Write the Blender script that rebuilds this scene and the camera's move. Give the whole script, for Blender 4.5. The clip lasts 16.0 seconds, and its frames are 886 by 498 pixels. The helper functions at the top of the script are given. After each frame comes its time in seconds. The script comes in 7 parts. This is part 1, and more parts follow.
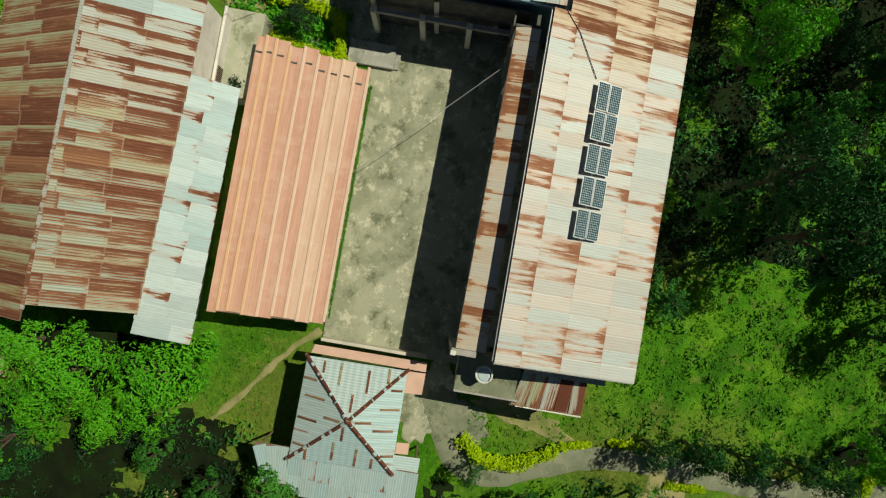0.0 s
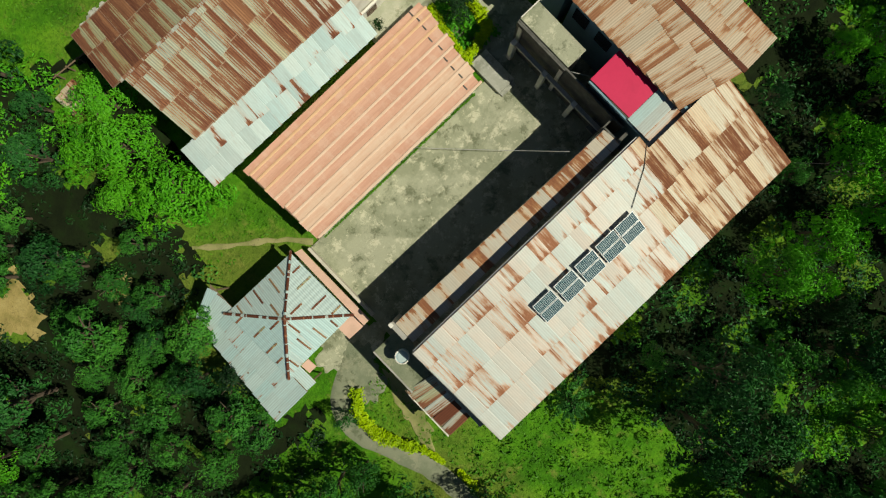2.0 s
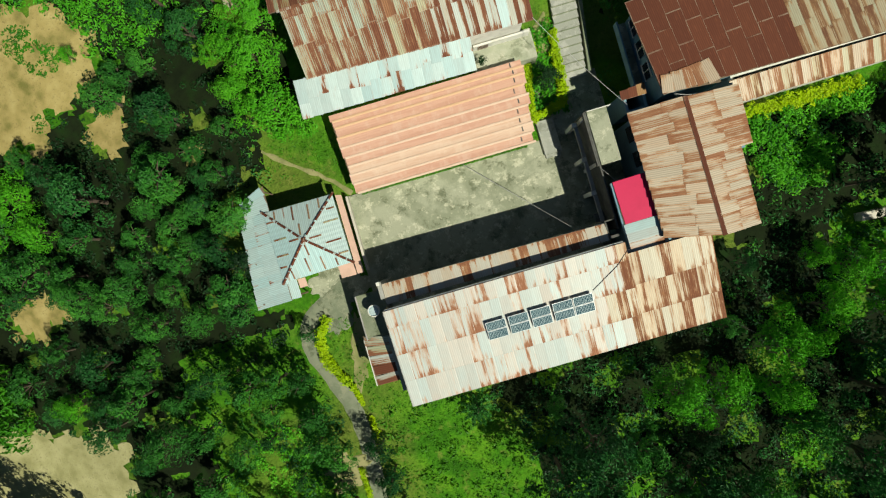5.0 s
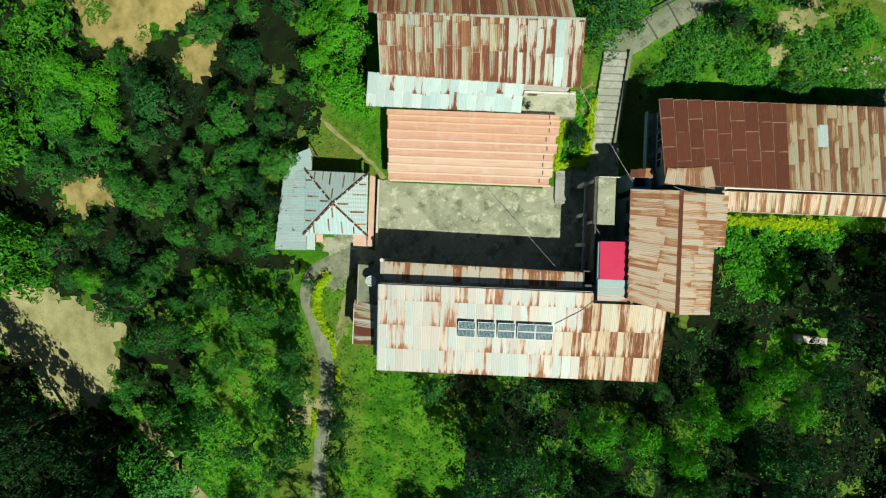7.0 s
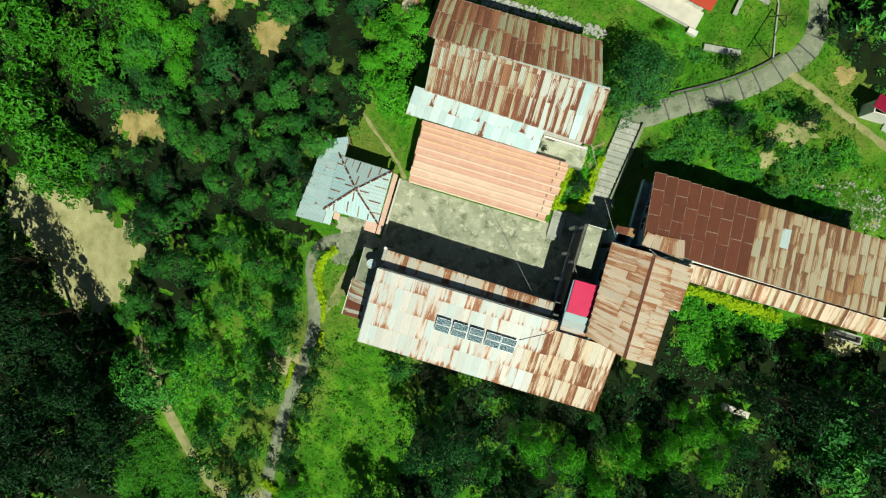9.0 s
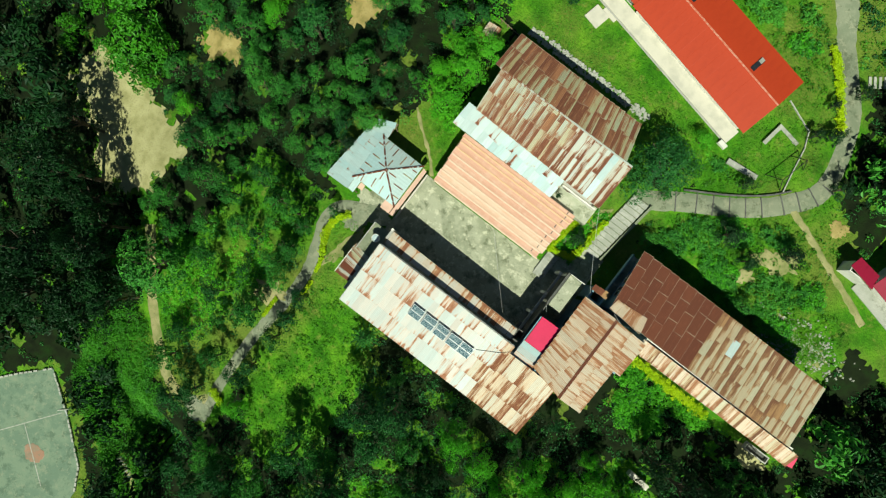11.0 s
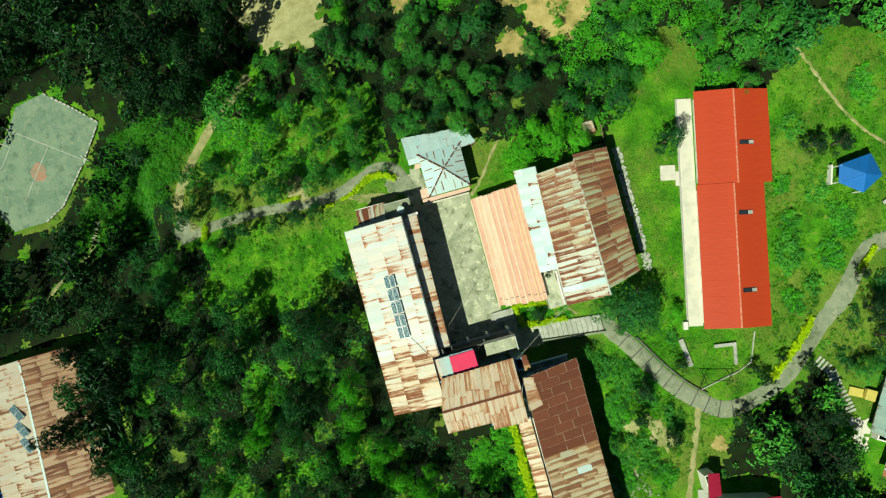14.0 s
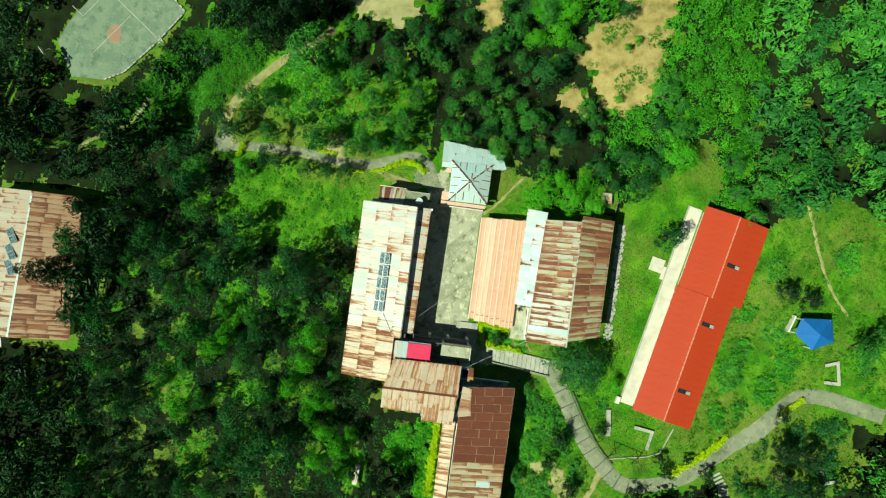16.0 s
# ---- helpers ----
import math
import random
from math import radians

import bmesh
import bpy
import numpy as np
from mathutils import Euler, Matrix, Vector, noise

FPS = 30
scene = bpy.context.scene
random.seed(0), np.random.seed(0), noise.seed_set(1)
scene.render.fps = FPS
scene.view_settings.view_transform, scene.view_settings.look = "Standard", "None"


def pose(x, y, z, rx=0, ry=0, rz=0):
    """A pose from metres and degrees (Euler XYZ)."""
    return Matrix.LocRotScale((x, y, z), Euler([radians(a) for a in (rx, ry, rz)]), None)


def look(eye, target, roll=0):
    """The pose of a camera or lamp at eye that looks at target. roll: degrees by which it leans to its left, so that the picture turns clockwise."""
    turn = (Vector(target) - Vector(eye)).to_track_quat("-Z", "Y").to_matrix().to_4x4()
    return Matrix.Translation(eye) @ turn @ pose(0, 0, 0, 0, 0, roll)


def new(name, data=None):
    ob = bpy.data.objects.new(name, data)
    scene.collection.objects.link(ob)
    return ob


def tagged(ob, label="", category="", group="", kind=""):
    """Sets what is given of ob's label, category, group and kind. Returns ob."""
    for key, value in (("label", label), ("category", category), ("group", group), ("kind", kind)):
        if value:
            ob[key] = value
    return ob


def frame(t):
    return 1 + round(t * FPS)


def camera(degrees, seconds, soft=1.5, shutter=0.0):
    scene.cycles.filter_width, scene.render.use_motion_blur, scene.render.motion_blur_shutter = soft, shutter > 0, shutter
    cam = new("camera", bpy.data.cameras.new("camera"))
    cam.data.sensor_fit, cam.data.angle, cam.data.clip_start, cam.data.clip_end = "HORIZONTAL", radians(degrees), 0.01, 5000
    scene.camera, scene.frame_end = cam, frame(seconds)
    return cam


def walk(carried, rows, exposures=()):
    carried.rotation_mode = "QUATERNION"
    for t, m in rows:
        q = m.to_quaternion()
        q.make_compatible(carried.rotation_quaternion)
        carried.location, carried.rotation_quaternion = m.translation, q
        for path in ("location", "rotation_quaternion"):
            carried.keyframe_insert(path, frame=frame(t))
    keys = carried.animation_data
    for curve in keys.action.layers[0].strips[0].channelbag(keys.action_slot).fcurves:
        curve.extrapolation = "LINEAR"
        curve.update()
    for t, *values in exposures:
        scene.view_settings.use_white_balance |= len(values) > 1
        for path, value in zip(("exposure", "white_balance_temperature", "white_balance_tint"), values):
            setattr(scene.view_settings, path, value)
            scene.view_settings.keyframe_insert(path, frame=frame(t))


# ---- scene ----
cam = camera(68.0, 16.0, soft=1.2)
# seconds, place, tilt ahead, tilt to the right, heading
PATH = [
    (0.0, -0.73, -1.35, 41.06, 1.91, 0.79, -80.02),
    (0.5, -0.33, -1.95, 42.55, 1.43, 0.24, -67.88),
    (1.0, 0.01, -2.28, 44.01, 1.19, -0.06, -59.70),
    (1.5, 0.28, -2.44, 45.32, 0.89, -0.21, -51.44),
    (2.0, 0.86, -2.40, 46.73, 0.41, -0.55, -43.76),
    (2.5, 1.25, -2.30, 48.25, 0.08, -0.79, -36.99),
    (3.0, 1.54, -2.21, 49.87, -0.08, -1.00, -30.57),
    (3.5, 1.75, -2.14, 51.54, -0.13, -1.17, -24.56),
    (4.0, 1.91, -2.13, 53.22, -0.16, -1.31, -20.08),
    (4.2, 1.92, -2.12, 53.85, -0.16, -1.32, -18.92),
    (6.3, 1.84, -2.19, 61.65, 0.10, -1.21, -7.49),
    (6.5, 1.84, -2.21, 62.56, 0.20, -1.20, -4.62),
    (7.0, 1.84, -2.38, 64.75, 0.52, -1.15, 2.33),
    (7.5, 1.82, -2.51, 66.88, 0.77, -1.02, 7.19),
    (8.0, 1.83, -2.62, 68.93, 0.94, -0.85, 10.04),
    (8.5, 1.82, -2.64, 70.92, 1.09, -0.70, 12.76),
    (9.0, 1.85, -2.63, 72.91, 1.18, -0.57, 16.65),
    (9.2, 1.90, -2.60, 73.68, 1.20, -0.53, 18.50),
    (11.3, 2.42, -2.54, 81.42, 1.35, -0.23, 40.90),
    (11.5, 2.43, -2.50, 82.30, 1.33, -0.19, 43.27),
    (12.0, 2.06, -2.39, 84.43, 1.11, 0.04, 48.85),
    (12.5, 1.69, -2.29, 86.61, 0.90, 0.26, 55.05),
    (13.0, 1.37, -2.21, 88.68, 0.73, 0.45, 61.00),
    (13.5, 1.10, -2.29, 90.70, 0.56, 0.67, 67.97),
    (14.0, 0.87, -2.53, 92.80, 0.38, 0.93, 74.71),
    (14.5, 0.70, -2.90, 94.79, 0.23, 1.23, 80.80),
    (15.0, 0.57, -3.37, 96.80, 0.03, 1.56, 87.36),
    (15.5, 0.45, -3.88, 98.82, -0.17, 1.84, 92.53),
    (16.0, 0.40, -4.38, 100.72, -0.39, 2.14, 97.53),
]
walk(cam, [(t, pose(x, y, z, 0, 0, q) @ pose(0, 0, 0, a, 0, 0) @ pose(0, 0, 0, 0, -b, 0)) for t, x, y, z, a, b, q in PATH],
     exposures=[(0.0, -0.38, 7250, 3), (3.5, -0.12, 7000, 2), (6.5, -0.02, 6600, -1), (9.0, 0.13, 6500, -3), (13.0, 0.23, 6700, -12), (16.0, 0.32, 6850, -16)])

# ---- world and sun ----
SUN = Vector((0.38, -0.58, 1.0)).normalized()
world = bpy.data.worlds.new("sky")
scene.world = world
world.use_nodes = True
wn = world.node_tree
sky = wn.nodes.new("ShaderNodeTexSky")
sky.sky_type, sky.sun_disc = "NISHITA", False
sky.altitude, sky.dust_density = 2800.0, 0.4
sky.sun_elevation = math.asin(SUN.z)
sky.sun_rotation = math.atan2(SUN.x, SUN.y)
wn.links.new(sky.outputs[0], wn.nodes["Background"].inputs[0])
wn.nodes["Background"].inputs[1].default_value = 0.045
lamp = bpy.data.lights.new("sun", "SUN")
lamp.energy, lamp.angle, lamp.color = 5.0, radians(0.5), (1.0, 0.96, 0.88)
new("sun", lamp).matrix_world = look(SUN * 150, (0, 0, 0))


# ---- materials ----
class Nodes:
    """Short forms for a material's nodes."""

    def __init__(self, name, rough=0.8, spec=0.3):
        self.m = bpy.data.materials.new(name)
        self.m.use_nodes = True
        self.t = self.m.node_tree
        self.b = self.t.nodes["Principled BSDF"]
        self.b.inputs["Roughness"].default_value = rough
        self.b.inputs["Specular IOR Level"].default_value = spec

    def put(self, socket, v):
        if isinstance(v, bpy.types.NodeSocket):
            self.t.links.new(v, socket)
        elif v is not None:
            socket.default_value = (*v, 1.0) if hasattr(v, "__len__") and len(v) == 3 and socket.type == "RGBA" else v

    def math(self, op, a, b=None, clamp=False):
        n = self.t.nodes.new("ShaderNodeMath")
        n.operation, n.use_clamp = op, clamp
        self.put(n.inputs[0], a)
        self.put(n.inputs[1], b)
        return n.outputs[0]

    def coords(self, scale=(1, 1, 1), shift=None, space="Object"):
        c = self.t.nodes.new("ShaderNodeTexCoord").outputs[space]
        if shift is not None:
            v = self.t.nodes.new("ShaderNodeVectorMath")
            v.operation = "ADD"
            k = self.t.nodes.new("ShaderNodeCombineXYZ")
            self.put(k.inputs[0], self.math("MULTIPLY", shift, 37.0))
            self.put(k.inputs[1], self.math("MULTIPLY", shift, 91.0))
            self.t.links.new(c, v.inputs[0])
            self.t.links.new(k.outputs[0], v.inputs[1])
            c = v.outputs[0]
        mp = self.t.nodes.new("ShaderNodeMapping")
        mp.inputs["Scale"].default_value = scale
        self.t.links.new(c, mp.inputs[0])
        return mp.outputs[0]

    def noise(self, vec, scale, detail=3.0, rough=0.55):
        n = self.t.nodes.new("ShaderNodeTexNoise")
        n.inputs["Scale"].default_value, n.inputs["Detail"].default_value, n.inputs["Roughness"].default_value = scale, detail, rough
        self.t.links.new(vec, n.inputs["Vector"])
        return n.outputs["Fac"]

    def ramp(self, fac, *stops):
        n = self.t.nodes.new("ShaderNodeValToRGB")
        e = n.color_ramp.elements
        while len(e) < len(stops):
            e.new(0.5)
        for k, (p, c) in zip(e, stops):
            k.position, k.color = p, (*c, 1.0) if hasattr(c, "__len__") else (c, c, c, 1.0)
        self.put(n.inputs[0], fac)
        return n.outputs[0]

    def step(self, fac, lo, hi):
        n = self.t.nodes.new("ShaderNodeMapRange")
        n.interpolation_type = "SMOOTHSTEP"
        n.inputs[1].default_value, n.inputs[2].default_value = lo, hi
        self.put(n.inputs[0], fac)
        return n.outputs[0]

    def mix(self, fac, a, b, mode="MIX"):
        n = self.t.nodes.new("ShaderNodeMix")
        n.data_type, n.blend_type = "RGBA", mode
        self.put(n.inputs[0], fac)
        self.put(n.inputs[6], a)
        self.put(n.inputs[7], b)
        return n.outputs[2]

    def random(self):
        return self.t.nodes.new("ShaderNodeObjectInfo").outputs["Random"]

    def island(self):
        return self.t.nodes.new("ShaderNodeNewGeometry").outputs["Random Per Island"]

    def bump(self, h, strength, dist):
        n = self.t.nodes.new("ShaderNodeBump")
        n.inputs["Strength"].default_value, n.inputs["Distance"].default_value = strength, dist
        self.t.links.new(h, n.inputs["Height"])
        self.t.links.new(n.outputs[0], self.b.inputs["Normal"])

    def out(self, colour, rough=None, metal=None):
        self.put(self.b.inputs["Base Color"], colour)
        self.put(self.b.inputs["Roughness"], rough)
        self.put(self.b.inputs["Metallic"], metal)
        return self.m


def tin(name, rust, base, warm, light, dark, full=0.06, spread=0.22, lined=0.12, bias=0.13, seam=0.14, soft=0.0, tones=0.12):
    """Weathered corrugated sheet: zinc with rust in streaks along the sheet, each sheet of its own age."""
    n = Nodes(name, 0.5, 0.4)
    r = n.random()
    r2 = n.math("FRACT", n.math("MULTIPLY", r, 7.31))
    r3 = n.math("FRACT", n.math("MULTIPLY", r, 23.7))
    xyz = n.t.nodes.new("ShaderNodeSeparateXYZ")
    n.t.links.new(n.coords(), xyz.inputs[0])
    wave = n.math("DIVIDE", n.math("FLOOR", n.math("MULTIPLY", xyz.outputs[0], 13.333)), 13.333)

    def along(kx, ky):
        """Coordinates that step from corrugation to corrugation and run on along the sheet."""
        c = n.t.nodes.new("ShaderNodeCombineXYZ")
        n.put(c.inputs[0], n.math("ADD", n.math("MULTIPLY", wave, kx), n.math("MULTIPLY", r, 370.0)))
        n.put(c.inputs[1], n.math("ADD", n.math("MULTIPLY", xyz.outputs[1], ky), n.math("MULTIPLY", r, 910.0)))
        return c.outputs[0]

    streak = n.noise(along(2.6, 0.22), 1.0, 3.0, 0.5)
    lines = n.noise(along(23.0, 0.8), 1.0, 4.0, 0.6)
    patch = n.noise(n.coords((0.9, 1.1, 1.0), r), 1.0, 5.0, 0.62)
    place = n.noise(n.t.nodes.new("ShaderNodeNewGeometry").outputs["Position"], 0.42, 6.0, 0.66)
    fine = n.noise(n.coords((18.0, 7.0, 1.0), r), 1.0, 4.0, 0.65)
    a = n.math("ADD", n.math("MULTIPLY", streak, 0.66), n.math("MULTIPLY", patch, 0.06))
    a = n.math("ADD", a, n.math("MULTIPLY", place, 0.12))
    a = n.math("ADD", a, n.math("MULTIPLY", lines, 0.22))
    a = n.math("ADD", a, n.math("MULTIPLY", n.math("SUBTRACT", r2, 0.5), spread))
    a = n.math("ADD", a, n.math("MULTIPLY", n.math("SUBTRACT", fine, 0.5), 0.07))
    ridge = n.t.nodes.new("ShaderNodeSeparateXYZ")
    n.t.links.new(n.coords(), ridge.inputs[0])
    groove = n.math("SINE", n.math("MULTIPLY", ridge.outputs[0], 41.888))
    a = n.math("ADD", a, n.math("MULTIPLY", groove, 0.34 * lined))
    gen = n.t.nodes.new("ShaderNodeSeparateXYZ")
    n.t.links.new(n.t.nodes.new("ShaderNodeTexCoord").outputs["Generated"], gen.inputs[0])
    foot = n.step(n.math("ADD", gen.outputs[1], n.math("MULTIPLY", n.math("SUBTRACT", streak, 0.5), 0.8)), 0.72, 1.02)
    a = n.math("ADD", a, n.math("MULTIPLY", foot, 0.10))
    a = n.math("ADD", a, n.math("MULTIPLY", n.math("SUBTRACT", 0.5, gen.outputs[0]), bias))
    f = n.step(n.math("ADD", a, rust - 0.5), 0.500 - soft, 0.548 + soft)
    tan = n.math("MULTIPLY", n.step(n.math("ADD", a, rust - 0.5), 0.425, 0.515), 0.55)
    core = n.step(n.math("ADD", a, rust - 0.5), 0.515, 0.60)
    whole = n.math("MULTIPLY", n.math("GREATER_THAN", r3, 1.0 - full), n.step(n.math("ADD", lines, n.math("MULTIPLY", patch, 0.6)), 0.50, 0.66))
    f = n.math("MAXIMUM", f, whole)
    wash = n.math("ADD", n.math("MULTIPLY", n.math("SUBTRACT", patch, 0.5), 1.2), n.math("ADD", n.math("MULTIPLY", r3, 1.3), -0.2), True)
    zinc = n.mix(wash, base, warm)
    zinc = n.mix(n.math("MULTIPLY", n.step(lines, 0.4, 0.7), 0.45), zinc, tuple(0.62 * p + 0.25 * q for p, q in zip(base, light)))
    zinc = n.mix(n.math("MULTIPLY", fine, 0.35), zinc, tuple(0.72 * k for k in base))
    zinc = n.mix(tan, zinc, tuple(0.55 * p + 0.55 * q for p, q in zip(warm, light)))
    ox = n.mix(n.math("MULTIPLY", core, n.math("ADD", 0.55, n.math("MULTIPLY", r2, 0.45))), light, dark)
    ox = n.mix(n.math("MULTIPLY", n.step(lines, 0.5, 0.7), 0.4), ox, tuple(1.3 * k for k in light))
    col = n.mix(f, zinc, ox)
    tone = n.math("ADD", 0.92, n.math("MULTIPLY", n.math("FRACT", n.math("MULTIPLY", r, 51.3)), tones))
    # Corrugation shading put into the colour: each wave runs lighter, then darker.
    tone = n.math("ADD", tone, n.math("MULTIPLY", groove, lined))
    side = n.math("LESS_THAN", gen.outputs[0], 0.03 if seam > 0 else 0.045)
    end = n.math("GREATER_THAN", gen.outputs[1], 0.982 if seam > 0 else 0.968)
    joint = n.math("MULTIPLY", n.math("MAXIMUM", side, end), n.math("MULTIPLY", n.step(patch, 0.30, 0.62), abs(seam)))
    if seam > 0:
        tone = n.math("SUBTRACT", tone, joint)
    grey = n.t.nodes.new("ShaderNodeCombineColor")
    for k in range(3):
        n.put(grey.inputs[k], tone)
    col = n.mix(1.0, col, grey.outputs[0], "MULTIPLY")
    if seam < 0:
        col = n.mix(joint, col, (0.50, 0.42, 0.30))
    n.bump(fine, 0.25, 0.01)
    return n.out(col, n.math("ADD", 0.55, n.math("MULTIPLY", f, 0.33)), n.math("MULTIPLY", n.math("SUBTRACT", 1.0, f), 0.1))


def plain(name, c, c2=None, rough=0.75, scale=2.0, metal=0.0, relief=0.15):
    """Paint or render with blotches, grime and a little relief."""
    n = Nodes(name, rough)
    c2 = c2 or tuple(0.7 * k for k in c)
    a = n.noise(n.coords(), scale, 5.0, 0.6)
    b = n.noise(n.coords(), scale * 9, 3.0)
    col = n.mix(n.step(a, 0.4, 0.72), c, c2)
    col = n.mix(n.math("MULTIPLY", b, 0.35), col, tuple(0.75 * k for k in c))
    n.bump(b, relief, 0.02)
    return n.out(n.mix(n.math("MULTIPLY", n.step(n.noise(n.coords((0.6, 0.6, 0.6)), scale * 2.7, 6.0, 0.7), 0.52, 0.72), 0.3), col, c2), rough, metal)


def leafy(name, dark, mid, bright, scale=0.35):
    n = Nodes(name, 0.55, 0.25)
    k = n.math("ADD", n.math("MULTIPLY", n.island(), 0.28), n.math("MULTIPLY", n.random(), 0.3))
    k = n.math("ADD", k, n.math("MULTIPLY", n.step(n.noise(n.coords(), scale, 3.0, 0.6), 0.25, 0.75), 0.45))
    col = n.ramp(k, (0.1, dark), (0.5, mid), (0.95, bright))
    n.put(n.b.inputs["Base Color"], col)
    t = n.t.nodes.new("ShaderNodeBsdfTranslucent")
    n.t.links.new(col, t.inputs[0])
    x = n.t.nodes.new("ShaderNodeMixShader")
    x.inputs[0].default_value = 0.12
    n.t.links.new(n.b.outputs[0], x.inputs[1])
    n.t.links.new(t.outputs[0], x.inputs[2])
    n.t.links.new(x.outputs[0], n.t.nodes["Material Output"].inputs[0])
    return n.m


def grassy(name):
    n = Nodes(name, 0.9, 0.1)
    big = n.noise(n.coords(), 0.06, 4.0, 0.6)
    mid = n.noise(n.coords(), 0.35, 5.0, 0.65)
    fine = n.noise(n.coords(), 3.5, 5.0, 0.7)
    col = n.ramp(mid, (0.3, (0.026, 0.110, 0.006)), (0.5, (0.065, 0.225, 0.010)), (0.68, (0.14, 0.33, 0.018)))
    col = n.mix(n.math("MULTIPLY", n.step(big, 0.43, 0.62), 0.75), col, (0.16, 0.195, 0.035))
    col = n.mix(n.math("MULTIPLY", n.step(n.noise(n.coords(), 0.8, 6.0, 0.7), 0.54, 0.68), 0.65), col, (0.21, 0.24, 0.05))
    col = n.mix(n.math("MULTIPLY", n.step(fine, 0.45, 0.75), 0.6), col, (0.020, 0.070, 0.007))
    n.bump(fine, 0.9, 0.25)
    return n.out(col)


def earthy(name, a, b, c):
    n = Nodes(name, 0.95, 0.1)
    m = n.noise(n.coords(), 0.5, 6.0, 0.65)
    f = n.noise(n.coords(), 4.0, 4.0, 0.7)
    col = n.ramp(m, (0.32, a), (0.5, b), (0.7, c))
    col = n.mix(n.step(f, 0.5, 0.75), col, tuple(0.55 * k for k in b))
    n.bump(f, 0.6, 0.12)
    return n.out(col)


def mossy(name, a, b, c, d):
    """Old concrete: pale, with moss, dark stains and bright worn spots."""
    n = Nodes(name, 0.85, 0.25)
    m = n.noise(n.coords(), 0.32, 8.0, 0.68)
    s = n.noise(n.coords((1, 1, 1)), 0.95, 8.0, 0.78)
    f = n.noise(n.coords(), 9.0, 4.0, 0.7)
    col = n.mix(n.step(m, 0.44, 0.56), a, b)
    col = n.mix(n.math("MULTIPLY", n.step(s, 0.525, 0.60), 0.85), col, c)
    col = n.mix(n.math("MULTIPLY", n.step(n.math("SUBTRACT", 1.0, n.noise(n.coords((1.0, 1.0, 1.0)), 0.6, 7.0, 0.76)), 0.525, 0.62), 0.8), col, d)
    col = n.mix(n.math("MULTIPLY", f, 0.5), col, tuple(0.6 * k for k in a))
    n.bump(f, 0.4, 0.02)
    return n.out(col)


RUST_L, RUST_D = (0.30, 0.13, 0.06), (0.14, 0.045, 0.025)
M_MAIN = tin("tin_faded", 0.352, (0.45, 0.51, 0.48), (0.51, 0.45, 0.385), (0.43, 0.25, 0.15), (0.27, 0.11, 0.055), 0.0, 0.26, 0.07, 0.04, 0.14, 0.03, 0.16)
M_MAIN_OLD = tin("tin_faded_rusty", 0.455, (0.46, 0.42, 0.32), (0.46, 0.36, 0.235), (0.34, 0.17, 0.078), (0.165, 0.058, 0.026), 0.0, 0.24, 0.12, 0.10, 0.14, 0.035, 0.14)
M_LR_PALE = tin("tin_half_streaked", 0.455, (0.48, 0.52, 0.46), (0.46, 0.43, 0.33), (0.27, 0.12, 0.055), (0.13, 0.040, 0.020), 0.0, 0.14, 0.12, 0.30, -0.12, 0.0, 0.10)
M_LR = tin("tin_streaked", 0.500, (0.36, 0.41, 0.33), (0.39, 0.35, 0.20), (0.29, 0.135, 0.065), (0.145, 0.050, 0.025), 0.06, 0.22, 0.27, 0.30, -0.30, 0.0, 0.14)
M_LR_OLD = tin("tin_rusted", 0.530, (0.35, 0.37, 0.24), (0.34, 0.29, 0.13), (0.26, 0.115, 0.055), (0.125, 0.043, 0.022), 0.12, 0.26, 0.20, 0.26, -0.40, 0.0, 0.18)
M_ZINC = tin("tin_pale", 0.30, (0.39, 0.53, 0.52), (0.46, 0.54, 0.51), RUST_L, RUST_D, 0.03, 0.26, 0.05, 0.1, 0.14, 0.0, 0.24)
M_PAV = tin("tin_pavilion", 0.25, (0.41, 0.58, 0.57), (0.47, 0.59, 0.565), RUST_L, RUST_D, 0.0, 0.2)
M_CORNER = tin("tin_green_grey", 0.32, (0.25, 0.36, 0.32), (0.30, 0.38, 0.33), (0.20, 0.20, 0.15), (0.10, 0.11, 0.09), 0.0, 0.2, 0.12, 0.1, 0.12)
M_BLOCK = tin("tin_tan", 0.435, (0.50, 0.42, 0.31), (0.48, 0.36, 0.25), (0.37, 0.21, 0.105), (0.25, 0.105, 0.05), 0.0, 0.22, 0.17, 0.16, 0.14, 0.0, 0.16)
M_RB_RED = tin("tin_red_rust", 0.95, (0.3, 0.12, 0.06), (0.3, 0.12, 0.06), (0.15, 0.047, 0.021), (0.105, 0.030, 0.014), 1.0, 0.1, 0.10, 0.05, -0.38, 0.0, 0.14)
M_RB_TAN = tin("tin_brown", 0.485, (0.43, 0.40, 0.27), (0.43, 0.33, 0.20), (0.30, 0.17, 0.075), (0.14, 0.060, 0.030), 0.05, 0.22, 0.13, 0.32, 0.20, 0.02, 0.14)
M_HILL = tin("tin_dark_brown", 0.46, (0.30, 0.20, 0.115), (0.28, 0.165, 0.085), (0.20, 0.09, 0.042), (0.11, 0.042, 0.024), 0.05, 0.22, 0.13, 0.2, 0.15, 0.02, 0.14)
M_HILL_PALE = tin("tin_dull_cream", 0.40, (0.36, 0.33, 0.26), (0.36, 0.28, 0.20), (0.26, 0.14, 0.07), (0.14, 0.06, 0.03), 0.0, 0.2, 0.08, 0.1, 0.14, 0.0, 0.14)
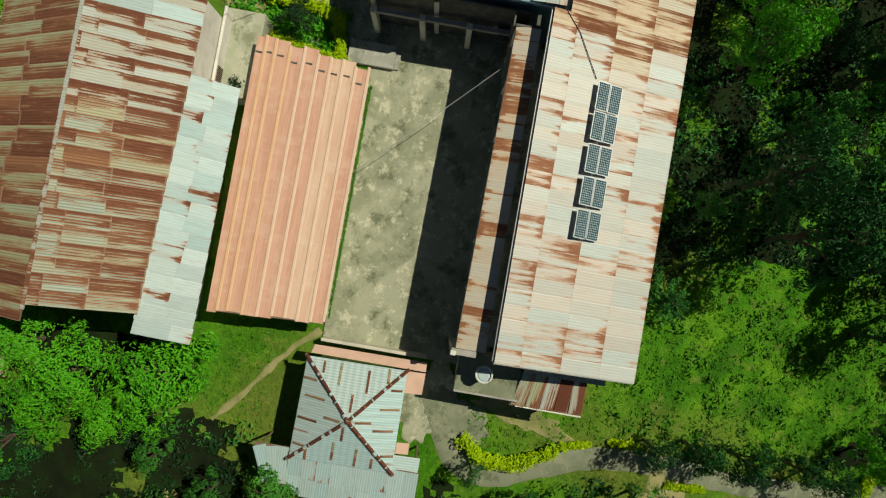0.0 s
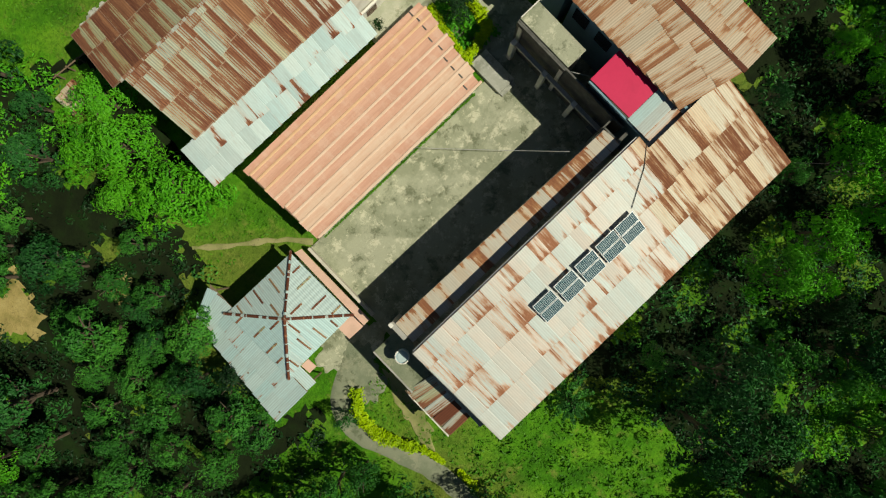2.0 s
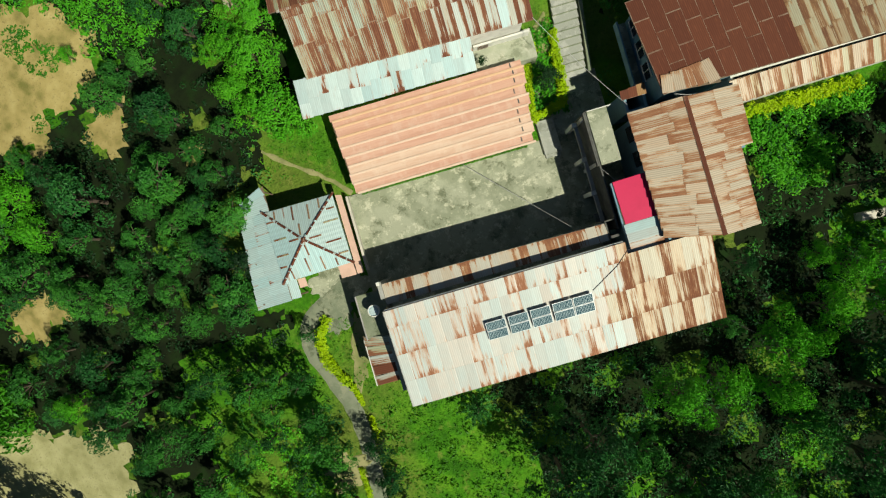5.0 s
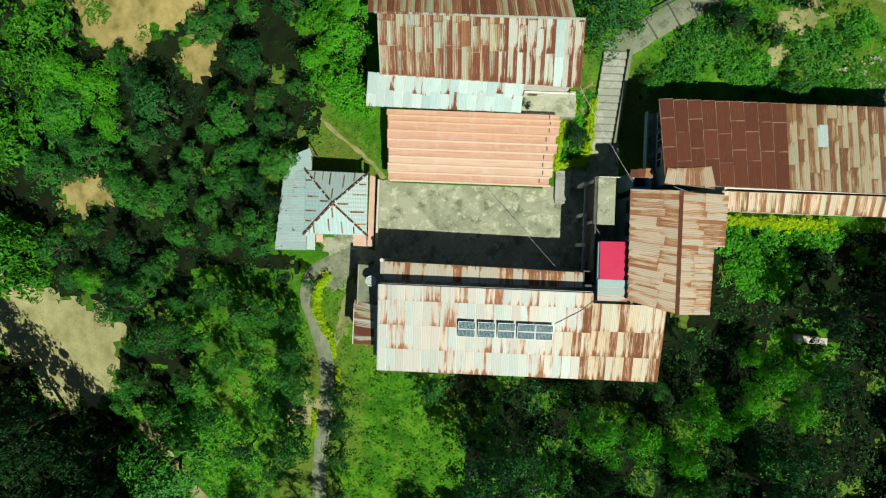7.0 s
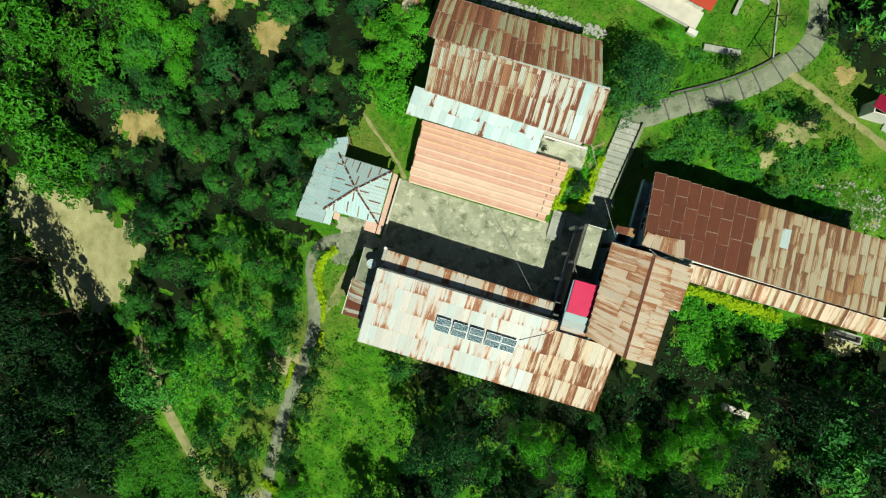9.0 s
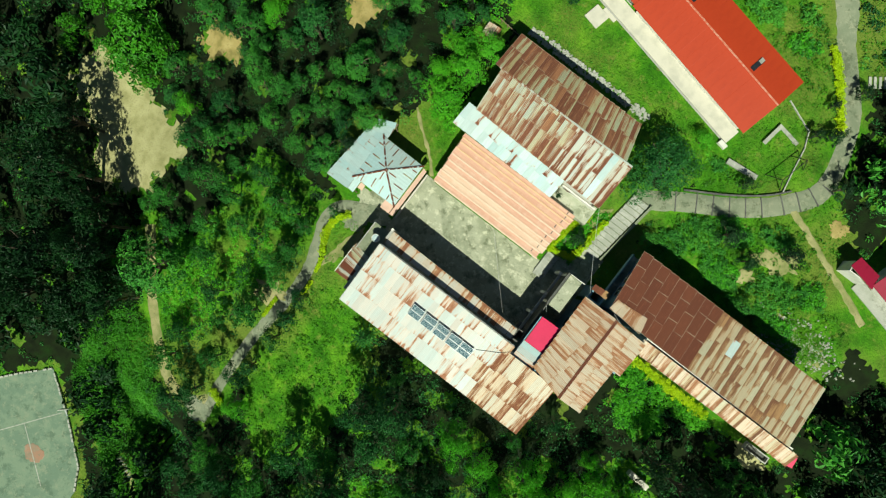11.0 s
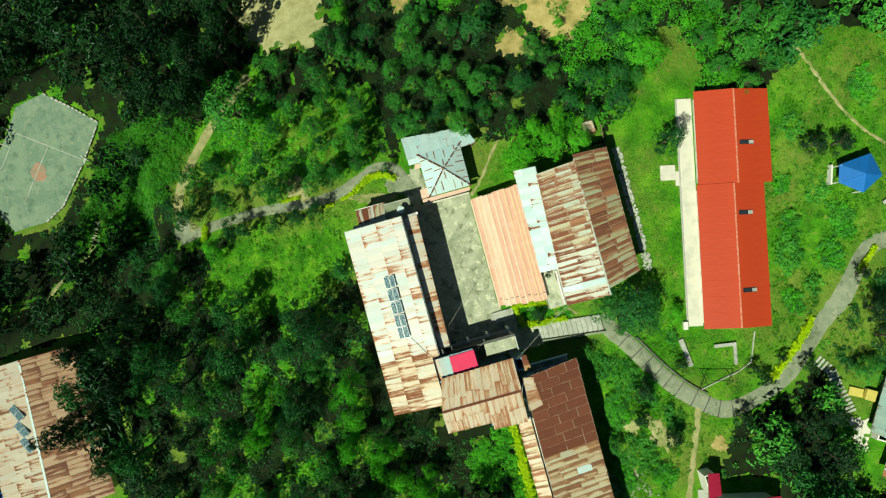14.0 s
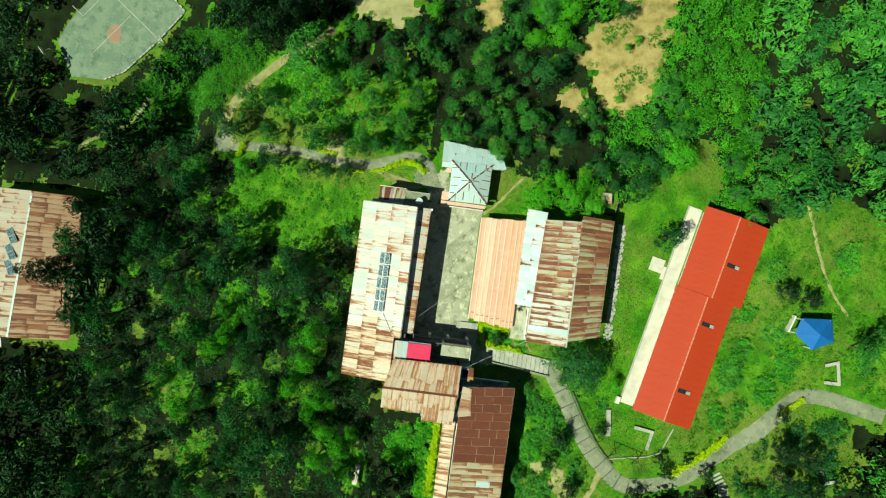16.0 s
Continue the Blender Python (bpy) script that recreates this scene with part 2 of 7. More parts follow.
M_AWN = tin("tin_gallery", 0.40, (0.56, 0.53, 0.44), (0.60, 0.48, 0.34), (0.38, 0.19, 0.085), (0.24, 0.095, 0.046), 0.0, 0.28, 0.05, 0.0)
M_RED = plain("red_roof_paint", (0.42, 0.043, 0.012), (0.37, 0.036, 0.010), 0.55, 0.5)
M_RIDGE_RED = plain("worn_red_ridge_paint", (0.50, 0.13, 0.07), (0.62, 0.36, 0.26), 0.6, 3.0)
M_MAGENTA = plain("magenta_roof_paint", (0.28, 0.008, 0.036), (0.24, 0.008, 0.03), 0.5, 0.6)
M_PINK = plain("pink_sheet", (0.60, 0.020, 0.09), (0.53, 0.016, 0.078), 0.5, 0.5)
M_BLUE = plain("blue_canvas", (0.015, 0.13, 0.42), (0.012, 0.11, 0.36), 0.6, 0.6)
def streaky(name, c, c2, c3):
    """Faded fibre sheet with washed streaks along the ribs and grime across them."""
    n = Nodes(name, 0.78)
    a = n.noise(n.coords((0.25, 2.6, 1.0)), 1.0, 6.0, 0.68)
    b = n.noise(n.coords((1.2, 0.5, 1.0)), 1.0, 6.0, 0.7)
    f = n.noise(n.coords(), 14.0, 4.0, 0.7)
    col = n.mix(n.step(a, 0.40, 0.60), c, c2)
    col = n.mix(n.math("MULTIPLY", n.step(b, 0.48, 0.66), 0.6), col, c3)
    col = n.mix(n.math("MULTIPLY", f, 0.4), col, tuple(0.7 * k for k in c2))
    n.bump(f, 0.2, 0.02)
    return n.out(col)


M_ORANGE = streaky("salmon_fibre_sheet", (0.66, 0.39, 0.28), (0.58, 0.32, 0.225), (0.68, 0.47, 0.36))
M_ORANGE_PALE = streaky("washed_salmon_sheet", (0.70, 0.50, 0.37), (0.64, 0.41, 0.29), (0.74, 0.56, 0.42))
M_ORANGE_RIB = plain("pale_salmon_rib", (0.75, 0.56, 0.42), (0.71, 0.49, 0.35), 0.75, 1.2)
M_ORANGE_RIB_OLD = plain("ochre_rib", (0.73, 0.48, 0.29), (0.68, 0.43, 0.25), 0.75, 1.2)
M_YELLOW = plain("faded_yellow_paint", (0.55, 0.46, 0.10), (0.42, 0.36, 0.10), 0.7, 1.5)
M_DISH = plain("pale_blue_basin", (0.42, 0.58, 0.64), (0.34, 0.48, 0.54), 0.5, 2.0)
M_TILE = plain("faded_pink_tile", (0.64, 0.42, 0.32), (0.54, 0.36, 0.27), 0.8, 1.5)
M_WHITE = plain("white_lime_wash", (0.74, 0.72, 0.64), (0.55, 0.54, 0.46), 0.85, 0.8)
M_CREAM = plain("cream_paving", (0.62, 0.58, 0.48), (0.48, 0.46, 0.38), 0.85, 0.7)
M_BLUEWALL = plain("blue_grey_wall_paint", (0.20, 0.34, 0.40), (0.15, 0.26, 0.31), 0.8, 1.0)
# Near-black for dark joints, and for shade put into the colour.
M_STAIN_SHADE = plain("stain_and_shade_black", (0.09, 0.09, 0.08), (0.16, 0.16, 0.14), 0.9, 1.5)
M_GREYWALL = plain("grey_render", (0.40, 0.39, 0.35), (0.28, 0.28, 0.24), 0.9, 1.0)
M_CONC = mossy("mossy_concrete", (0.28, 0.30, 0.20), (0.41, 0.42, 0.30), (0.66, 0.64, 0.47), (0.10, 0.115, 0.06))
M_PATIO = mossy("patio_concrete", (0.40, 0.42, 0.30), (0.50, 0.50, 0.38), (0.62, 0.60, 0.46), (0.20, 0.22, 0.13))
M_PATH = mossy("path_concrete", (0.19, 0.22, 0.14), (0.25, 0.27, 0.18), (0.33, 0.33, 0.22), (0.10, 0.12, 0.065))
M_COURT = mossy("sports_court_concrete", (0.15, 0.22, 0.15), (0.20, 0.27, 0.18), (0.26, 0.30, 0.20), (0.09, 0.14, 0.09))
M_SPOT = mossy("faded_red_court_paint", (0.28, 0.22, 0.15), (0.36, 0.20, 0.13), (0.36, 0.27, 0.19), (0.20, 0.20, 0.14))
M_STONE = mossy("grey_stone", (0.36, 0.37, 0.31), (0.44, 0.44, 0.38), (0.52, 0.51, 0.45), (0.2, 0.21, 0.16))
M_DARKMETAL = plain("dark_metal", (0.04, 0.04, 0.04), (0.06, 0.05, 0.04), 0.5, 4.0, 0.5)
M_STEEL = plain("galvanised_steel", (0.55, 0.57, 0.57), (0.45, 0.46, 0.46), 0.35, 3.0, 0.7)
M_ALU = plain("aluminium_frame", (0.70, 0.72, 0.72), (0.6, 0.62, 0.62), 0.35, 3.0, 0.6)
M_CELL = plain("solar_cell", (0.026, 0.070, 0.092), (0.034, 0.085, 0.11), 0.15, 6.0)
M_BACK = plain("solar_backsheet", (0.45, 0.55, 0.55), (0.40, 0.50, 0.50), 0.3, 4.0)
M_GLASS = plain("dark_window_glass", (0.02, 0.025, 0.03), (0.03, 0.035, 0.04), 0.1, 2.0)
M_WOOD = plain("weathered_wood", (0.22, 0.16, 0.10), (0.14, 0.10, 0.065), 0.85, 3.0)
M_BARK = plain("bark", (0.13, 0.10, 0.07), (0.08, 0.06, 0.045), 0.95, 5.0)
M_CABLE = plain("black_cable", (0.03, 0.03, 0.03), None, 0.6, 3.0)
M_CABLE_PALE = plain("pale_cable", (0.5, 0.5, 0.47), None, 0.6, 3.0)
M_GRASS = grassy("meadow_ground")
M_DIRT = earthy("bare_yellow_earth", (0.17, 0.16, 0.045), (0.36, 0.285, 0.105), (0.46, 0.375, 0.155))
# Soil blackened so that its colour holds the shade between trees.
M_FLOOR = earthy("shaded_woodland_soil", (0.006, 0.010, 0.004), (0.011, 0.018, 0.006), (0.012, 0.034, 0.006))
M_SAND = earthy("pale_sandy_earth", (0.27, 0.26, 0.11), (0.38, 0.36, 0.17), (0.46, 0.43, 0.22))
M_TRAIL = earthy("trodden_earth", (0.14, 0.18, 0.05), (0.29, 0.28, 0.12), (0.40, 0.36, 0.18))
L_WOOD = leafy("woodland_leaves", (0.013, 0.078, 0.012), (0.044, 0.205, 0.024), (0.105, 0.370, 0.034))
L_DARK = leafy("dark_leaves", (0.007, 0.044, 0.012), (0.021, 0.115, 0.022), (0.050, 0.215, 0.030))
# Near-black leaves: dark bushes, and forest whose shade is put into the colour.
L_DEEP = leafy("dark_and_shaded_leaves", (0.004, 0.020, 0.006), (0.008, 0.040, 0.009), (0.016, 0.070, 0.011))
L_FRESH = leafy("fresh_leaves", (0.034, 0.21, 0.008), (0.088, 0.38, 0.014), (0.155, 0.50, 0.022))
L_CROP = leafy("plantation_leaves", (0.020, 0.11, 0.006), (0.042, 0.20, 0.008), (0.075, 0.29, 0.012))
L_LIME = leafy("lime_hedge_leaves", (0.20, 0.36, 0.004), (0.36, 0.54, 0.006), (0.50, 0.66, 0.010))
L_GRASS = leafy("grass_blades", (0.035, 0.14, 0.006), (0.07, 0.24, 0.009), (0.13, 0.33, 0.014))


# ---- builders ----
def smooth01(t):
    t = np.clip(t, 0.0, 1.0)
    return t * t * (3 - 2 * t)


def soft(d, w=4.0):
    return w * np.logaddexp(0, d / w)


def flat(h, x, y, cx, cy, rx, ry, level):
    """Level the ground inside an ellipse-like patch, with a slope round it."""
    k = 1 - smooth01((np.maximum(np.abs(x - cx) / rx, np.abs(y - cy) / ry) - 1.0) / 0.45)
    return h * (1 - k) + level * k


def land(x, y):
    """Height of the ground: a yard on a shoulder, falling to the south-west, rising a little to the north."""
    x, y = np.asarray(x, float), np.asarray(y, float)
    drop = 0.36 * soft(-0.8 * x - 0.45 * y - 12) + 0.18 * soft(-y - 18)
    drop = np.where(drop < 40, drop, 40 + 20 * np.tanh((drop - 40) / 20))
    rise = 0.07 * soft(y - 34)
    rise = np.where(rise < 8, rise, 8 + 8 * np.tanh((rise - 8) / 8))
    h = -drop + 2.0 * smooth01((y - 10) / 9) * smooth01((x + 22) / 14) + rise
    wild = smooth01((np.maximum(np.abs(x - 6) / 22, np.abs(y - 3) / 20) - 1) / 0.5)
    h = h + wild * 0.35 * (np.sin(x * 0.31 + 1.3 * np.sin(y * 0.17)) + np.sin(y * 0.27 + 0.9 * np.sin(x * 0.21)))
    h = flat(h, x, y, 6, 37, 19, 10, 2.1)
    h = flat(h, x, y, 49, 28, 9, 6, 1.9)
    h = flat(h, x, y, -31, -64, 15, 15, -22.0)
    h = flat(h, x, y, 12, -66, 15, 9, -13.0)
    return h


def ground_at(x, y):
    return float(land(x, y))


def quads_mesh(name, verts, faces, smooth=False):
    me = bpy.data.meshes.new(name)
    verts, faces = np.asarray(verts, np.float32), np.asarray(faces, np.int32)
    k = faces.shape[1]
    me.vertices.add(len(verts))
    me.vertices.foreach_set("co", verts.ravel())
    me.loops.add(faces.size)
    me.loops.foreach_set("vertex_index", faces.ravel())
    me.polygons.add(len(faces))
    me.polygons.foreach_set("loop_start", np.arange(len(faces), dtype=np.int32) * k)
    me.polygons.foreach_set("use_smooth", np.full(len(faces), smooth))
    me.update(calc_edges=True)
    me.validate()
    return me


def thing(name, at, label, category, group="", kind=""):
    """An Empty at a thing's base."""
    e = new(name)
    e.matrix_basis = at if isinstance(at, Matrix) else Matrix.Translation(at)
    e.empty_display_size = 0.2
    return tagged(e, label, category, group, kind)


def hang(ob, parent, label=""):
    """Make ob a part; parts of a house keep world coordinates."""
    ob.parent = parent
    if parent.type == "EMPTY" and parent.get("world_parts"):
        ob.matrix_parent_inverse = parent.matrix_basis.inverted()
    return tagged(ob, label)


def part(name, bm, material, parent, label=""):
    if isinstance(bm, bmesh.types.BMesh):
        me = bpy.data.meshes.new(name)
        bm.normal_update()
        bm.to_mesh(me)
        bm.free()
    else:
        me = bm
    if not me.materials:
        me.materials.append(material)
    ob = new(name, me)
    return hang(ob, parent, label) if parent else ob


def house(name, at, label, category):
    e = thing(name, at, label, category)
    e["world_parts"] = True
    return e


def box(x0, x1, y0, y1, z0, z1, bevel=0.0, bm=None, m=None):
    bm = bm or bmesh.new()
    vs = bmesh.ops.create_cube(bm, size=1.0)["verts"]
    for v in vs:
        v.co = Vector((x0 + (v.co.x + 0.5) * (x1 - x0), y0 + (v.co.y + 0.5) * (y1 - y0), z0 + (v.co.z + 0.5) * (z1 - z0)))
    if bevel:
        es = list({e for v in vs for e in v.link_edges})
        bmesh.ops.bevel(bm, geom=es, offset=bevel, segments=1, affect="EDGES")
    if m is not None:
        bmesh.ops.transform(bm, matrix=m, verts=bm.verts)
    return bm


def prism(poly, z0, z1):
    """An upright block over a plan polygon; z0, z1 may be functions of (x, y)."""
    f0 = z0 if callable(z0) else (lambda x, y: z0)
    f1 = z1 if callable(z1) else (lambda x, y: z1)
    bm = bmesh.new()
    lo = [bm.verts.new((x, y, f0(x, y))) for x, y in poly]
    hi = [bm.verts.new((x, y, f1(x, y))) for x, y in poly]
    bm.faces.new(hi)
    bm.faces.new(lo[::-1])
    for i in range(len(poly)):
        j = (i + 1) % len(poly)
        bm.faces.new((lo[i], lo[j], hi[j], hi[i]))
    bmesh.ops.recalc_face_normals(bm, faces=bm.faces)
    return bm


def tube(points, radius, sides=6):
    bm = bmesh.new()
    rings = []
    pts = [Vector(p) for p in points]
    for i, p in enumerate(pts):
        d = (pts[min(i + 1, len(pts) - 1)] - pts[max(i - 1, 0)]).normalized()
        a = d.orthogonal().normalized()
        b = d.cross(a)
        r = radius[i] if hasattr(radius, "__len__") else radius
        rings.append([bm.verts.new(p + r * (math.cos(2 * math.pi * k / sides) * a + math.sin(2 * math.pi * k / sides) * b)) for k in range(sides)])
    for u, v in zip(rings, rings[1:]):
        for k in range(sides):
            bm.faces.new((u[k], u[(k + 1) % sides], v[(k + 1) % sides], v[k]))
    bm.faces.new(rings[0][::-1])
    bm.faces.new(rings[-1])
    return bm


SHEETS = {}


def sheet_mesh(w, length, material, pitch=0.15, depth=0.018):
    """One corrugated sheet: x across, y along, z up, from its corner."""
    key = (round(w, 3), round(length, 3), material.name)
    if key not in SHEETS:
        k = max(6, int(round(w / pitch)) * 2)
        xs = np.linspace(0, w, k + 1)
        zs = depth * (np.arange(k + 1) % 2)
        v = [(x, y, z) for y in (0.0, length) for x, z in zip(xs, zs)]
        f = [(i, i + 1, i + k + 2, i + k + 1) for i in range(k)]
        me = quads_mesh("roof_sheet", v, f, True)
        me.materials.append(material)
        SHEETS[key] = me
    return SHEETS[key]


def sheets(parent, a, b, c, d, rows, material, wide=0.80, lap=0.12, pick=None, rng=random.Random(3), loose=1.0, name="roof_sheet"):
    """Cover a roof slope with sheets: a, b the upper edge, c, d the eave below b and a."""
    a, b, c, d = map(Vector, (a, b, c, d))
    if (b - a).cross(d - a).z < 0:
        a, b, c, d = b, a, d, c
    n = max(1, round((b - a).length / wide))
    w = (b - a).length / n
    length = (d - a).length + 0.05
    cuts = rows if hasattr(rows, "__len__") else [i / rows for i in range(rows + 1)]
    even = cuts
    for i in range(n):
        k = loose * rng.choice((-0.08, -0.04, 0.0, 0.0, 0.04, 0.08)) if loose > 0.3 else 0.0
        cuts = [t + (k if 0 < t < 1 and len(even) > 2 and t > 0.05 else 0.0) for t in even]
        top, low = a.lerp(b, i / n), d.lerp(c, i / n)
        top2, low2 = a.lerp(b, (i + 1) / n), d.lerp(c, (i + 1) / n)
        v = (low - top).normalized()
        stretch = ((low - top).length + 0.05) / length
        for j in range(len(cuts) - 1):
            p = top + v * (cuts[j] * length * stretch)
            ln = (cuts[j + 1] - cuts[j]) * length + (lap if j < len(cuts) - 2 else 0.0)
            q = top2.lerp(low2, cuts[j])
            u = (q - p).normalized()
            nrm = u.cross(v).normalized()
            u = v.cross(nrm).normalized()
            mt = pick(p + u * w * 0.5 + v * ln * 0.5) if pick else material
            ob = new(name, sheet_mesh(w + 0.03, round(ln, 2), mt))
            lift = 0.035 + 0.012 * (len(cuts) - j) + 0.007 * (i % 2) + loose * rng.uniform(0, 0.008)
            m = Matrix((u, v, nrm)).transposed().to_4x4()
            m.translation = p + nrm * lift
            ob.matrix_basis = m @ pose(0, 0, 0, rng.uniform(-0.2, 0.2) * loose, rng.uniform(-0.25, 0.25) * loose, rng.uniform(-0.35, 0.35) * loose) @ Matrix.Diagonal(((q - p).length / w, stretch, 1, 1))
            ob.parent = parent
    return n


def deck(corners, thick=0.06):
    """A thin roof deck over four corners, given round the outline."""
    bm = bmesh.new()
    hi = [bm.verts.new(c) for c in corners]
    lo = [bm.verts.new((c[0], c[1], c[2] - thick)) for c in corners]
    k = len(corners)
    bm.faces.new(hi)
    bm.faces.new(lo[::-1])
    for i in range(k):
        bm.faces.new((lo[i], lo[(i + 1) % k], hi[(i + 1) % k], hi[i]))
    bmesh.ops.recalc_face_normals(bm, faces=bm.faces)
    return bm


def slope(house_ob, a, b, c, d, rows, material, wide=0.80, pick=None, label="", lap=0.12, loose=1.0):
    """One roof slope: a, b the upper edge, c, d the eave below b and a. Deck, sheets, fascia."""
    a, b, c, d = map(Vector, (a, b, c, d))
    r = part("roof", deck((a, b, c, d)), M_WOOD, house_ob, label)
    sheets(r, a, b, c, d, rows, material, wide, lap, pick, random.Random(int(abs(a.x * 31 + a.y * 7)) + 5), loose)
    return r


def walls(h, x0, x1, y0, y1, z0, tops, material, t=0.2):
    """Four walls with thickness; tops: heights over the corners (x0,y0), (x1,y0), (x1,y1), (x0,y1)."""
    q = [(x0, y0), (x1, y0), (x1, y1), (x0, y1)]
    zz = dict(zip(q, tops))

    def top(x, y):
        fx, fy = (x - x0) / (x1 - x0), (y - y0) / (y1 - y0)
        return (zz[q[0]] * (1 - fx) + zz[q[1]] * fx) * (1 - fy) + (zz[q[3]] * (1 - fx) + zz[q[2]] * fx) * fy
    for p in ([(x0, y0), (x1, y0), (x1, y0 + t), (x0, y0 + t)], [(x0, y1 - t), (x1, y1 - t), (x1, y1), (x0, y1)],
              [(x0, y0 + t), (x0 + t, y0 + t), (x0 + t, y1 - t), (x0, y1 - t)], [(x1 - t, y0 + t), (x1, y0 + t), (x1, y1 - t), (x1 - t, y1 - t)]):
        part("wall", prism(p, z0, top), material, h)


def ribbon(points, width, lift, wobble=0.0, seed=0, step=0.6, depth=0.0):
    """A strip that follows the ground along a line."""
    rng = np.random.RandomState(seed)
    pts = [Vector((x, y)) for x, y in points]
    dense = []
    for i in range(len(pts) - 1):
        p0, p1, p2, p3 = pts[max(i - 1, 0)], pts[i], pts[i + 1], pts[min(i + 2, len(pts) - 1)]
        k = max(2, int((p2 - p1).length / step))
        for s in range(k):
            t = s / k
            dense.append(0.5 * (2 * p1 + (p2 - p0) * t + (2 * p0 - 5 * p1 + 4 * p2 - p3) * t * t + (3 * p1 - p0 - 3 * p2 + p3) * t ** 3))
    dense.append(pts[-1])
    rows, n = [], 6
    for i, p in enumerate(dense):
        d = (dense[min(i + 1, len(dense) - 1)] - dense[max(i - 1, 0)]).normalized()
        s = Vector((-d.y, d.x))
        w = width[0] + (width[1] - width[0]) * i / (len(dense) - 1) if hasattr(width, "__len__") else width
        wl, wr = w / 2 + wobble * rng.uniform(-1, 1), w / 2 + wobble * rng.uniform(-1, 1)
        rows.append([p + s * (-wl + (wl + wr) * k / n) for k in range(n + 1)])
    v, f = [], []
    for r in rows:
        for k, p in enumerate(r):
            edge = -0.25 if k in (0, n) and not depth else 0.0
            v.append((p.x, p.y, ground_at(p.x, p.y) + lift + (0 if not edge else -lift - 0.02)))
    for i in range(len(rows) - 1):
        for k in range(n):
            a = i * (n + 1) + k
            f.append((a, a + n + 1, a + n + 2, a + 1))
    return quads_mesh("strip", v, f, True), dense


def blob(cx, cy, rx, ry, lift, turn=0.0, rough=0.22, seed=0, rings=14, sides=56):
    """An uneven patch that follows the ground."""
    rng = np.random.RandomState(seed)
    ph = rng.uniform(0, 6.28, 6)
    v = [(cx, cy, ground_at(cx, cy) + lift)]
    for j in range(1, rings + 1):
        for k in range(sides):
            a = 2 * math.pi * k / sides
            q = 1 + rough * (0.5 * math.sin(2 * a + ph[0]) + 0.45 * math.sin(3 * a + ph[1]) + 0.4 * math.sin(5 * a + ph[2]) + 0.35 * math.sin(9 * a + ph[3]) + 0.3 * math.sin(14 * a + ph[4]))
            x, y = rx * q * j / rings * math.cos(a), ry * q * j / rings * math.sin(a)
            x, y = cx + x * math.cos(turn) - y * math.sin(turn), cy + x * math.sin(turn) + y * math.cos(turn)
            v.append((x, y, ground_at(x, y) + (lift if j < rings else -0.05)))
    f = []
    for j in range(rings - 1):
        for k in range(sides):
            a, b = 1 + j * sides + k, 1 + j * sides + (k + 1) % sides
            f.append((a, a + sides, b + sides, b))
    for k in range(0, sides, 2):
        f.append((0, 1 + k, 1 + (k + 1) % sides, 1 + (k + 2) % sides))
    return quads_mesh("patch", v, f, True)


def leaves(centres, radii, per, size, rng, squash=0.75, up=0.5, lean=None):
    """Leaf-shaped faces on the shells of clumps. Returns vertices and faces."""
    c = np.repeat(np.asarray(centres, float), per, axis=0)
    r = np.repeat(np.asarray(radii, float), per)
    n = len(c)
    d = rng.normal(size=(n, 3))
    d[:, 2] = np.abs(d[:, 2]) * 0.9 - 0.25
    d /= np.linalg.norm(d, axis=1, keepdims=True)
    p = c + d * (r * rng.uniform(0.72, 1.08, n))[:, None] * np.array([1, 1, squash])
    nr = d + rng.normal(size=(n, 3)) * 0.5 + np.array([0, 0, up])
    if lean is not None:
        nr = 0.6 * d + np.repeat(lean, per, axis=0) + rng.normal(size=(n, 3)) * 0.42
    nr /= np.linalg.norm(nr, axis=1, keepdims=True)
    t = np.cross(nr, rng.normal(size=(n, 3)))
    t /= np.linalg.norm(t, axis=1, keepdims=True)
    b = np.cross(nr, t)
    s = (size * rng.uniform(0.65, 1.35, n))[:, None]
    v = np.stack([p - t * s, p - b * s * 0.42 + nr * s * 0.12, p + t * s - nr * s * 0.25, p + b * s * 0.42 + nr * s * 0.12], 1).reshape(-1, 3)
    return v, np.arange(4 * n).reshape(-1, 4)


def crown_mesh(name, radius, height, clumps, per, size, material, seed, base=0.9):
    """An uneven crown of leafy clumps round a middle."""
    rng = np.random.RandomState(seed)
    a = rng.uniform(0, 2 * np.pi, clumps)
    q = np.sqrt(rng.uniform(0.0, 1, clumps))
    lobes = 1 + 0.24 * np.sin(2 * a + rng.uniform(0, 6)) + 0.2 * np.sin(3 * a + rng.uniform(0, 6)) + 0.16 * np.sin(5 * a + rng.uniform(0, 6))
    x, y = radius * q * lobes * np.cos(a), radius * q * lobes * np.sin(a)
    z = base + (height - base) * np.sqrt(np.clip(1 - q ** 2 * 0.92, 0, 1)) * rng.uniform(0.72, 1.06, clumps)
    r = radius * rng.uniform(0.13, 0.38, clumps)
    out = np.stack([x / radius, y / radius, (z - base) / (height - base) - 0.35], 1)
    out /= np.linalg.norm(out, axis=1, keepdims=True) + 1e-6
    v, f = leaves(np.stack([x, y, z], 1), r, per, size, rng, 0.75, 0.3, 0.75 * out)
    me = quads_mesh(name, v, f)
    me.materials.append(material)
    return me


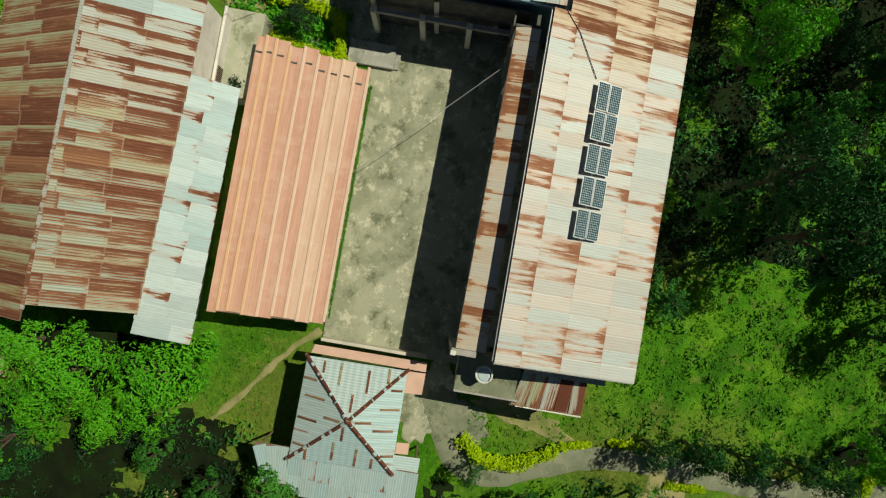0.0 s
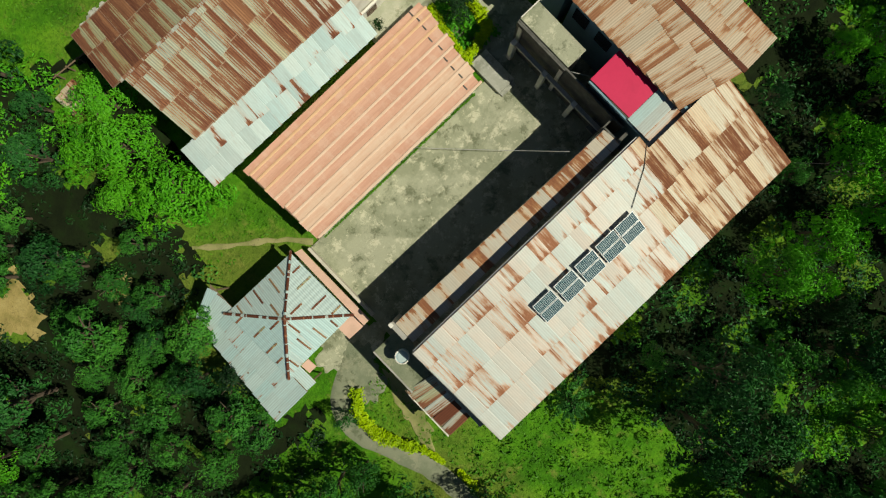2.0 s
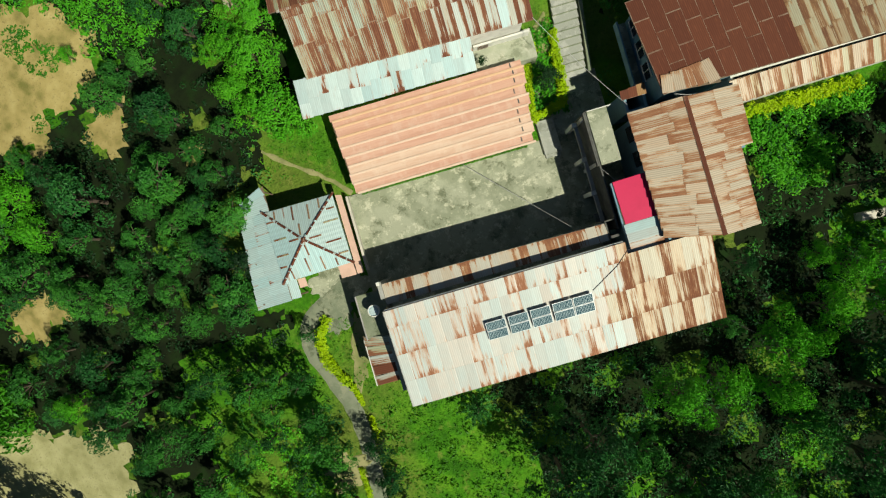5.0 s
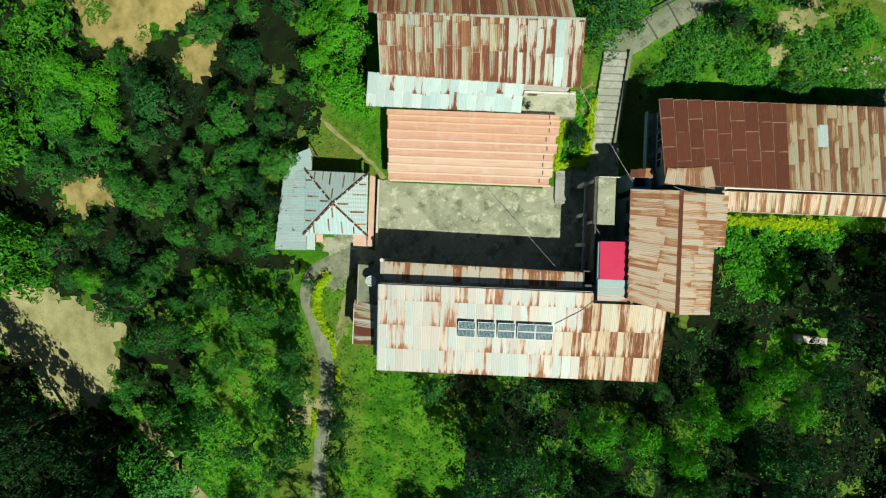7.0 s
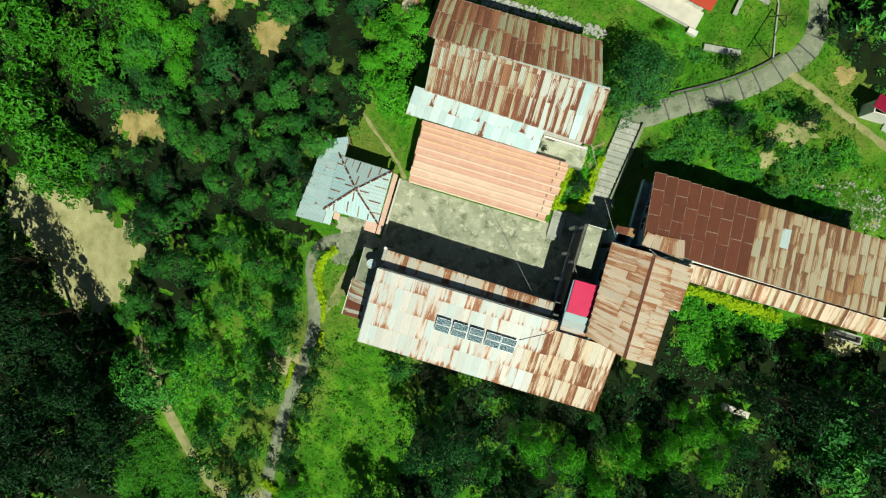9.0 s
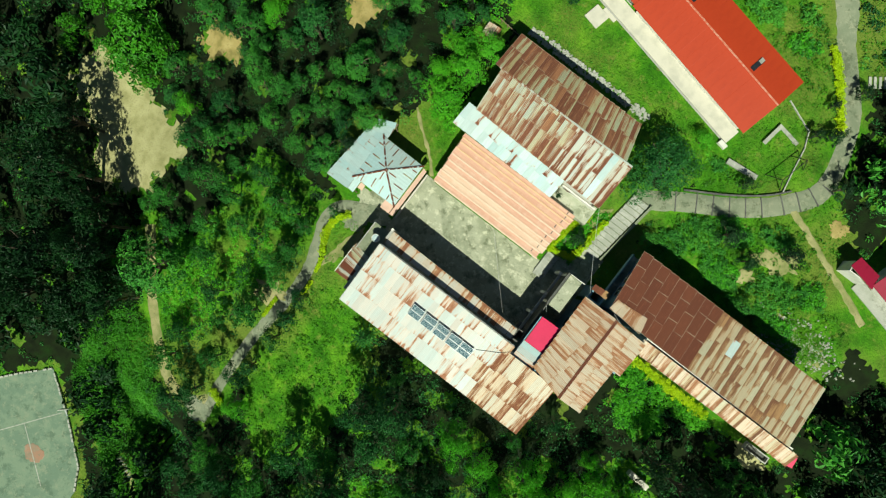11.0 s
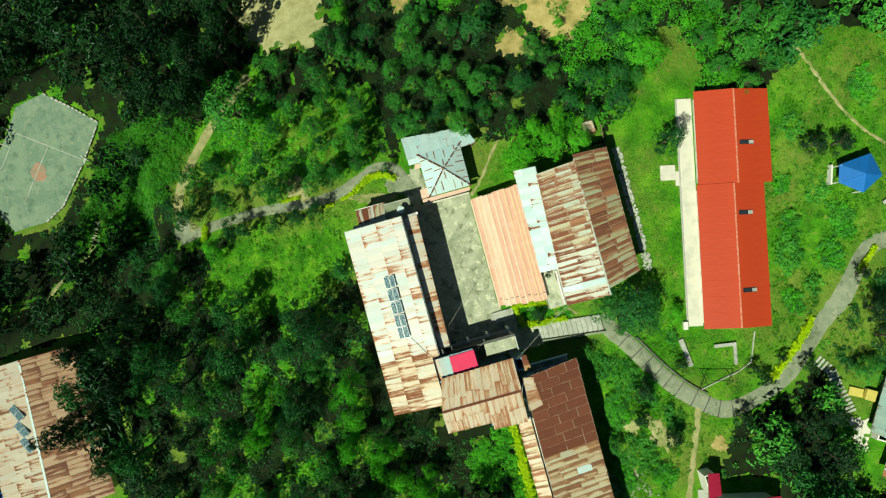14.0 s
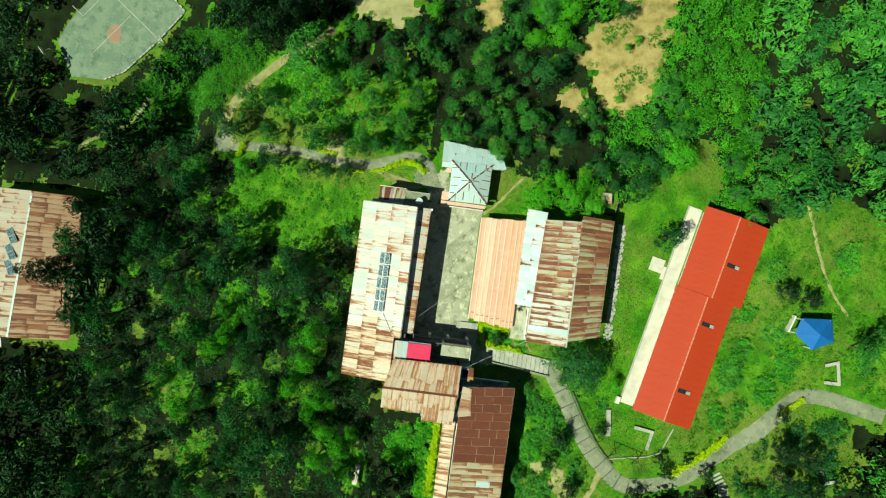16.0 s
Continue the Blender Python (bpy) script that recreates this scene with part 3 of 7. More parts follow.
def trunk_mesh(radius, height, spread, seed):
    rng = random.Random(seed)
    bm = tube([(0, 0, -0.6), (0.02, 0, height * 0.25), (0.06, 0.03, height * 0.55), (0.02, 0.05, height * 0.85)], [radius, radius * 0.8, radius * 0.6, radius * 0.25], 7)
    for k in range(5):
        a = 2 * math.pi * k / 5 + rng.uniform(-0.4, 0.4)
        e = spread * rng.uniform(0.55, 0.85)
        z0 = height * rng.uniform(0.3, 0.5)
        lim = tube([(0, 0, z0), (0.45 * e * math.cos(a), 0.45 * e * math.sin(a), z0 + 0.25 * height), (e * math.cos(a), e * math.sin(a), z0 + 0.38 * height)], [radius * 0.5, radius * 0.33, radius * 0.1], 5)
        me = bpy.data.meshes.new("limb")
        lim.to_mesh(me)
        lim.free()
        bm.from_mesh(me)
        bpy.data.meshes.remove(me)
    me = bpy.data.meshes.new("trunk")
    bm.to_mesh(me)
    bm.free()
    me.materials.append(M_BARK)
    return me


def plant_tree(kinds, i, x, y, s, label, category="tree", group="", name="tree", dz=0.0):
    """A tree of one of the kinds (trunk mesh, crown mesh), scaled."""
    tr, cr = kinds[i % len(kinds)][:2]
    m = pose(x, y, ground_at(x, y) + dz, 0, 0, (i * 77.7) % 360) @ Matrix.Diagonal((s, s, s * (0.9 + 0.2 * ((i * 37) % 10) / 10), 1))
    e = thing(name, m, label, category, group)
    part("trunk", tr, M_BARK, e)
    part("crown", cr, None, e)
    return e


def inside(x, y, poly):
    c = False
    for i in range(len(poly)):
        (x0, y0), (x1, y1) = poly[i - 1], poly[i]
        if (y0 > y) != (y1 > y) and x < (x1 - x0) * (y - y0) / (y1 - y0) + x0:
            c = not c
    return c


# ---- ground ----
def axis(c, fine, reach):
    a = [0.0]
    while a[-1] < reach:
        a.append(a[-1] + (fine if a[-1] < 95 else (a[-1] - 95) * 0.25 + fine))
    a = np.array(a)
    return np.concatenate([-a[:0:-1], a]) + c


gx, gy = axis(0, 1.1, 1200), axis(0, 1.1, 1200)
GX, GY = np.meshgrid(gx, gy)
GV = np.stack([GX, GY, land(GX, GY)], 2).reshape(-1, 3)
gi = np.arange(len(GV)).reshape(GX.shape)
GF = np.stack([gi[:-1, :-1], gi[:-1, 1:], gi[1:, 1:], gi[1:, :-1]], 2).reshape(-1, 4)
tagged(part("ground", quads_mesh("ground", GV, GF, True), M_GRASS, None), "uneven green meadow ground on a steep hillside", "ground", kind="structure")


def laid(name, me, material, label, category):
    return tagged(part(name, me, material, None), label, category, kind="structure")


def field(poly, lift, seed, cell=0.55, ragged=0.7):
    """A patch of ground over a plan outline, with a ragged edge, that follows the slope."""
    xs, ys = [p[0] for p in poly], [p[1] for p in poly]
    nx, ny = int((max(xs) - min(xs) + 2) / cell), int((max(ys) - min(ys) + 2) / cell)
    rg = np.random.RandomState(seed)
    px, py = np.meshgrid(min(xs) - 1 + cell * np.arange(nx + 1), min(ys) - 1 + cell * np.arange(ny + 1))
    px, py = px + rg.uniform(-0.4, 0.4, px.shape) * cell, py + rg.uniform(-0.4, 0.4, px.shape) * cell
    v = np.stack([px, py, land(px, py) + lift], 2).reshape(-1, 3)
    f = []
    for a in range(ny):
        for b in range(nx):
            x, y = px[a, b] + ragged * math.sin(1.9 * py[a, b] + seed) + rg.uniform(-0.3, 0.3), py[a, b] + ragged * math.sin(1.7 * px[a, b]) + rg.uniform(-0.3, 0.3)
            if inside(x, y, poly):
                k = a * (nx + 1) + b
                f.append((k, k + 1, k + nx + 2, k + nx + 1))
    return quads_mesh("patch", v, f, True)


DIRT_A = [(-32.0, 16.6), (-36.4, 17.5), (-38.4, 18.8), (-40.4, 22.3), (-45.2, 22.7), (-52.0, 27.0), (-50.0, 34.0), (-41.8, 30.7), (-37.7, 29.8), (-33.7, 29.3), (-29.0, 28.4), (-24.7, 25.9), (-23.9, 23.4), (-25.9, 20.6), (-28.1, 19.5), (-30.8, 18.6)]
DIRT_B = [(-41.5, 0.3), (-37.8, 0.7), (-35.6, 2.6), (-37.0, 4.3), (-40.6, 4.1), (-43.2, 2.1)]
DIRT_C = [(-26.1, 14.0), (-27.7, 15.2), (-27.0, 17.9), (-24.3, 18.6), (-23.1, 16.5)]
laid("dirt_patch", field(DIRT_A, 0.12, 3), M_DIRT, "bare ochre earth slope with sparse weeds", "earth")
laid("dirt_patch", field(DIRT_B, 0.10, 13), M_DIRT, "small bare earth spot among trees", "earth")
laid("dirt_patch", field(DIRT_C, 0.10, 33), M_DIRT, "yellowish worn ground between trees", "earth")
CLEARING = [(-57.2, -8.2), (-52.4, -7.4), (-47.0, -8.1), (-43.0, -9.7), (-37.3, -10.0), (-34.5, -12.4), (-35.9, -14.5), (-36.4, -18.2), (-38.6, -21.6), (-45.6, -23.1), (-48.1, -18.7), (-53.0, -16.0), (-58.0, -14.7)]
laid("dirt_patch", field(CLEARING, 0.10, 4), M_SAND, "pale trodden sandy clearing in the wood", "earth")
laid("dirt_patch", blob(-18.0, 12.2, 1.2, 0.9, 0.09, 0.3, 0.3, 6), M_DIRT, "small bare earth spot among trees", "earth")
laid("dirt_patch", blob(33.5, 21.5, 2.6, 1.5, 0.09, 0.3, 0.3, 7), M_TRAIL, "worn brownish patch on the grass bank", "earth")
laid("dirt_patch", blob(31.0, 17.5, 1.8, 0.9, 0.09, 0.5, 0.3, 9), M_TRAIL, "worn brownish patch on the grass bank", "earth")
laid("dirt_patch", blob(36.9, 29.0, 1.4, 0.9, 0.09, 0.2, 0.3, 10), M_DIRT, "small ochre patch beside the trees", "earth")
laid("dirt_patch", blob(41.0, 15.4, 3.8, 1.6, 0.07, -0.1, 0.3, 11), M_TRAIL, "bare stony strip on the grass bank", "earth")
laid("dirt_patch", blob(13.3, 12.6, 2.2, 1.1, 0.09, 0.9, 0.2, 8), M_TRAIL, "trodden strip beside the steps", "earth")
laid("dirt_patch", blob(-8.9, -8.6, 0.9, 3.0, 0.06, -0.25, 0.25, 61), M_TRAIL, "worn pale strip of lawn beside the shed", "earth")
laid("dirt_patch", blob(-13.5, -19.0, 2.4, 1.6, 0.08, 0.2, 0.3, 15), M_TRAIL, "worn ground under the orchard trees", "earth")

PATH_W = [(-8.5, -2.5), (-10.6, -3.6), (-12.6, -5.0), (-13.0, -7.4), (-12.0, -10.2), (-10.9, -13.9), (-10.9, -18.4), (-11.4, -22.4), (-11.9, -26.4), (-11.9, -32.8), (-11.2, -38.3)]
PATH_N = [(15.6, 17.4), (17.6, 18.6), (20.2, 20.4), (25.5, 23.6), (29.8, 27.2), (32.6, 31.9), (30.9, 39.5), (26.8, 44.6), (22.4, 49.5), (16.8, 54.4), (15.4, 58.7), (17.1, 68.9)]
TRAIL_W = [(-11.4, -36.0), (-14.6, -38.5), (-18.3, -38.4), (-22.1, -36.2), (-25.9, -32.9), (-29.0, -29.4), (-33.5, -23.0)]
TRAIL_P = [(-5.6, 4.9), (-7.4, 6.8), (-9.6, 8.6), (-12.2, 10.6)]
TRAIL_E = [(30.6, 27.6), (34.5, 26.2), (39.5, 24.3), (46.0, 21.6)]
TRAIL_C = [(-19.7, -56.6), (-17.5, -57.8), (-14.1, -60.0), (-11.0, -63.4), (-8.5, -66.5)]
TRAIL_M = [(-14.8, 52.9), (-10.2, 54.4), (-6.1, 55.9), (-2.1, 57.8), (0.3, 59.5), (2.6, 61.6)]
me, line = ribbon(PATH_W, (1.6, 1.6), 0.07, 0.06, 1)
laid("path", me, M_PATH, "worn grey concrete footpath through the orchard", "path")
me, line_n = ribbon(PATH_N, (2.5, 2.4), 0.09, 0.03, 2)
laid("path", me, M_PATH, "curved pale concrete walkway with cross joints", "path")
for pts, w, sd, lab in ((TRAIL_W, 1.9, 3, "trodden earth trail between trees"), (TRAIL_P, 0.4, 4, "narrow trodden trail over the lawn"),
                        (TRAIL_E, 0.9, 5, "narrow trail along the grass bank"), (TRAIL_C, 0.9, 6, "steep worn trail below the court"), (TRAIL_M, 0.5, 7, "faint trodden trail over the meadow")):
    me, _ = ribbon(pts, w, 0.06, 0.12, sd)
    laid("trail", me, M_TRAIL, lab, "trail")
laid("path_end", blob(-12.6, -38.4, 2.2, 1.6, 0.07, 0.3, 0.2, 23), M_PATH, "worn concrete pad at the end of the footpath", "paving")
laid("apron", blob(-8.0, -3.0, 2.0, 1.2, 0.045, 0.2, 0.2, 22), M_CONC, "mossy concrete ground between pavilion and pen", "paving")
laid("apron", blob(-9.2, -1.6, 2.4, 1.5, 0.04, 0.1, 0.2, 24), M_CONC, "stained mossy concrete ground along the pavilion", "paving")
laid("apron", blob(-9.6, -4.3, 2.3, 1.5, 0.05, 0.9, 0.22, 21), M_PATH, "mossy worn concrete apron beside the pavilion", "paving")

# cross joints and the kerb wall of the walkway
kerb = thing("kerb_wall", (26, 24, ground_at(26, 24)), "low kerb beside the walkway, its shadow line put into the colour", "kerb", kind="structure")
kerb["world_parts"] = True
for i in range(8, min(len(line_n) - 2, 29), 1):
    p, q = line_n[i], line_n[i + 1]
    d = (q - p).normalized()
    s = Vector((-d.y, d.x)) * 1.32
    a, b = p + s, q + s
    z = ground_at(a.x, a.y)
    # Stones coloured dark to stand for the shadow line along the kerb.
    part("kerb_stone", prism([(a.x, a.y), (b.x, b.y), (b.x + s.x * 0.14, b.y + s.y * 0.14), (a.x + s.x * 0.14, a.y + s.y * 0.14)], z - 0.3, z + 0.34), M_STAIN_SHADE, kerb)
steps_n = thing("walkway_steps", (24, 22.5, ground_at(24, 22.5)), "shallow concrete treads across the walkway", "steps", kind="structure")
steps_n["world_parts"] = True
run, gap = 0.0, 2.0
for p, q in zip(line_n[5:40], line_n[6:41]):
    run += (q - p).length
    if run < gap:
        continue
    run -= gap
    d = (q - p).normalized()
    ang = math.degrees(math.atan2(d.y, d.x))
    part("tread", box(-0.07, 0.07, -1.22, 1.22, -0.2, 0.15, 0.01, None, pose(p.x, p.y, ground_at(p.x, p.y), 0, 0, ang)), M_STAIN_SHADE, steps_n, "dark mossy tread edge")

# ---- yard ----
laid("courtyard", prism([(-6.2, -5.6), (17.4, -5.6), (17.4, 9.4), (11.2, 9.4), (11.2, 4.75), (-6.2, 4.75)], -0.8, 0.0), M_CONC, "old mossy concrete courtyard slab with stains", "paving")
laid("landing", box(11.25, 12.75, 3.35, 6.3, 0.0, 0.32, 0.03), M_STONE, "raised pale concrete landing at the yard's corner", "landing")
laid("landing_step", box(11.3, 12.6, 3.05, 3.35, 0.0, 0.16, 0.02), M_STONE, "low concrete step before the landing", "step")
stair = thing("stairway", (15.7, 9.2, 0), "broad concrete stairway climbing from the yard", "stairs", kind="structure")
stair["world_parts"] = True
for k in range(13):
    y0 = 9.0 + 0.66 * k
    part("tread", box(14.5 + 0.05 * k, 16.6 + 0.055 * k, y0, y0 + 0.68, -0.4, 0.17 * (k + 1), 0.02), M_STONE, stair)
    part("nosing", box(14.52 + 0.05 * k, 16.58 + 0.055 * k, y0 + 0.57, y0 + 0.655, 0.1, 0.17 * (k + 1) + 0.012), M_PATH, stair, "mossy tread edge")
part("stair_wall", prism([(16.75, 9.2), (17.05, 9.2), (17.75, 17.6), (17.45, 17.6)], -0.4, lambda x, y: 0.35 + 0.25 * (y - 9.0)), M_PATH, stair, "low mossy side wall")

# ---- the long two-storey house with the solar panels ----
NZ, SZ, NY, SY = 7.05, 5.4, -5.2, -13.0


def main_z(y):
    return SZ + (NZ - SZ) * (y - SY) / (NY - SY)


mh = house("long_house", (8, -9, 0), "long two-storey house under a faded tin roof with rust streaks", "house")


def pick_main(p):
    return M_MAIN_OLD if p.x > 13.2 + 1.4 * math.sin(p.y * 2.1) else M_MAIN


slope(mh, (-4.85, NY, NZ), (14.0, NY, NZ), (14.0, SY, SZ), (-4.85, SY, SZ), [0, 0.16, 0.44, 0.72, 1.0], M_MAIN, 0.80, pick_main, "", 0.12, 0.28)
slope(mh, (14.0, -6.1, main_z(-6.1)), (20.45, -6.1, main_z(-6.1)), (20.3, SY, SZ), (14.0, SY, SZ), [0, 0.34, 0.67, 1.0], M_MAIN_OLD, 0.80, None, "", 0.12, 0.29)
walls(mh, -4.5, 20.1, -12.6, -5.9, -1.5, (5.25, 5.25, 6.55, 6.55), M_WHITE)
part("fascia", prism([(-4.93, SY), (-4.87, SY), (-4.87, NY), (-4.93, NY)], lambda x, y: main_z(y) - 0.2, lambda x, y: main_z(y) + 0.03), M_GREYWALL, mh)
part("gutter", box(-4.8, 13.9, NY + 0.02, NY + 0.1, NZ - 0.16, NZ - 0.04), M_STEEL, mh, "thin zinc gutter")
part("ledge", box(-5.45, -4.52, -11.9, -7.4, -0.5, 4.2, 0.03), M_STONE, mh, "mossy grey concrete ledge")
awn = house("gallery_roof", (4, -3.8, 0), "narrow rusty tin roof strip over the gallery", "roof")
slope(awn, (-4.6, -4.85, 5.66), (13.25, -4.85, 5.66), (13.25, -3.56, 5.45), (-4.6, -3.28, 5.45), 1, M_AWN, 0.79)
part("gutter", tube([(-4.6, -3.26, 5.40), (13.25, -3.53, 5.40)], 0.06, 8), M_STEEL, awn, "thin pale gutter along the eave")
for k in range(7):
    x = -4.3 + 2.9 * k
    part("post", box(x - 0.09, x + 0.09, -3.62, -3.44, 0, 5.42, 0.01), M_WHITE, awn)
part("gallery_floor", box(-4.5, 13.2, -5.9, -3.35, 2.7, 2.88), M_CONC, awn)
part("end_wall", box(-4.95, -4.62, -4.35, -3.0, -0.3, 5.75, 0.02), M_GREYWALL, awn, "mossy grey end wall")
part("chimney_cap", box(-4.98, -4.72, -3.25, -2.95, 5.75, 6.0, 0.03), M_WHITE, awn, "small white cap")

# ---- gallery at the yard's end ----
gal = house("concrete_gallery", (14.5, 1, 0), "raised mossy concrete gallery with a painted railing beam", "gallery")
part("slab", box(14.36, 15.95, 0.9, 5.2, 5.15, 5.4, 0.02), M_CONC, gal, "lit mossy slab")
part("beam", box(13.62, 13.92, -3.6, 4.95, 2.8, 3.1, 0.02), M_GREYWALL, gal, "pale painted beam")
# Coloured black so that its sunlit top reads as shade.
part("wall", box(14.2, 14.33, -4.2, 5.25, 0, 5.3, 0.02), M_STAIN_SHADE, gal, "gallery wall, coloured black to read as shaded")
# Two walls added to block sun gaps at the roof's end, coloured as shade.
part("wall", box(13.25, 14.19, -3.42, -3.32, 0, 5.3, 0.01), M_STAIN_SHADE, gal, "added end wall blocking a sun gap, coloured dark")
part("wall", box(13.27, 13.4, -4.53, -3.44, 2.9, 5.6, 0.01), M_STAIN_SHADE, gal, "added end wall blocking a sun gap, coloured dark")
part("edge_beam", box(14.06, 14.19, 0.9, 5.2, 4.9, 5.35, 0.02), M_STAIN_SHADE, gal, "dark slab edge")
part("wall", box(14.36, 15.95, 5.02, 5.2, 0, 5.15), M_GREYWALL, gal)
for y in (4.75, 1.85, -0.95):
    part("post", box(13.45, 13.85, y - 0.17, y + 0.17, 0, 3.3, 0.02), M_WHITE, gal)
for x in (14.2, 15.8):
    for y in (1.1, 4.85):
        part("pier", box(x - 0.14, x + 0.14, y - 0.14, y + 0.14, 0, 5.15), M_WHITE, gal)
# Added to stop sunlight through the corner, in the same shade-dark colour.
part("wall", box(13.2, 14.12, -4.75, -4.55, 0, 5.6), M_STAIN_SHADE, gal)
# Added slab, dark to fill a corner that only lies in shade.
part("landing", box(13.27, 14.11, -4.5, -2.6, 2.7, 2.88), M_STAIN_SHADE, gal, "added gallery landing, coloured dark for the shaded corner")
part("rail", tube([(14.3, 5.15, 5.8), (16.2, 5.15, 5.8)], 0.045), M_WHITE, gal, "white rail")
part("rail", tube([(16.1, 5.15, 5.3), (16.1, 5.15, 5.8)], 0.045), M_WHITE, gal)

# ---- porch with the pink roof ----
porch = house("porch", (15.7, -3, 0), "small porch with a bright pink sheet roof", "porch")
slope(porch, (14.5, -0.65, 6.42), (14.5, -4.0, 6.42), (16.98, -4.0, 6.36), (16.98, -0.6, 6.36), 1, M_PINK, 3.4, None, "bright pink sheet roof", 0.1, 0.2)
slope(porch, (14.42, -4.0, 6.42), (14.42, -6.12, 6.5), (17.0, -6.05, 6.48), (17.0, -4.0, 6.42), 1, M_MAIN, 0.8, lambda p: M_ZINC if p.y > -5 else M_MAIN)
part("fascia", box(14.36, 14.48, -6.0, -0.7, 6.1, 6.36), M_BLUEWALL, porch, "blue-grey painted fascia")
walls(porch, 14.7, 16.9, -5.9, -0.9, -0.3, (6.3, 6.25, 6.2, 6.25), M_BLUEWALL)

# ---- the gabled cross wing ----
wing = house("cross_wing", (20.8, -1.5, 0), "gabled wing under tan rusty tin sheets", "house")
RX, RZ, EZ = 21.1, 7.55, 6.9
slope(wing, (RX, 3.95, RZ), (RX, -6.72, RZ), (16.95, -5.75, EZ), (16.9, 3.95, EZ), [0, 0.36, 1.0], M_BLOCK, 0.80)
slope(wing, (RX, 3.9, RZ), (RX, -0.7, RZ), (25.15, -0.7, EZ), (25.35, 3.8, EZ), [0, 0.45, 1.0], M_BLOCK, 0.80)
slope(wing, (RX, -0.7, RZ), (RX, -6.72, RZ), (24.0, -6.65, EZ + 0.15), (24.2, -0.7, EZ + 0.15), [0, 0.42, 1.0], M_BLOCK, 0.80)
part("ridge_cap", prism([(RX - 0.17, -6.75), (RX + 0.17, -6.75), (RX + 0.17, 3.95), (RX - 0.17, 3.95)], RZ + 0.02, RZ + 0.11), M_RB_RED, wing, "rust-brown ridge cap")
walls(wing, 17.3, 24.7, -0.9, 3.6, -0.5, (6.75,) * 4, M_BLUEWALL)
walls(wing, 17.3, 23.7, -6.4, -0.9, -1.0, (6.75,) * 4, M_BLUEWALL)
for y in (2.6, 0.6):
    part("window", box(17.24, 17.32, y - 0.6, y + 0.6, 4.1, 5.6), M_GLASS, wing)
wing2 = house("wing_annex", (18.2, 5.6, 0), "tiny rusty lean-to roof between two wings", "roof")
slope(wing2, (17.2, 5.9, 5.6), (19.2, 6.1, 5.6), (19.2, 5.3, 5.4), (17.2, 5.3, 5.4), 1, M_RB_RED, 0.65, lambda p: M_RB_TAN if p.x > 18.6 else M_RB_RED)
walls(wing2, 17.4, 19.1, 4.2, 5.8, -0.3, (5.2, 5.2, 5.4, 5.4), M_BLUEWALL)

# ---- the long house with the dark red roof ----
rb = house("red_rust_house", (32, 8, 0), "long two-storey house, half dark red rusted roof, half brown tin", "house")


def pick_rb(p):
    if p.x < 30.1 + 0.04 * (12 - p.y):
        return M_RB_RED
    if 33.2 < p.x < 34.1 and 8 < p.y < 10.2:
        return M_ZINC
    return M_RB_TAN


RN, RS = 6.7, 7.4
slope(rb, (19.7, 4.5, RS), (30.4, 4.41, RS), (30.1, 11.98, RN), (19.08, 12.0, RN), [0, 0.34, 0.68, 1.0], M_RB_RED, 1.25, pick_rb)
slope(rb, (30.42, 4.41, RS), (44.4, 4.3, RS), (44.2, 11.95, RN), (30.12, 11.98, RN), [0, 0.23, 0.49, 0.75, 1.0], M_RB_TAN, 0.86, pick_rb)
slope(rb, (25.0, 4.25, 6.5), (46.4, 4.25, 6.5), (46.2, 2.5, 6.0), (25.2, 2.6, 6.0), 1, M_RB_TAN, 0.80, lambda p: M_BLOCK if int(p.x * 1.25) % 3 else M_RB_TAN)
slope(rb, (19.6, 4.6, 7.52), (24.0, 4.2, 7.52), (23.5, 6.0, 7.34), (19.85, 5.9, 7.42), 1, M_BLOCK, 0.86)
walls(rb, 19.95, 44.0, 4.6, 11.6, -0.3, (7.25, 7.25, 6.6, 6.6), M_BLUEWALL)
walls(rb, 25.3, 45.6, 2.9, 4.6, -0.6, (5.85, 5.85, 6.3, 6.3), M_WHITE, 0.15)
part("balcony", box(19.0, 19.95, 5.6, 11.6, 2.85, 3.0), M_CONC, rb)
part("balcony_wall", box(18.95, 19.08, 5.6, 11.6, 3.0, 3.95), M_BLUEWALL, rb, "blue-grey painted balcony wall")
for y in (6.4, 8.2, 10.0):
    w = part("window", box(19.86, 19.96, y, y + 1.2, 4.2, 5.6), M_GLASS, rb)
    part("frame", box(19.82, 19.90, y - 0.08, y + 1.28, 4.08, 4.2), M_WHITE, w)
    part("frame", box(19.82, 19.90, y - 0.08, y + 1.28, 5.6, 5.72), M_WHITE, w)
    part("frame", box(19.82, 19.90, y + 0.57, y + 0.63, 4.2, 5.6), M_WHITE, w)

# ---- the low salmon-coloured roof ----
orange = house("salmon_roof_house", (3, 8, 0), "low house under a ribbed salmon fibre roof", "house")
zo = lambda y: 2.35 + 0.75 * (y - 4.45) / 6.65
base = part("roof", deck([(-4.9, 4.45, zo(4.45)), (10.3, 4.45, zo(4.45)), (10.9, 11.1, zo(11.1)), (-5.2, 11.1, zo(11.1))], 0.08), M_WOOD, orange, "ribbed salmon fibre roof")
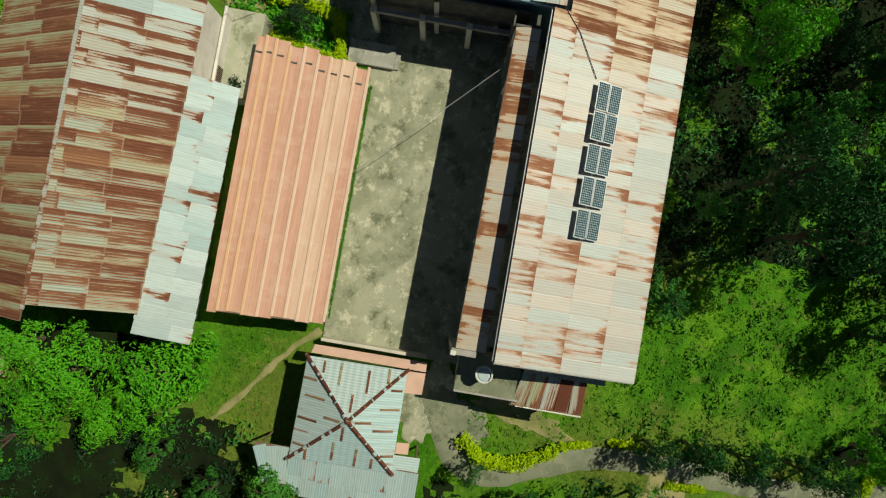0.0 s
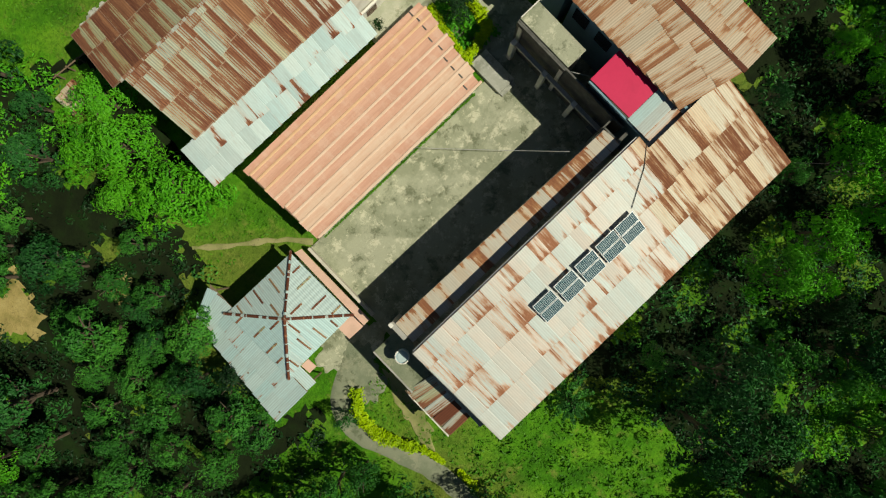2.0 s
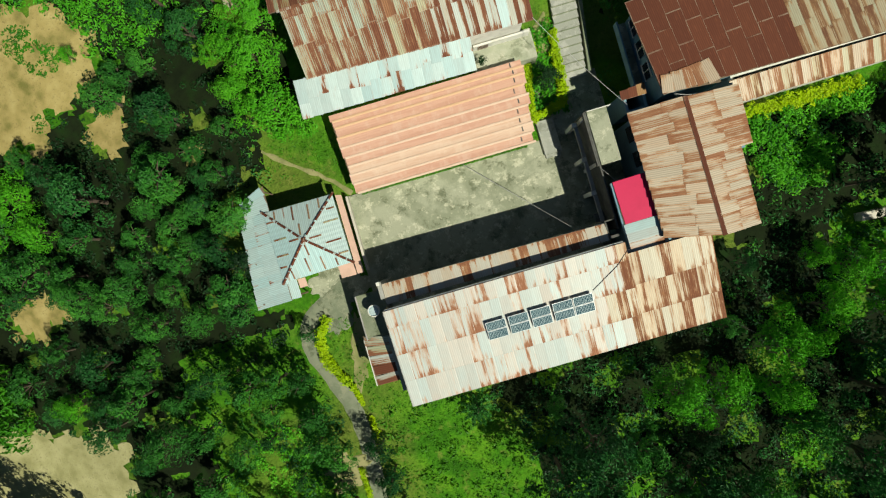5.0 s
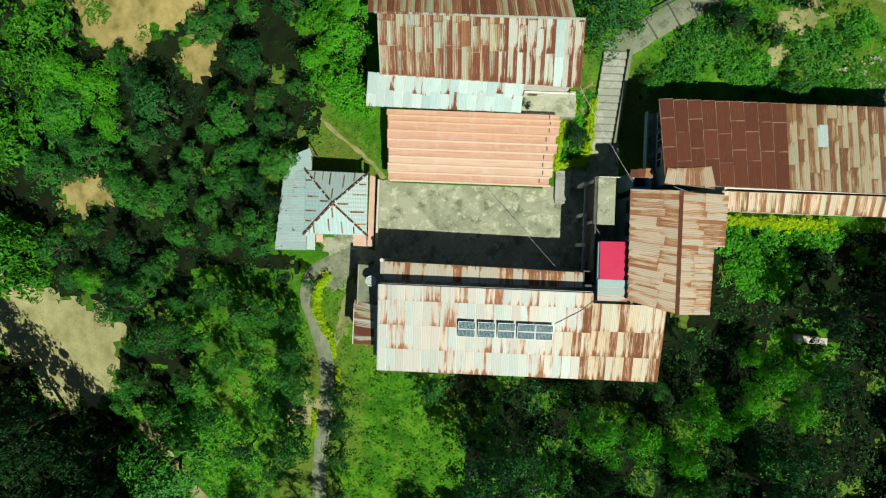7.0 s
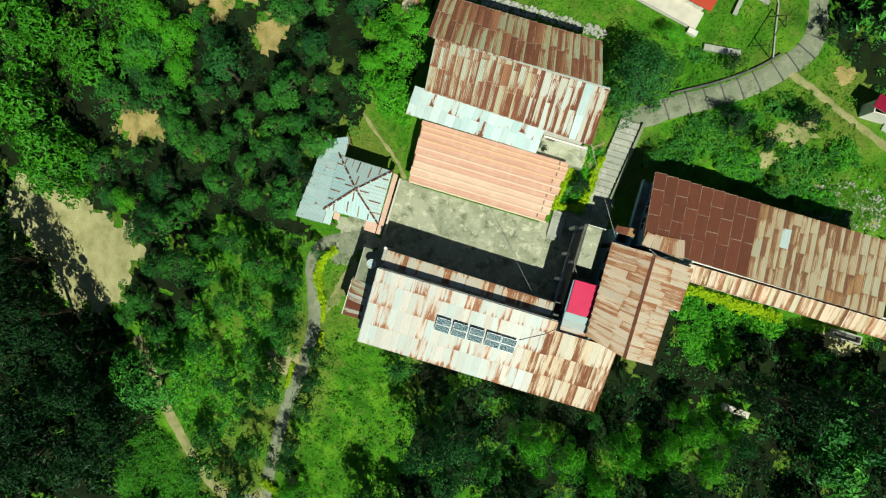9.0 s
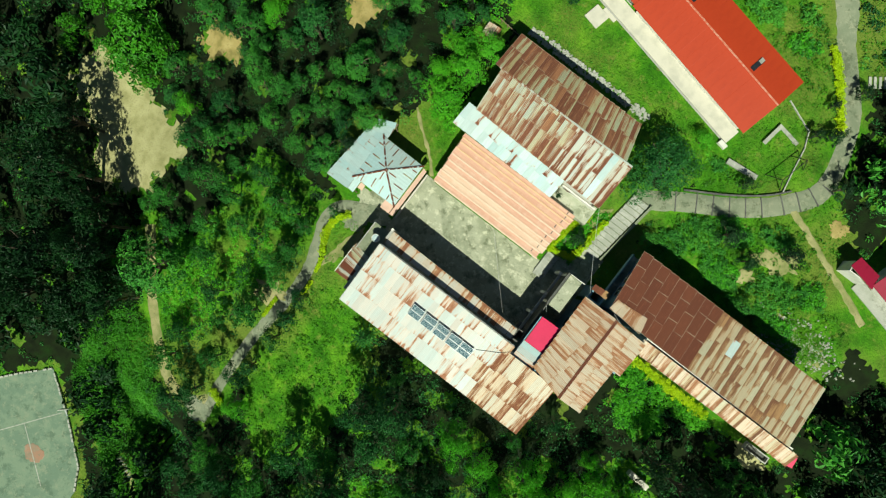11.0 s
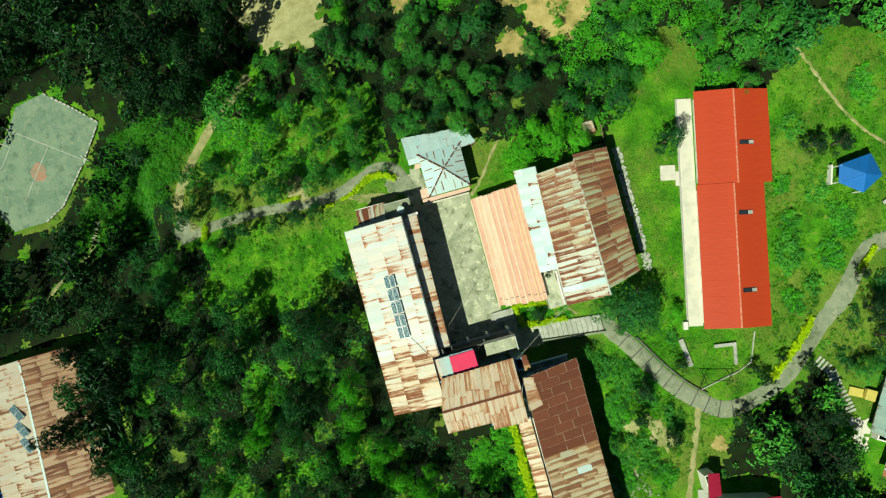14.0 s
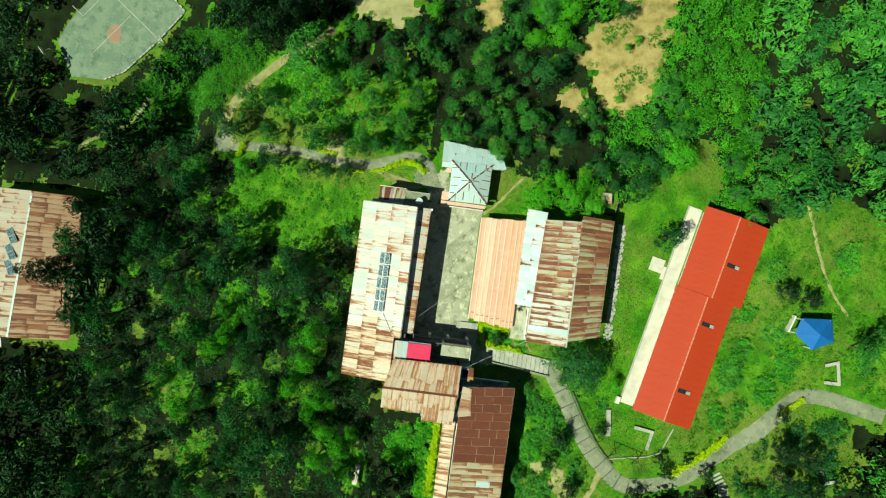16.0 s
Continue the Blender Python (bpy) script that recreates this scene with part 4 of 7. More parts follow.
# edges of the panels from the yard upwards, with a rib on each
EDGES = [0.0, 0.012, 0.128, 0.243, 0.350, 0.461, 0.587, 0.713, 0.838, 0.922, 1.0]
for k in range(1, len(EDGES)):
    y0, y1 = 4.45 + 6.65 * EDGES[k - 1], 4.45 + 6.65 * EDGES[k]
    yr = y1 - 0.02
    xe = 10.35 + 0.75 * EDGES[k] + 0.12 * math.sin(k * 2.4)
    xw = -4.85 - 0.32 * EDGES[k] + 0.08 * math.sin(k * 1.7)
    if k > 1:
        bm = bmesh.new()
        w = y1 - y0
        prof = [(0.0, 0.0), (0.12 * w, 0.015), (0.42 * w, 0.0), (0.74 * w, 0.015), (w, 0.02)]
        vs = [[bm.verts.new((x, y0 + dy, zo(y0 + dy) + 0.03 + dz - (0.02 if x == xe else 0.0))) for dy, dz in prof] for x in (xw, xe - 0.95, xe)]
        for a, b in zip(vs, vs[1:]):
            for q in range(len(prof) - 1):
                bm.faces.new((a[q], b[q], b[q + 1], a[q + 1]))
        bmesh.ops.recalc_face_normals(bm, faces=bm.faces)
        part("roof_panel", bm, M_ORANGE_PALE if k in (3, 4) else M_ORANGE, base, "washed-out pale panel" if k in (3, 4) else "")
        ym = 0.5 * (y0 + y1) + 0.05
        # Dark bar standing for the shadow gap at each panel lap.
        part("lap_clip", box(xe - 0.98, xe - 0.88, ym - 0.20, ym + 0.20, zo(ym) + 0.03, zo(ym) + 0.075, 0.01), M_STAIN_SHADE, base, "short dark bar for the shadow gap at the lap")
    if k < len(EDGES) - 1:
        part("rib", box(xw - 0.03, xe + 0.06, yr - 0.10, yr + 0.10, zo(yr) + 0.01, zo(yr) + 0.10, 0.04), M_ORANGE_RIB if k < 7 else M_ORANGE_RIB_OLD, base, "pale raised rib")
walls(orange, -4.6, 10.2, 4.75, 10.8, -0.5, (2.3, 2.3, 2.95, 2.95), M_WHITE)

# ---- the wide rusty house behind it ----
lr = house("rusty_house", (3, 18, 0.5), "wide two-storey house under heavily rust-streaked tin", "house")
LRZ, LRY = 8.4, 18.25
slope(lr, (-5.80, 18.25, 8.40), (12.11, 18.25, 8.40), (12.13, 12.76, 7.00), (-5.51, 13.39, 7.00), [0, 0.10, 0.5, 1.0], M_LR, 0.80, lambda p: M_ZINC if p.x > 9.8 and random.Random(int(p.x * 13)).random() < 0.4 else (M_LR_PALE if p.x > 4.8 else M_LR))
slope(lr, (-6.67, 18.25, 8.43), (11.24, 18.25, 8.43), (10.23, 23.01, 6.90), (-6.61, 23.15, 6.90), [0, 0.5, 1.0], M_LR_OLD, 0.80)
slope(lr, (-6.58, 13.50, 6.75), (7.24, 13.35, 6.75), (7.11, 10.63, 5.90), (-6.80, 10.73, 5.90), [0, 0.5, 1.0], M_ZINC, 0.80)
part("ridge_cap", prism([(-6.1, LRY - 0.10), (12.1, LRY - 0.10), (12.1, LRY + 0.10), (-6.1, LRY + 0.10)], LRZ + 0.03, LRZ + 0.12), M_LR_PALE, lr, "pale zinc ridge cap")
walls(lr, -5.2, 9.8, 13.3, 22.6, 0.0, (6.95, 6.95, 6.8, 6.8), M_WHITE)
walls(lr, 9.81, 11.6, 13.3, 18.2, 0.0, (6.95, 6.95, 7.8, 7.8), M_WHITE)
walls(lr, -6.2, 6.9, 12.5, 13.29, -0.2, (6.3, 6.3, 6.6, 6.6), M_WHITE, 0.15)
part("gable", prism([(-5.2, 13.4), (-5.0, 13.4), (-5.0, 22.5), (-5.2, 22.5)], 6.7, lambda x, y: 6.95), M_WHITE, lr)
laid("patio", box(7.35, 12.6, 11.15, 13.6, -0.2, 2.3, 0.02), M_PATIO, "small mossy concrete patio beside the roofs", "paving")
pw = thing("patio_wall", (10, 13.2, 2.3), "white lime-washed patio wall with a rusty grille", "wall", kind="structure")
pw["world_parts"] = True
part("wall", box(7.6, 12.3, 13.02, 13.2, 2.3, 3.4, 0.02), M_WHITE, pw)
for k in range(9):
    part("bar", tube([(8.0 + 0.1 * k, 12.98, 2.4), (8.0 + 0.1 * k, 12.98, 3.3)], 0.02, 4), M_RB_RED, pw, "thin rusty bar")

# ---- pavilion ----
pav = house("pavilion", (-9.8, 2, -0.4), "square pavilion with a pale hipped tin roof and rusty hip caps", "pavilion")
AP = Vector((-9.85, 1.95, 3.95))
PC = [Vector(p) for p in ((-12.65, -0.95, 2.75), (-6.7, -0.85, 2.75), (-6.8, 5.0, 2.75), (-12.75, 5.05, 2.75))]
for i in range(4):
    a, b = PC[i], PC[(i + 1) % 4]
    bm = bmesh.new()
    k = 30
    vs = [bm.verts.new(a.lerp(b, t / k) + Vector((0, 0, 0.012 * (t % 2)))) for t in range(k + 1)]
    tops = [bm.verts.new(a.lerp(AP, 2 * t / k if t <= k / 2 else 1).lerp(b.lerp(AP, 2 - 2 * t / k if t > k / 2 else 1), 0 if t <= k / 2 else 1) + Vector((0, 0, 0.012 * (t % 2)))) for t in range(k + 1)]
    for t in range(k):
        quad = [vs[t], vs[t + 1], tops[t + 1], tops[t]]
        if t == 0:
            quad = [vs[0], vs[1], tops[1]]
        elif t == k - 1:
            quad = [vs[t], vs[t + 1], tops[t]]
        bm.faces.new(quad)
    bmesh.ops.recalc_face_normals(bm, faces=bm.faces)
    bmesh.ops.solidify(bm, geom=list(bm.faces), thickness=0.03)
    hip = part("roof", bm, M_PAV, pav)
    cap = part("hip_cap", tube([a + (a - AP).normalized() * 0.15 + Vector((0, 0, 0.05)), a.lerp(AP, 0.5) + Vector((0, 0, 0.06)), AP + Vector((0, 0, 0.06))], 0.105, 6), M_RB_RED, pav, "rusty hip cap")
    for q in (0.12, 0.27, 0.36, 0.58, 0.71, 0.90):
        p0 = a.lerp(AP, q) + Vector((0, 0, 0.065))
        part("patch", tube([p0, p0 + (AP - a).normalized() * (0.16 + 0.1 * math.sin(q * 40 + i))], 0.108, 6), M_ZINC, cap, "pale worn patch")
    nrm = (b - a).cross(AP - a).normalized()
    nrm = nrm if nrm.z > 0 else -nrm
    for q, lo, hi in ((0.18, 0.02, 0.28), (0.38, 0.10, 0.5), (0.50, 0.55, 0.86), (0.62, 0.04, 0.42), (0.82, 0.04, 0.26)):
        q += 0.03 * math.sin(i * 2.3 + q * 20)
        ft = a.lerp(b, q)
        up = (AP - a.lerp(b, 0.5)).normalized()
        ln = (AP - a.lerp(b, 0.5)).length
        s, e = ft + up * lo * ln, ft + up * hi * ln
        w = (b - a).normalized() * 0.065
        bm = bmesh.new()
        f = [bm.verts.new(c + nrm * h) for h in (0.02, 0.045) for c in (s - w, s + w, e + w, e - w)]
        for ix in ((4, 5, 6, 7), (0, 1, 5, 4), (1, 2, 6, 5), (2, 3, 7, 6), (3, 0, 4, 7)):
            bm.faces.new([f[j] for j in ix])
        part("rusty_lap", bm, M_LR_OLD if i % 2 else M_HILL, hip, "rusty lapped seam")
walls(pav, -12.3, -7.1, -0.5, 4.6, -1.6, (2.7,) * 4, M_WHITE)
slope(pav, (-12.4, 5.05, 2.68), (-12.4, -2.5, 2.68), (-15.5, -2.55, 1.95), (-14.9, 5.05, 1.95), [0, 0.5, 1.0], M_PAV, 0.8, None, "pale tin lean-to")
slope(pav, (-12.2, 7.25, 2.6), (-12.2, 5.0, 2.6), (-14.4, 5.0, 2.2), (-14.2, 6.0, 2.2), 1, M_PAV, 0.8, None, "pale tin lean-to")
slope(pav, (-12.55, -0.9, 2.66), (-11.6, -0.9, 2.66), (-11.65, -2.4, 2.3), (-12.55, -2.45, 2.3), 1, M_PAV, 0.8, None, "pale tin lean-to")
for x, y in ((-14.9, -2.2), (-14.6, 1.2), (-14.3, 4.6), (-12.3, 6.8), (-11.8, -2.2)):
    part("post", tube([(x, y, ground_at(x, y) - 0.3), (x, y, 2.2)], 0.07, 6), M_WOOD, pav)
part("tile_edge", deck([(-6.62, 4.85, 2.62), (-6.15, 4.75, 2.40), (-6.10, -1.9, 2.40), (-6.62, -1.9, 2.62)], 0.1), M_TILE, pav, "faded pink tiled roof edge")
part("tile_edge", deck([(-8.0, -0.85, 2.66), (-6.74, -0.85, 2.66), (-6.74, -1.92, 2.36), (-8.0, -1.9, 2.36)], 0.1), M_TILE, pav, "faded pink tiled roof edge")
part("tile_edge", deck([(-11.55, -0.95, 2.6), (-10.9, -0.95, 2.6), (-10.9, -1.7, 2.35), (-11.55, -1.7, 2.35)], 0.1), M_TILE, pav, "faded pink tiled roof edge")
part("yard_wall", box(-6.1, -5.9, -1.8, 4.7, -0.6, 0.9, 0.02), M_CREAM, pav, "low cream wall towards the yard")

# ---- small tin shed and the walled pit beside the long house ----
shed = house("tin_shed", (-6.8, -9.2, 0), "small shed with a rusty striped tin roof", "shed")
STRIPS = [M_LR, M_LR_OLD, M_LR_PALE, M_LR, M_RB_RED, M_LR_PALE]
slope(shed, (-5.62, -7.42, 3.35), (-5.5, -11.1, 3.35), (-7.42, -11.15, 2.9), (-7.6, -6.95, 2.9), 1, M_LR, 0.72, lambda p: STRIPS[min(5, max(0, int((-7.2 - p.y) / 0.68)))], "rusty striped tin strips")
part("eave_board", box(-7.62, -7.54, -11.15, -7.3, 2.74, 2.97, 0.01), M_WHITE, shed, "pale eave board")
walls(shed, -7.35, -5.7, -10.9, -7.5, -2.2, (2.8, 3.15, 3.15, 2.8), M_GREYWALL, 0.12)
annexe = house("concrete_annexe", (-6.5, -5.5, 0), "low annexe with a flat mossy concrete roof beside the house", "annexe")
part("roof_slab", box(-7.3, -5.0, -7.35, -3.62, 2.95, 3.12, 0.03), M_PATH, annexe, "stained mossy concrete roof slab")
part("upstand", box(-7.32, -7.2, -7.35, -3.62, 3.125, 3.26, 0.02), M_GREYWALL, annexe, "grey roof edge")
walls(annexe, -7.2, -5.1, -7.2, -3.75, -1.2, (2.94, 2.94, 2.94, 2.94), M_GREYWALL, 0.12)


# ---- the red-roofed house on the lawn ----
def red_house(name, at, turn, parts_spec, roof_mat, eave, ridge_rise, base, label, strip_wide, category="house"):
    """A gabled house in its own axes: stretches of (u0, u1, v0, v1, ridge v)."""
    h = house(name, (at[0], at[1], base), label, category)
    M = pose(at[0], at[1], 0, 0, 0, turn)
    W = lambda u, v, z: M @ Vector((u, v, z))
    for u0, u1, v0, v1, vr in parts_spec:
        zr = eave + ridge_rise
        for (va, vb) in ((vr, v0), (vr, v1)):
            a, b, c, d = W(u0, va, zr), W(u1, va, zr), W(u1, vb, eave), W(u0, vb, eave)
            r = part("roof", deck((a, b, c, d), 0.08), M_WOOD, h)
            sheets(r, a, b, c, d, 1, roof_mat, 1.05, 0.1, None, random.Random(9), 0.12)
        part("ridge_cap", box(u0, u1, vr - 0.11, vr + 0.11, zr + 0.02, zr + 0.11, 0.03, None, M), M_RIDGE_RED if roof_mat == M_RED else roof_mat, h, "worn pale ridge cap")
        for q in ((u0 + 0.5, u1 - 0.5, v0 + 0.9, v0 + 1.1), (u0 + 0.5, u1 - 0.5, v1 - 0.8, v1 - 0.6), (u0 + 0.5, u0 + 0.7, v0 + 1.1, v1 - 0.8), (u1 - 0.7, u1 - 0.5, v0 + 1.1, v1 - 0.8)):
            part("wall", box(*q, base - 1.0, eave - 0.05, 0, None, M), M_WHITE, h)
    return h, M


RA = math.degrees(math.atan2(30.1 - 36.9, 20.35 + 10.9))
red, RM = red_house("red_roof_house", (-10.9, 36.95), RA, [(0.0, 12.6, 0.25, 10.2, 5.2), (12.6, 32.0, 0.0, 9.05, 4.6)], M_RED, 4.9, 0.95, 2.2,
                    "long gabled house with a bright orange-red roof", 1.6)
part("verandah", box(0.3, 31.9, -1.1, 0.9, 1.2, 2.35, 0.03, None, RM), M_CREAM, red, "pale verandah floor")
part("verandah_edge", box(0.2, 32.0, -1.3, -1.1, 1.2, 2.2, 0.03, None, RM), M_GREYWALL, red)
part("entrance_step", box(9.4, 11.5, -3.9, -1.8, 1.2, 2.3, 0.03, None, RM), M_CREAM, red, "square white entrance slab")
part("entrance_path", box(10.3, 12.3, -1.8, -1.3, 1.2, 2.22, 0.02, None, RM), M_CREAM, red)
part("corner_block", box(31.2, 32.3, -1.9, -1.3, 1.2, 2.6, 0.03, None, RM), M_WHITE, red)
for u, vr, half in ((7.2, 5.2, 5.0), (16.6, 4.6, 4.45), (27.0, 4.6, 4.45)):
    fall = math.degrees(math.atan2(0.95, half))
    m = RM @ pose(u, vr + 0.45, 5.85 - 0.45 * 0.95 / half, -fall, 0, 0)
    sk = part("skylight", box(-0.30, 0.30, 0.0, 2.0, 0.03, 0.16, 0.02, None, m), M_GLASS, red, "dark roof skylight")
    part("flashing", box(-0.24, 0.24, 1.35, 2.06, 0.10, 0.20, 0.02, None, m), M_GREYWALL, sk, "pale worn flashing")

# ---- the magenta-roofed house ----
MA = math.degrees(math.atan2(22.2 - 25.2, 55.0 - 42.6))
mag, MM = red_house("magenta_roof_house", (42.6, 25.1), MA, [(0.0, 16.0, 0.0, 9.3, 4.9)], M_MAGENTA, 4.8, 1.0, 2.0, "gabled house with a deep magenta roof", 1.2)
part("verandah", box(-0.2, 16.0, -0.8, 0.9, 0.8, 2.1, 0.03, None, MM), M_STONE, mag, "pale verandah floor")
hut = house("magenta_hut", (41, 25.7, 2), "small hut with a ribbed magenta roof", "hut")
slope(hut, (39.2, 25.4, 4.9), (42.7, 24.5, 4.9), (42.5, 26.4, 4.6), (39.7, 26.95, 4.6), 1, M_MAGENTA, 0.5, None, "", 0.1, 0.4)
walls(hut, 39.6, 42.2, 25.0, 26.4, 1.2, (4.5,) * 4, M_WHITE, 0.12)

# ---- the far tin-roofed house down the slope ----
far = house("hillside_house", (12, -66, -13), "rusty tin-roofed house below on the slope", "house")
slope(far, (0.0, -67.4, -8.1), (24.0, -68.4, -8.1), (23.5, -59.3, -9.4), (-0.1, -60.1, -9.4), [0, 0.33, 0.66, 1.0], M_BLOCK, 0.8, lambda p: M_HILL)
slope(far, (24.0, -68.4, -8.1), (0.0, -67.4, -8.1), (0.2, -75.5, -9.4), (24.5, -76.0, -9.4), [0, 0.33, 0.66, 1.0], M_HILL_PALE, 0.8)
part("ridge_cap", prism([(0, -67.55), (24, -68.55), (24, -68.25), (0, -67.25)], -8.08, -7.98), M_ZINC, far)
walls(far, 0.6, 23.2, -75.2, -60.4, -14.5, (-9.6,) * 4, M_WHITE)
lean = house("pale_lean_to", (18, -72, -13), "low lean-to with pale tin below the house", "roof")
slope(lean, (24.6, -70.5, -10.0), (24.4, -75.5, -10.0), (26.4, -75.5, -10.5), (26.4, -70.5, -10.5), 1, M_ZINC, 0.8)
walls(lean, 24.2, 26.0, -75.2, -70.8, -14.0, (-10.1, -10.6, -10.6, -10.1), M_GREYWALL, 0.12)

tp = house("tarpaulin", (20.6, -74.6, -13), "bright blue tarpaulin stretched beside the hillside house", "tarpaulin")
part("sheet", deck([(18.9, -76.6, -10.6), (20.0, -76.0, -10.3), (22.4, -76.2, -10.4), (22.0, -78.6, -10.9), (19.4, -78.8, -11.0)], 0.03), M_BLUE, tp)
for x, y in ((19.2, -78.4), (21.8, -78.2), (22.1, -76.5), (19.3, -76.7)):
    part("post", tube([(x, y, ground_at(x, y) - 0.4), (x, y, -10.6)], 0.05), M_WOOD, tp)

tarp = house("red_awning", (46.6, 3.2, 2), "small bright red awning at the house's end", "awning")
slope(tarp, (46.0, 3.9, 5.6), (47.0, 4.1, 5.6), (47.3, 2.9, 5.3), (46.2, 2.6, 5.3), 1, M_PINK, 0.6, None, "", 0.1, 0.3)
for x, y in ((46.2, 2.8), (47.1, 3.0), (46.9, 3.9)):
    part("post", tube([(x, y, ground_at(x, y) - 0.3), (x, y, 5.4)], 0.05), M_WOOD, tarp)

# ---- house at the wood's corner ----
cor = house("corner_house", (41, 52, 3), "old house with a dark rusty roof and a pale lean-to", "house")
slope(cor, (37.5, 60.5, 7.4), (44.8, 55.9, 7.4), (41.9, 50.8, 6.4), (34.8, 55.1, 6.4), 2, M_RB_RED, 0.8)
slope(cor, (34.7, 55.0, 5.8), (41.8, 50.7, 5.8), (39.5, 48.1, 5.1), (33.1, 52.1, 5.1), [0, 0.5, 1.0], M_CORNER, 0.8, None, "pale green-grey tin lean-to")
slope(cor, (42.3, 52.2, 5.9), (46.6, 49.6, 5.9), (45.6, 47.8, 5.5), (41.3, 50.5, 5.5), 1, M_ZINC, 0.8, None, "pale tin lean-to")
CM2 = pose(34.4, 53.3, 0, 0, 0, -31.2)
for q in ((0.3, 8.0, -0.6, -0.4), (0.3, 8.0, 5.4, 5.6), (0.3, 0.5, -0.4, 5.4), (7.8, 8.0, -0.4, 5.4)):
    part("wall", box(*q, 1.8, 5.1, 0, None, CM2), M_WHITE, cor)
laid("corner_patio", field([(37.4, 47.0), (38.4, 49.0), (40.0, 48.0), (42.6, 47.9), (41.6, 45.8)], 0.10, 71, 0.4, 0.2), M_CREAM, "pale worn concrete patio at the corner house", "paving")
for x, y, w, d, a, lab in ((34.6, 48.6, 1.2, 2.0, 62, "flat yellow painted slab beside the garden steps"), (35.4, 50.2, 1.5, 1.5, 58, "yellow crate standing by the corner house")):
    yb = thing("yellow_slab" if "slab" in lab else "crate", (x, y, ground_at(x, y)), lab, "slab" if "slab" in lab else "crate")
    yb["world_parts"] = True
    part("top", box(-d / 2, d / 2, -w / 2, w / 2, 0.10, 0.28 if "slab" in lab else 0.7, 0.04, None, pose(x, y, ground_at(x, y), 0, 0, a)), M_YELLOW, yb)
    part("base", box(-d / 2 + 0.1, d / 2 - 0.1, -w / 2 + 0.1, w / 2 - 0.1, -0.3, 0.10, 0, None, pose(x, y, ground_at(x, y), 0, 0, a)), M_GREYWALL, yb)

# ---- blue-roofed shelter ----
tent = house("garden_shelter", (6, 55.2, ground_at(6, 55.2)), "five-sided garden shelter with a bright blue roof", "shelter")
TC = [(3.75, 53.0), (3.4, 57.5), (6.6, 58.2), (8.2, 55.1), (6.05, 52.25)]
tz, ta = ground_at(6, 55) + 2.3, Vector((5.8, 55.3, ground_at(6, 55) + 3.6))
for i in range(5):
    a, b = TC[i], TC[(i + 1) % 5]
    bm = bmesh.new()
    bm.faces.new([bm.verts.new((*a, tz)), bm.verts.new((*b, tz)), bm.verts.new(ta)])
    bmesh.ops.recalc_face_normals(bm, faces=bm.faces)
    bmesh.ops.solidify(bm, geom=list(bm.faces), thickness=0.04)
    part("roof_panel", bm, M_BLUE, tent)
    part("post", tube([(a[0] * 0.92 + 6 * 0.08, a[1] * 0.92 + 55.2 * 0.08, tz - 2.7), (a[0] * 0.92 + 6 * 0.08, a[1] * 0.92 + 55.2 * 0.08, tz + 0.1)], 0.08), M_WHITE, tent)
for a, b in ((TC[0], TC[4]),):
    p, q = Vector((*a, 0)).lerp(Vector((6, 55.2, 0)), -0.1), Vector((*b, 0)).lerp(Vector((6, 55.2, 0)), -0.1)
    part("wall", prism([(p.x, p.y), (q.x, q.y), (q.x + 0.1, q.y + 0.2), (p.x + 0.1, p.y + 0.2)], tz - 2.6, tz - 1.3), M_WHITE, tent, "low white wall")


# ---- garden benches and slabs ----
def bench(points, label):
    """An L- or U-shaped concrete garden bench on blocks."""
    x, y = points[0]
    e = thing("garden_bench", (x, y, ground_at(x, y)), label, "bench", "concrete garden benches")
    e["world_parts"] = True
    for (x0, y0), (x1, y1) in zip(points, points[1:]):
        d = Vector((x1 - x0, y1 - y0))
        a = math.degrees(math.atan2(d.y, d.x))
        z = ground_at((x0 + x1) / 2, (y0 + y1) / 2)
        m = pose(x0, y0, z, 0, 0, a)
        part("seat", box(-0.22, d.length + 0.22, -0.24, 0.24, 0.36, 0.46, 0.02, None, m), M_STONE, e)
        for u in (0.2, d.length - 0.2):
            part("block", box(u - 0.14, u + 0.14, -0.18, 0.18, -0.3, 0.36, 0.01, None, m), M_GREYWALL, e)


bench([(23.6, 31.9), (24.0, 34.5), (26.6, 34.0)], "L-shaped pale concrete bench on the lawn")
bench([(10.4, 58.9), (9.8, 60.6), (13.0, 61.2), (13.0, 59.2)], "U-shaped pale concrete bench by the shelter")
bench([(24.9, 59.4), (28.0, 60.9), (27.6, 62.2)], "pale concrete bench below the walkway")
slab = thing("bench_slab", (23.5, 27.7, ground_at(23.5, 27.7)), "long narrow pale concrete slab in the grass", "slab")
slab["world_parts"] = True
part("slab", box(-2.0, 2.0, -0.32, 0.32, -0.2, 0.4, 0.02, None, pose(23.4, 27.7, ground_at(23.4, 27.7), 0, 0, 6)), M_STONE, slab)
slab = thing("bench_slab", (36.2, -9.0, ground_at(36.2, -9)), "pale concrete slab lying in the undergrowth", "slab")
slab["world_parts"] = True
part("slab", box(-1.4, 1.4, -0.35, 0.35, -0.3, 1.2, 0.03, None, pose(36.5, -9.2, ground_at(36.2, -9), 0, 0, -4)), M_CREAM, slab)
swing = thing("swing_frame", (27.4, 30.5, ground_at(27.4, 30.5)), "dark metal swing frame standing on the lawn", "swing")
swing["world_parts"] = True
zs = ground_at(27.4, 30.5)
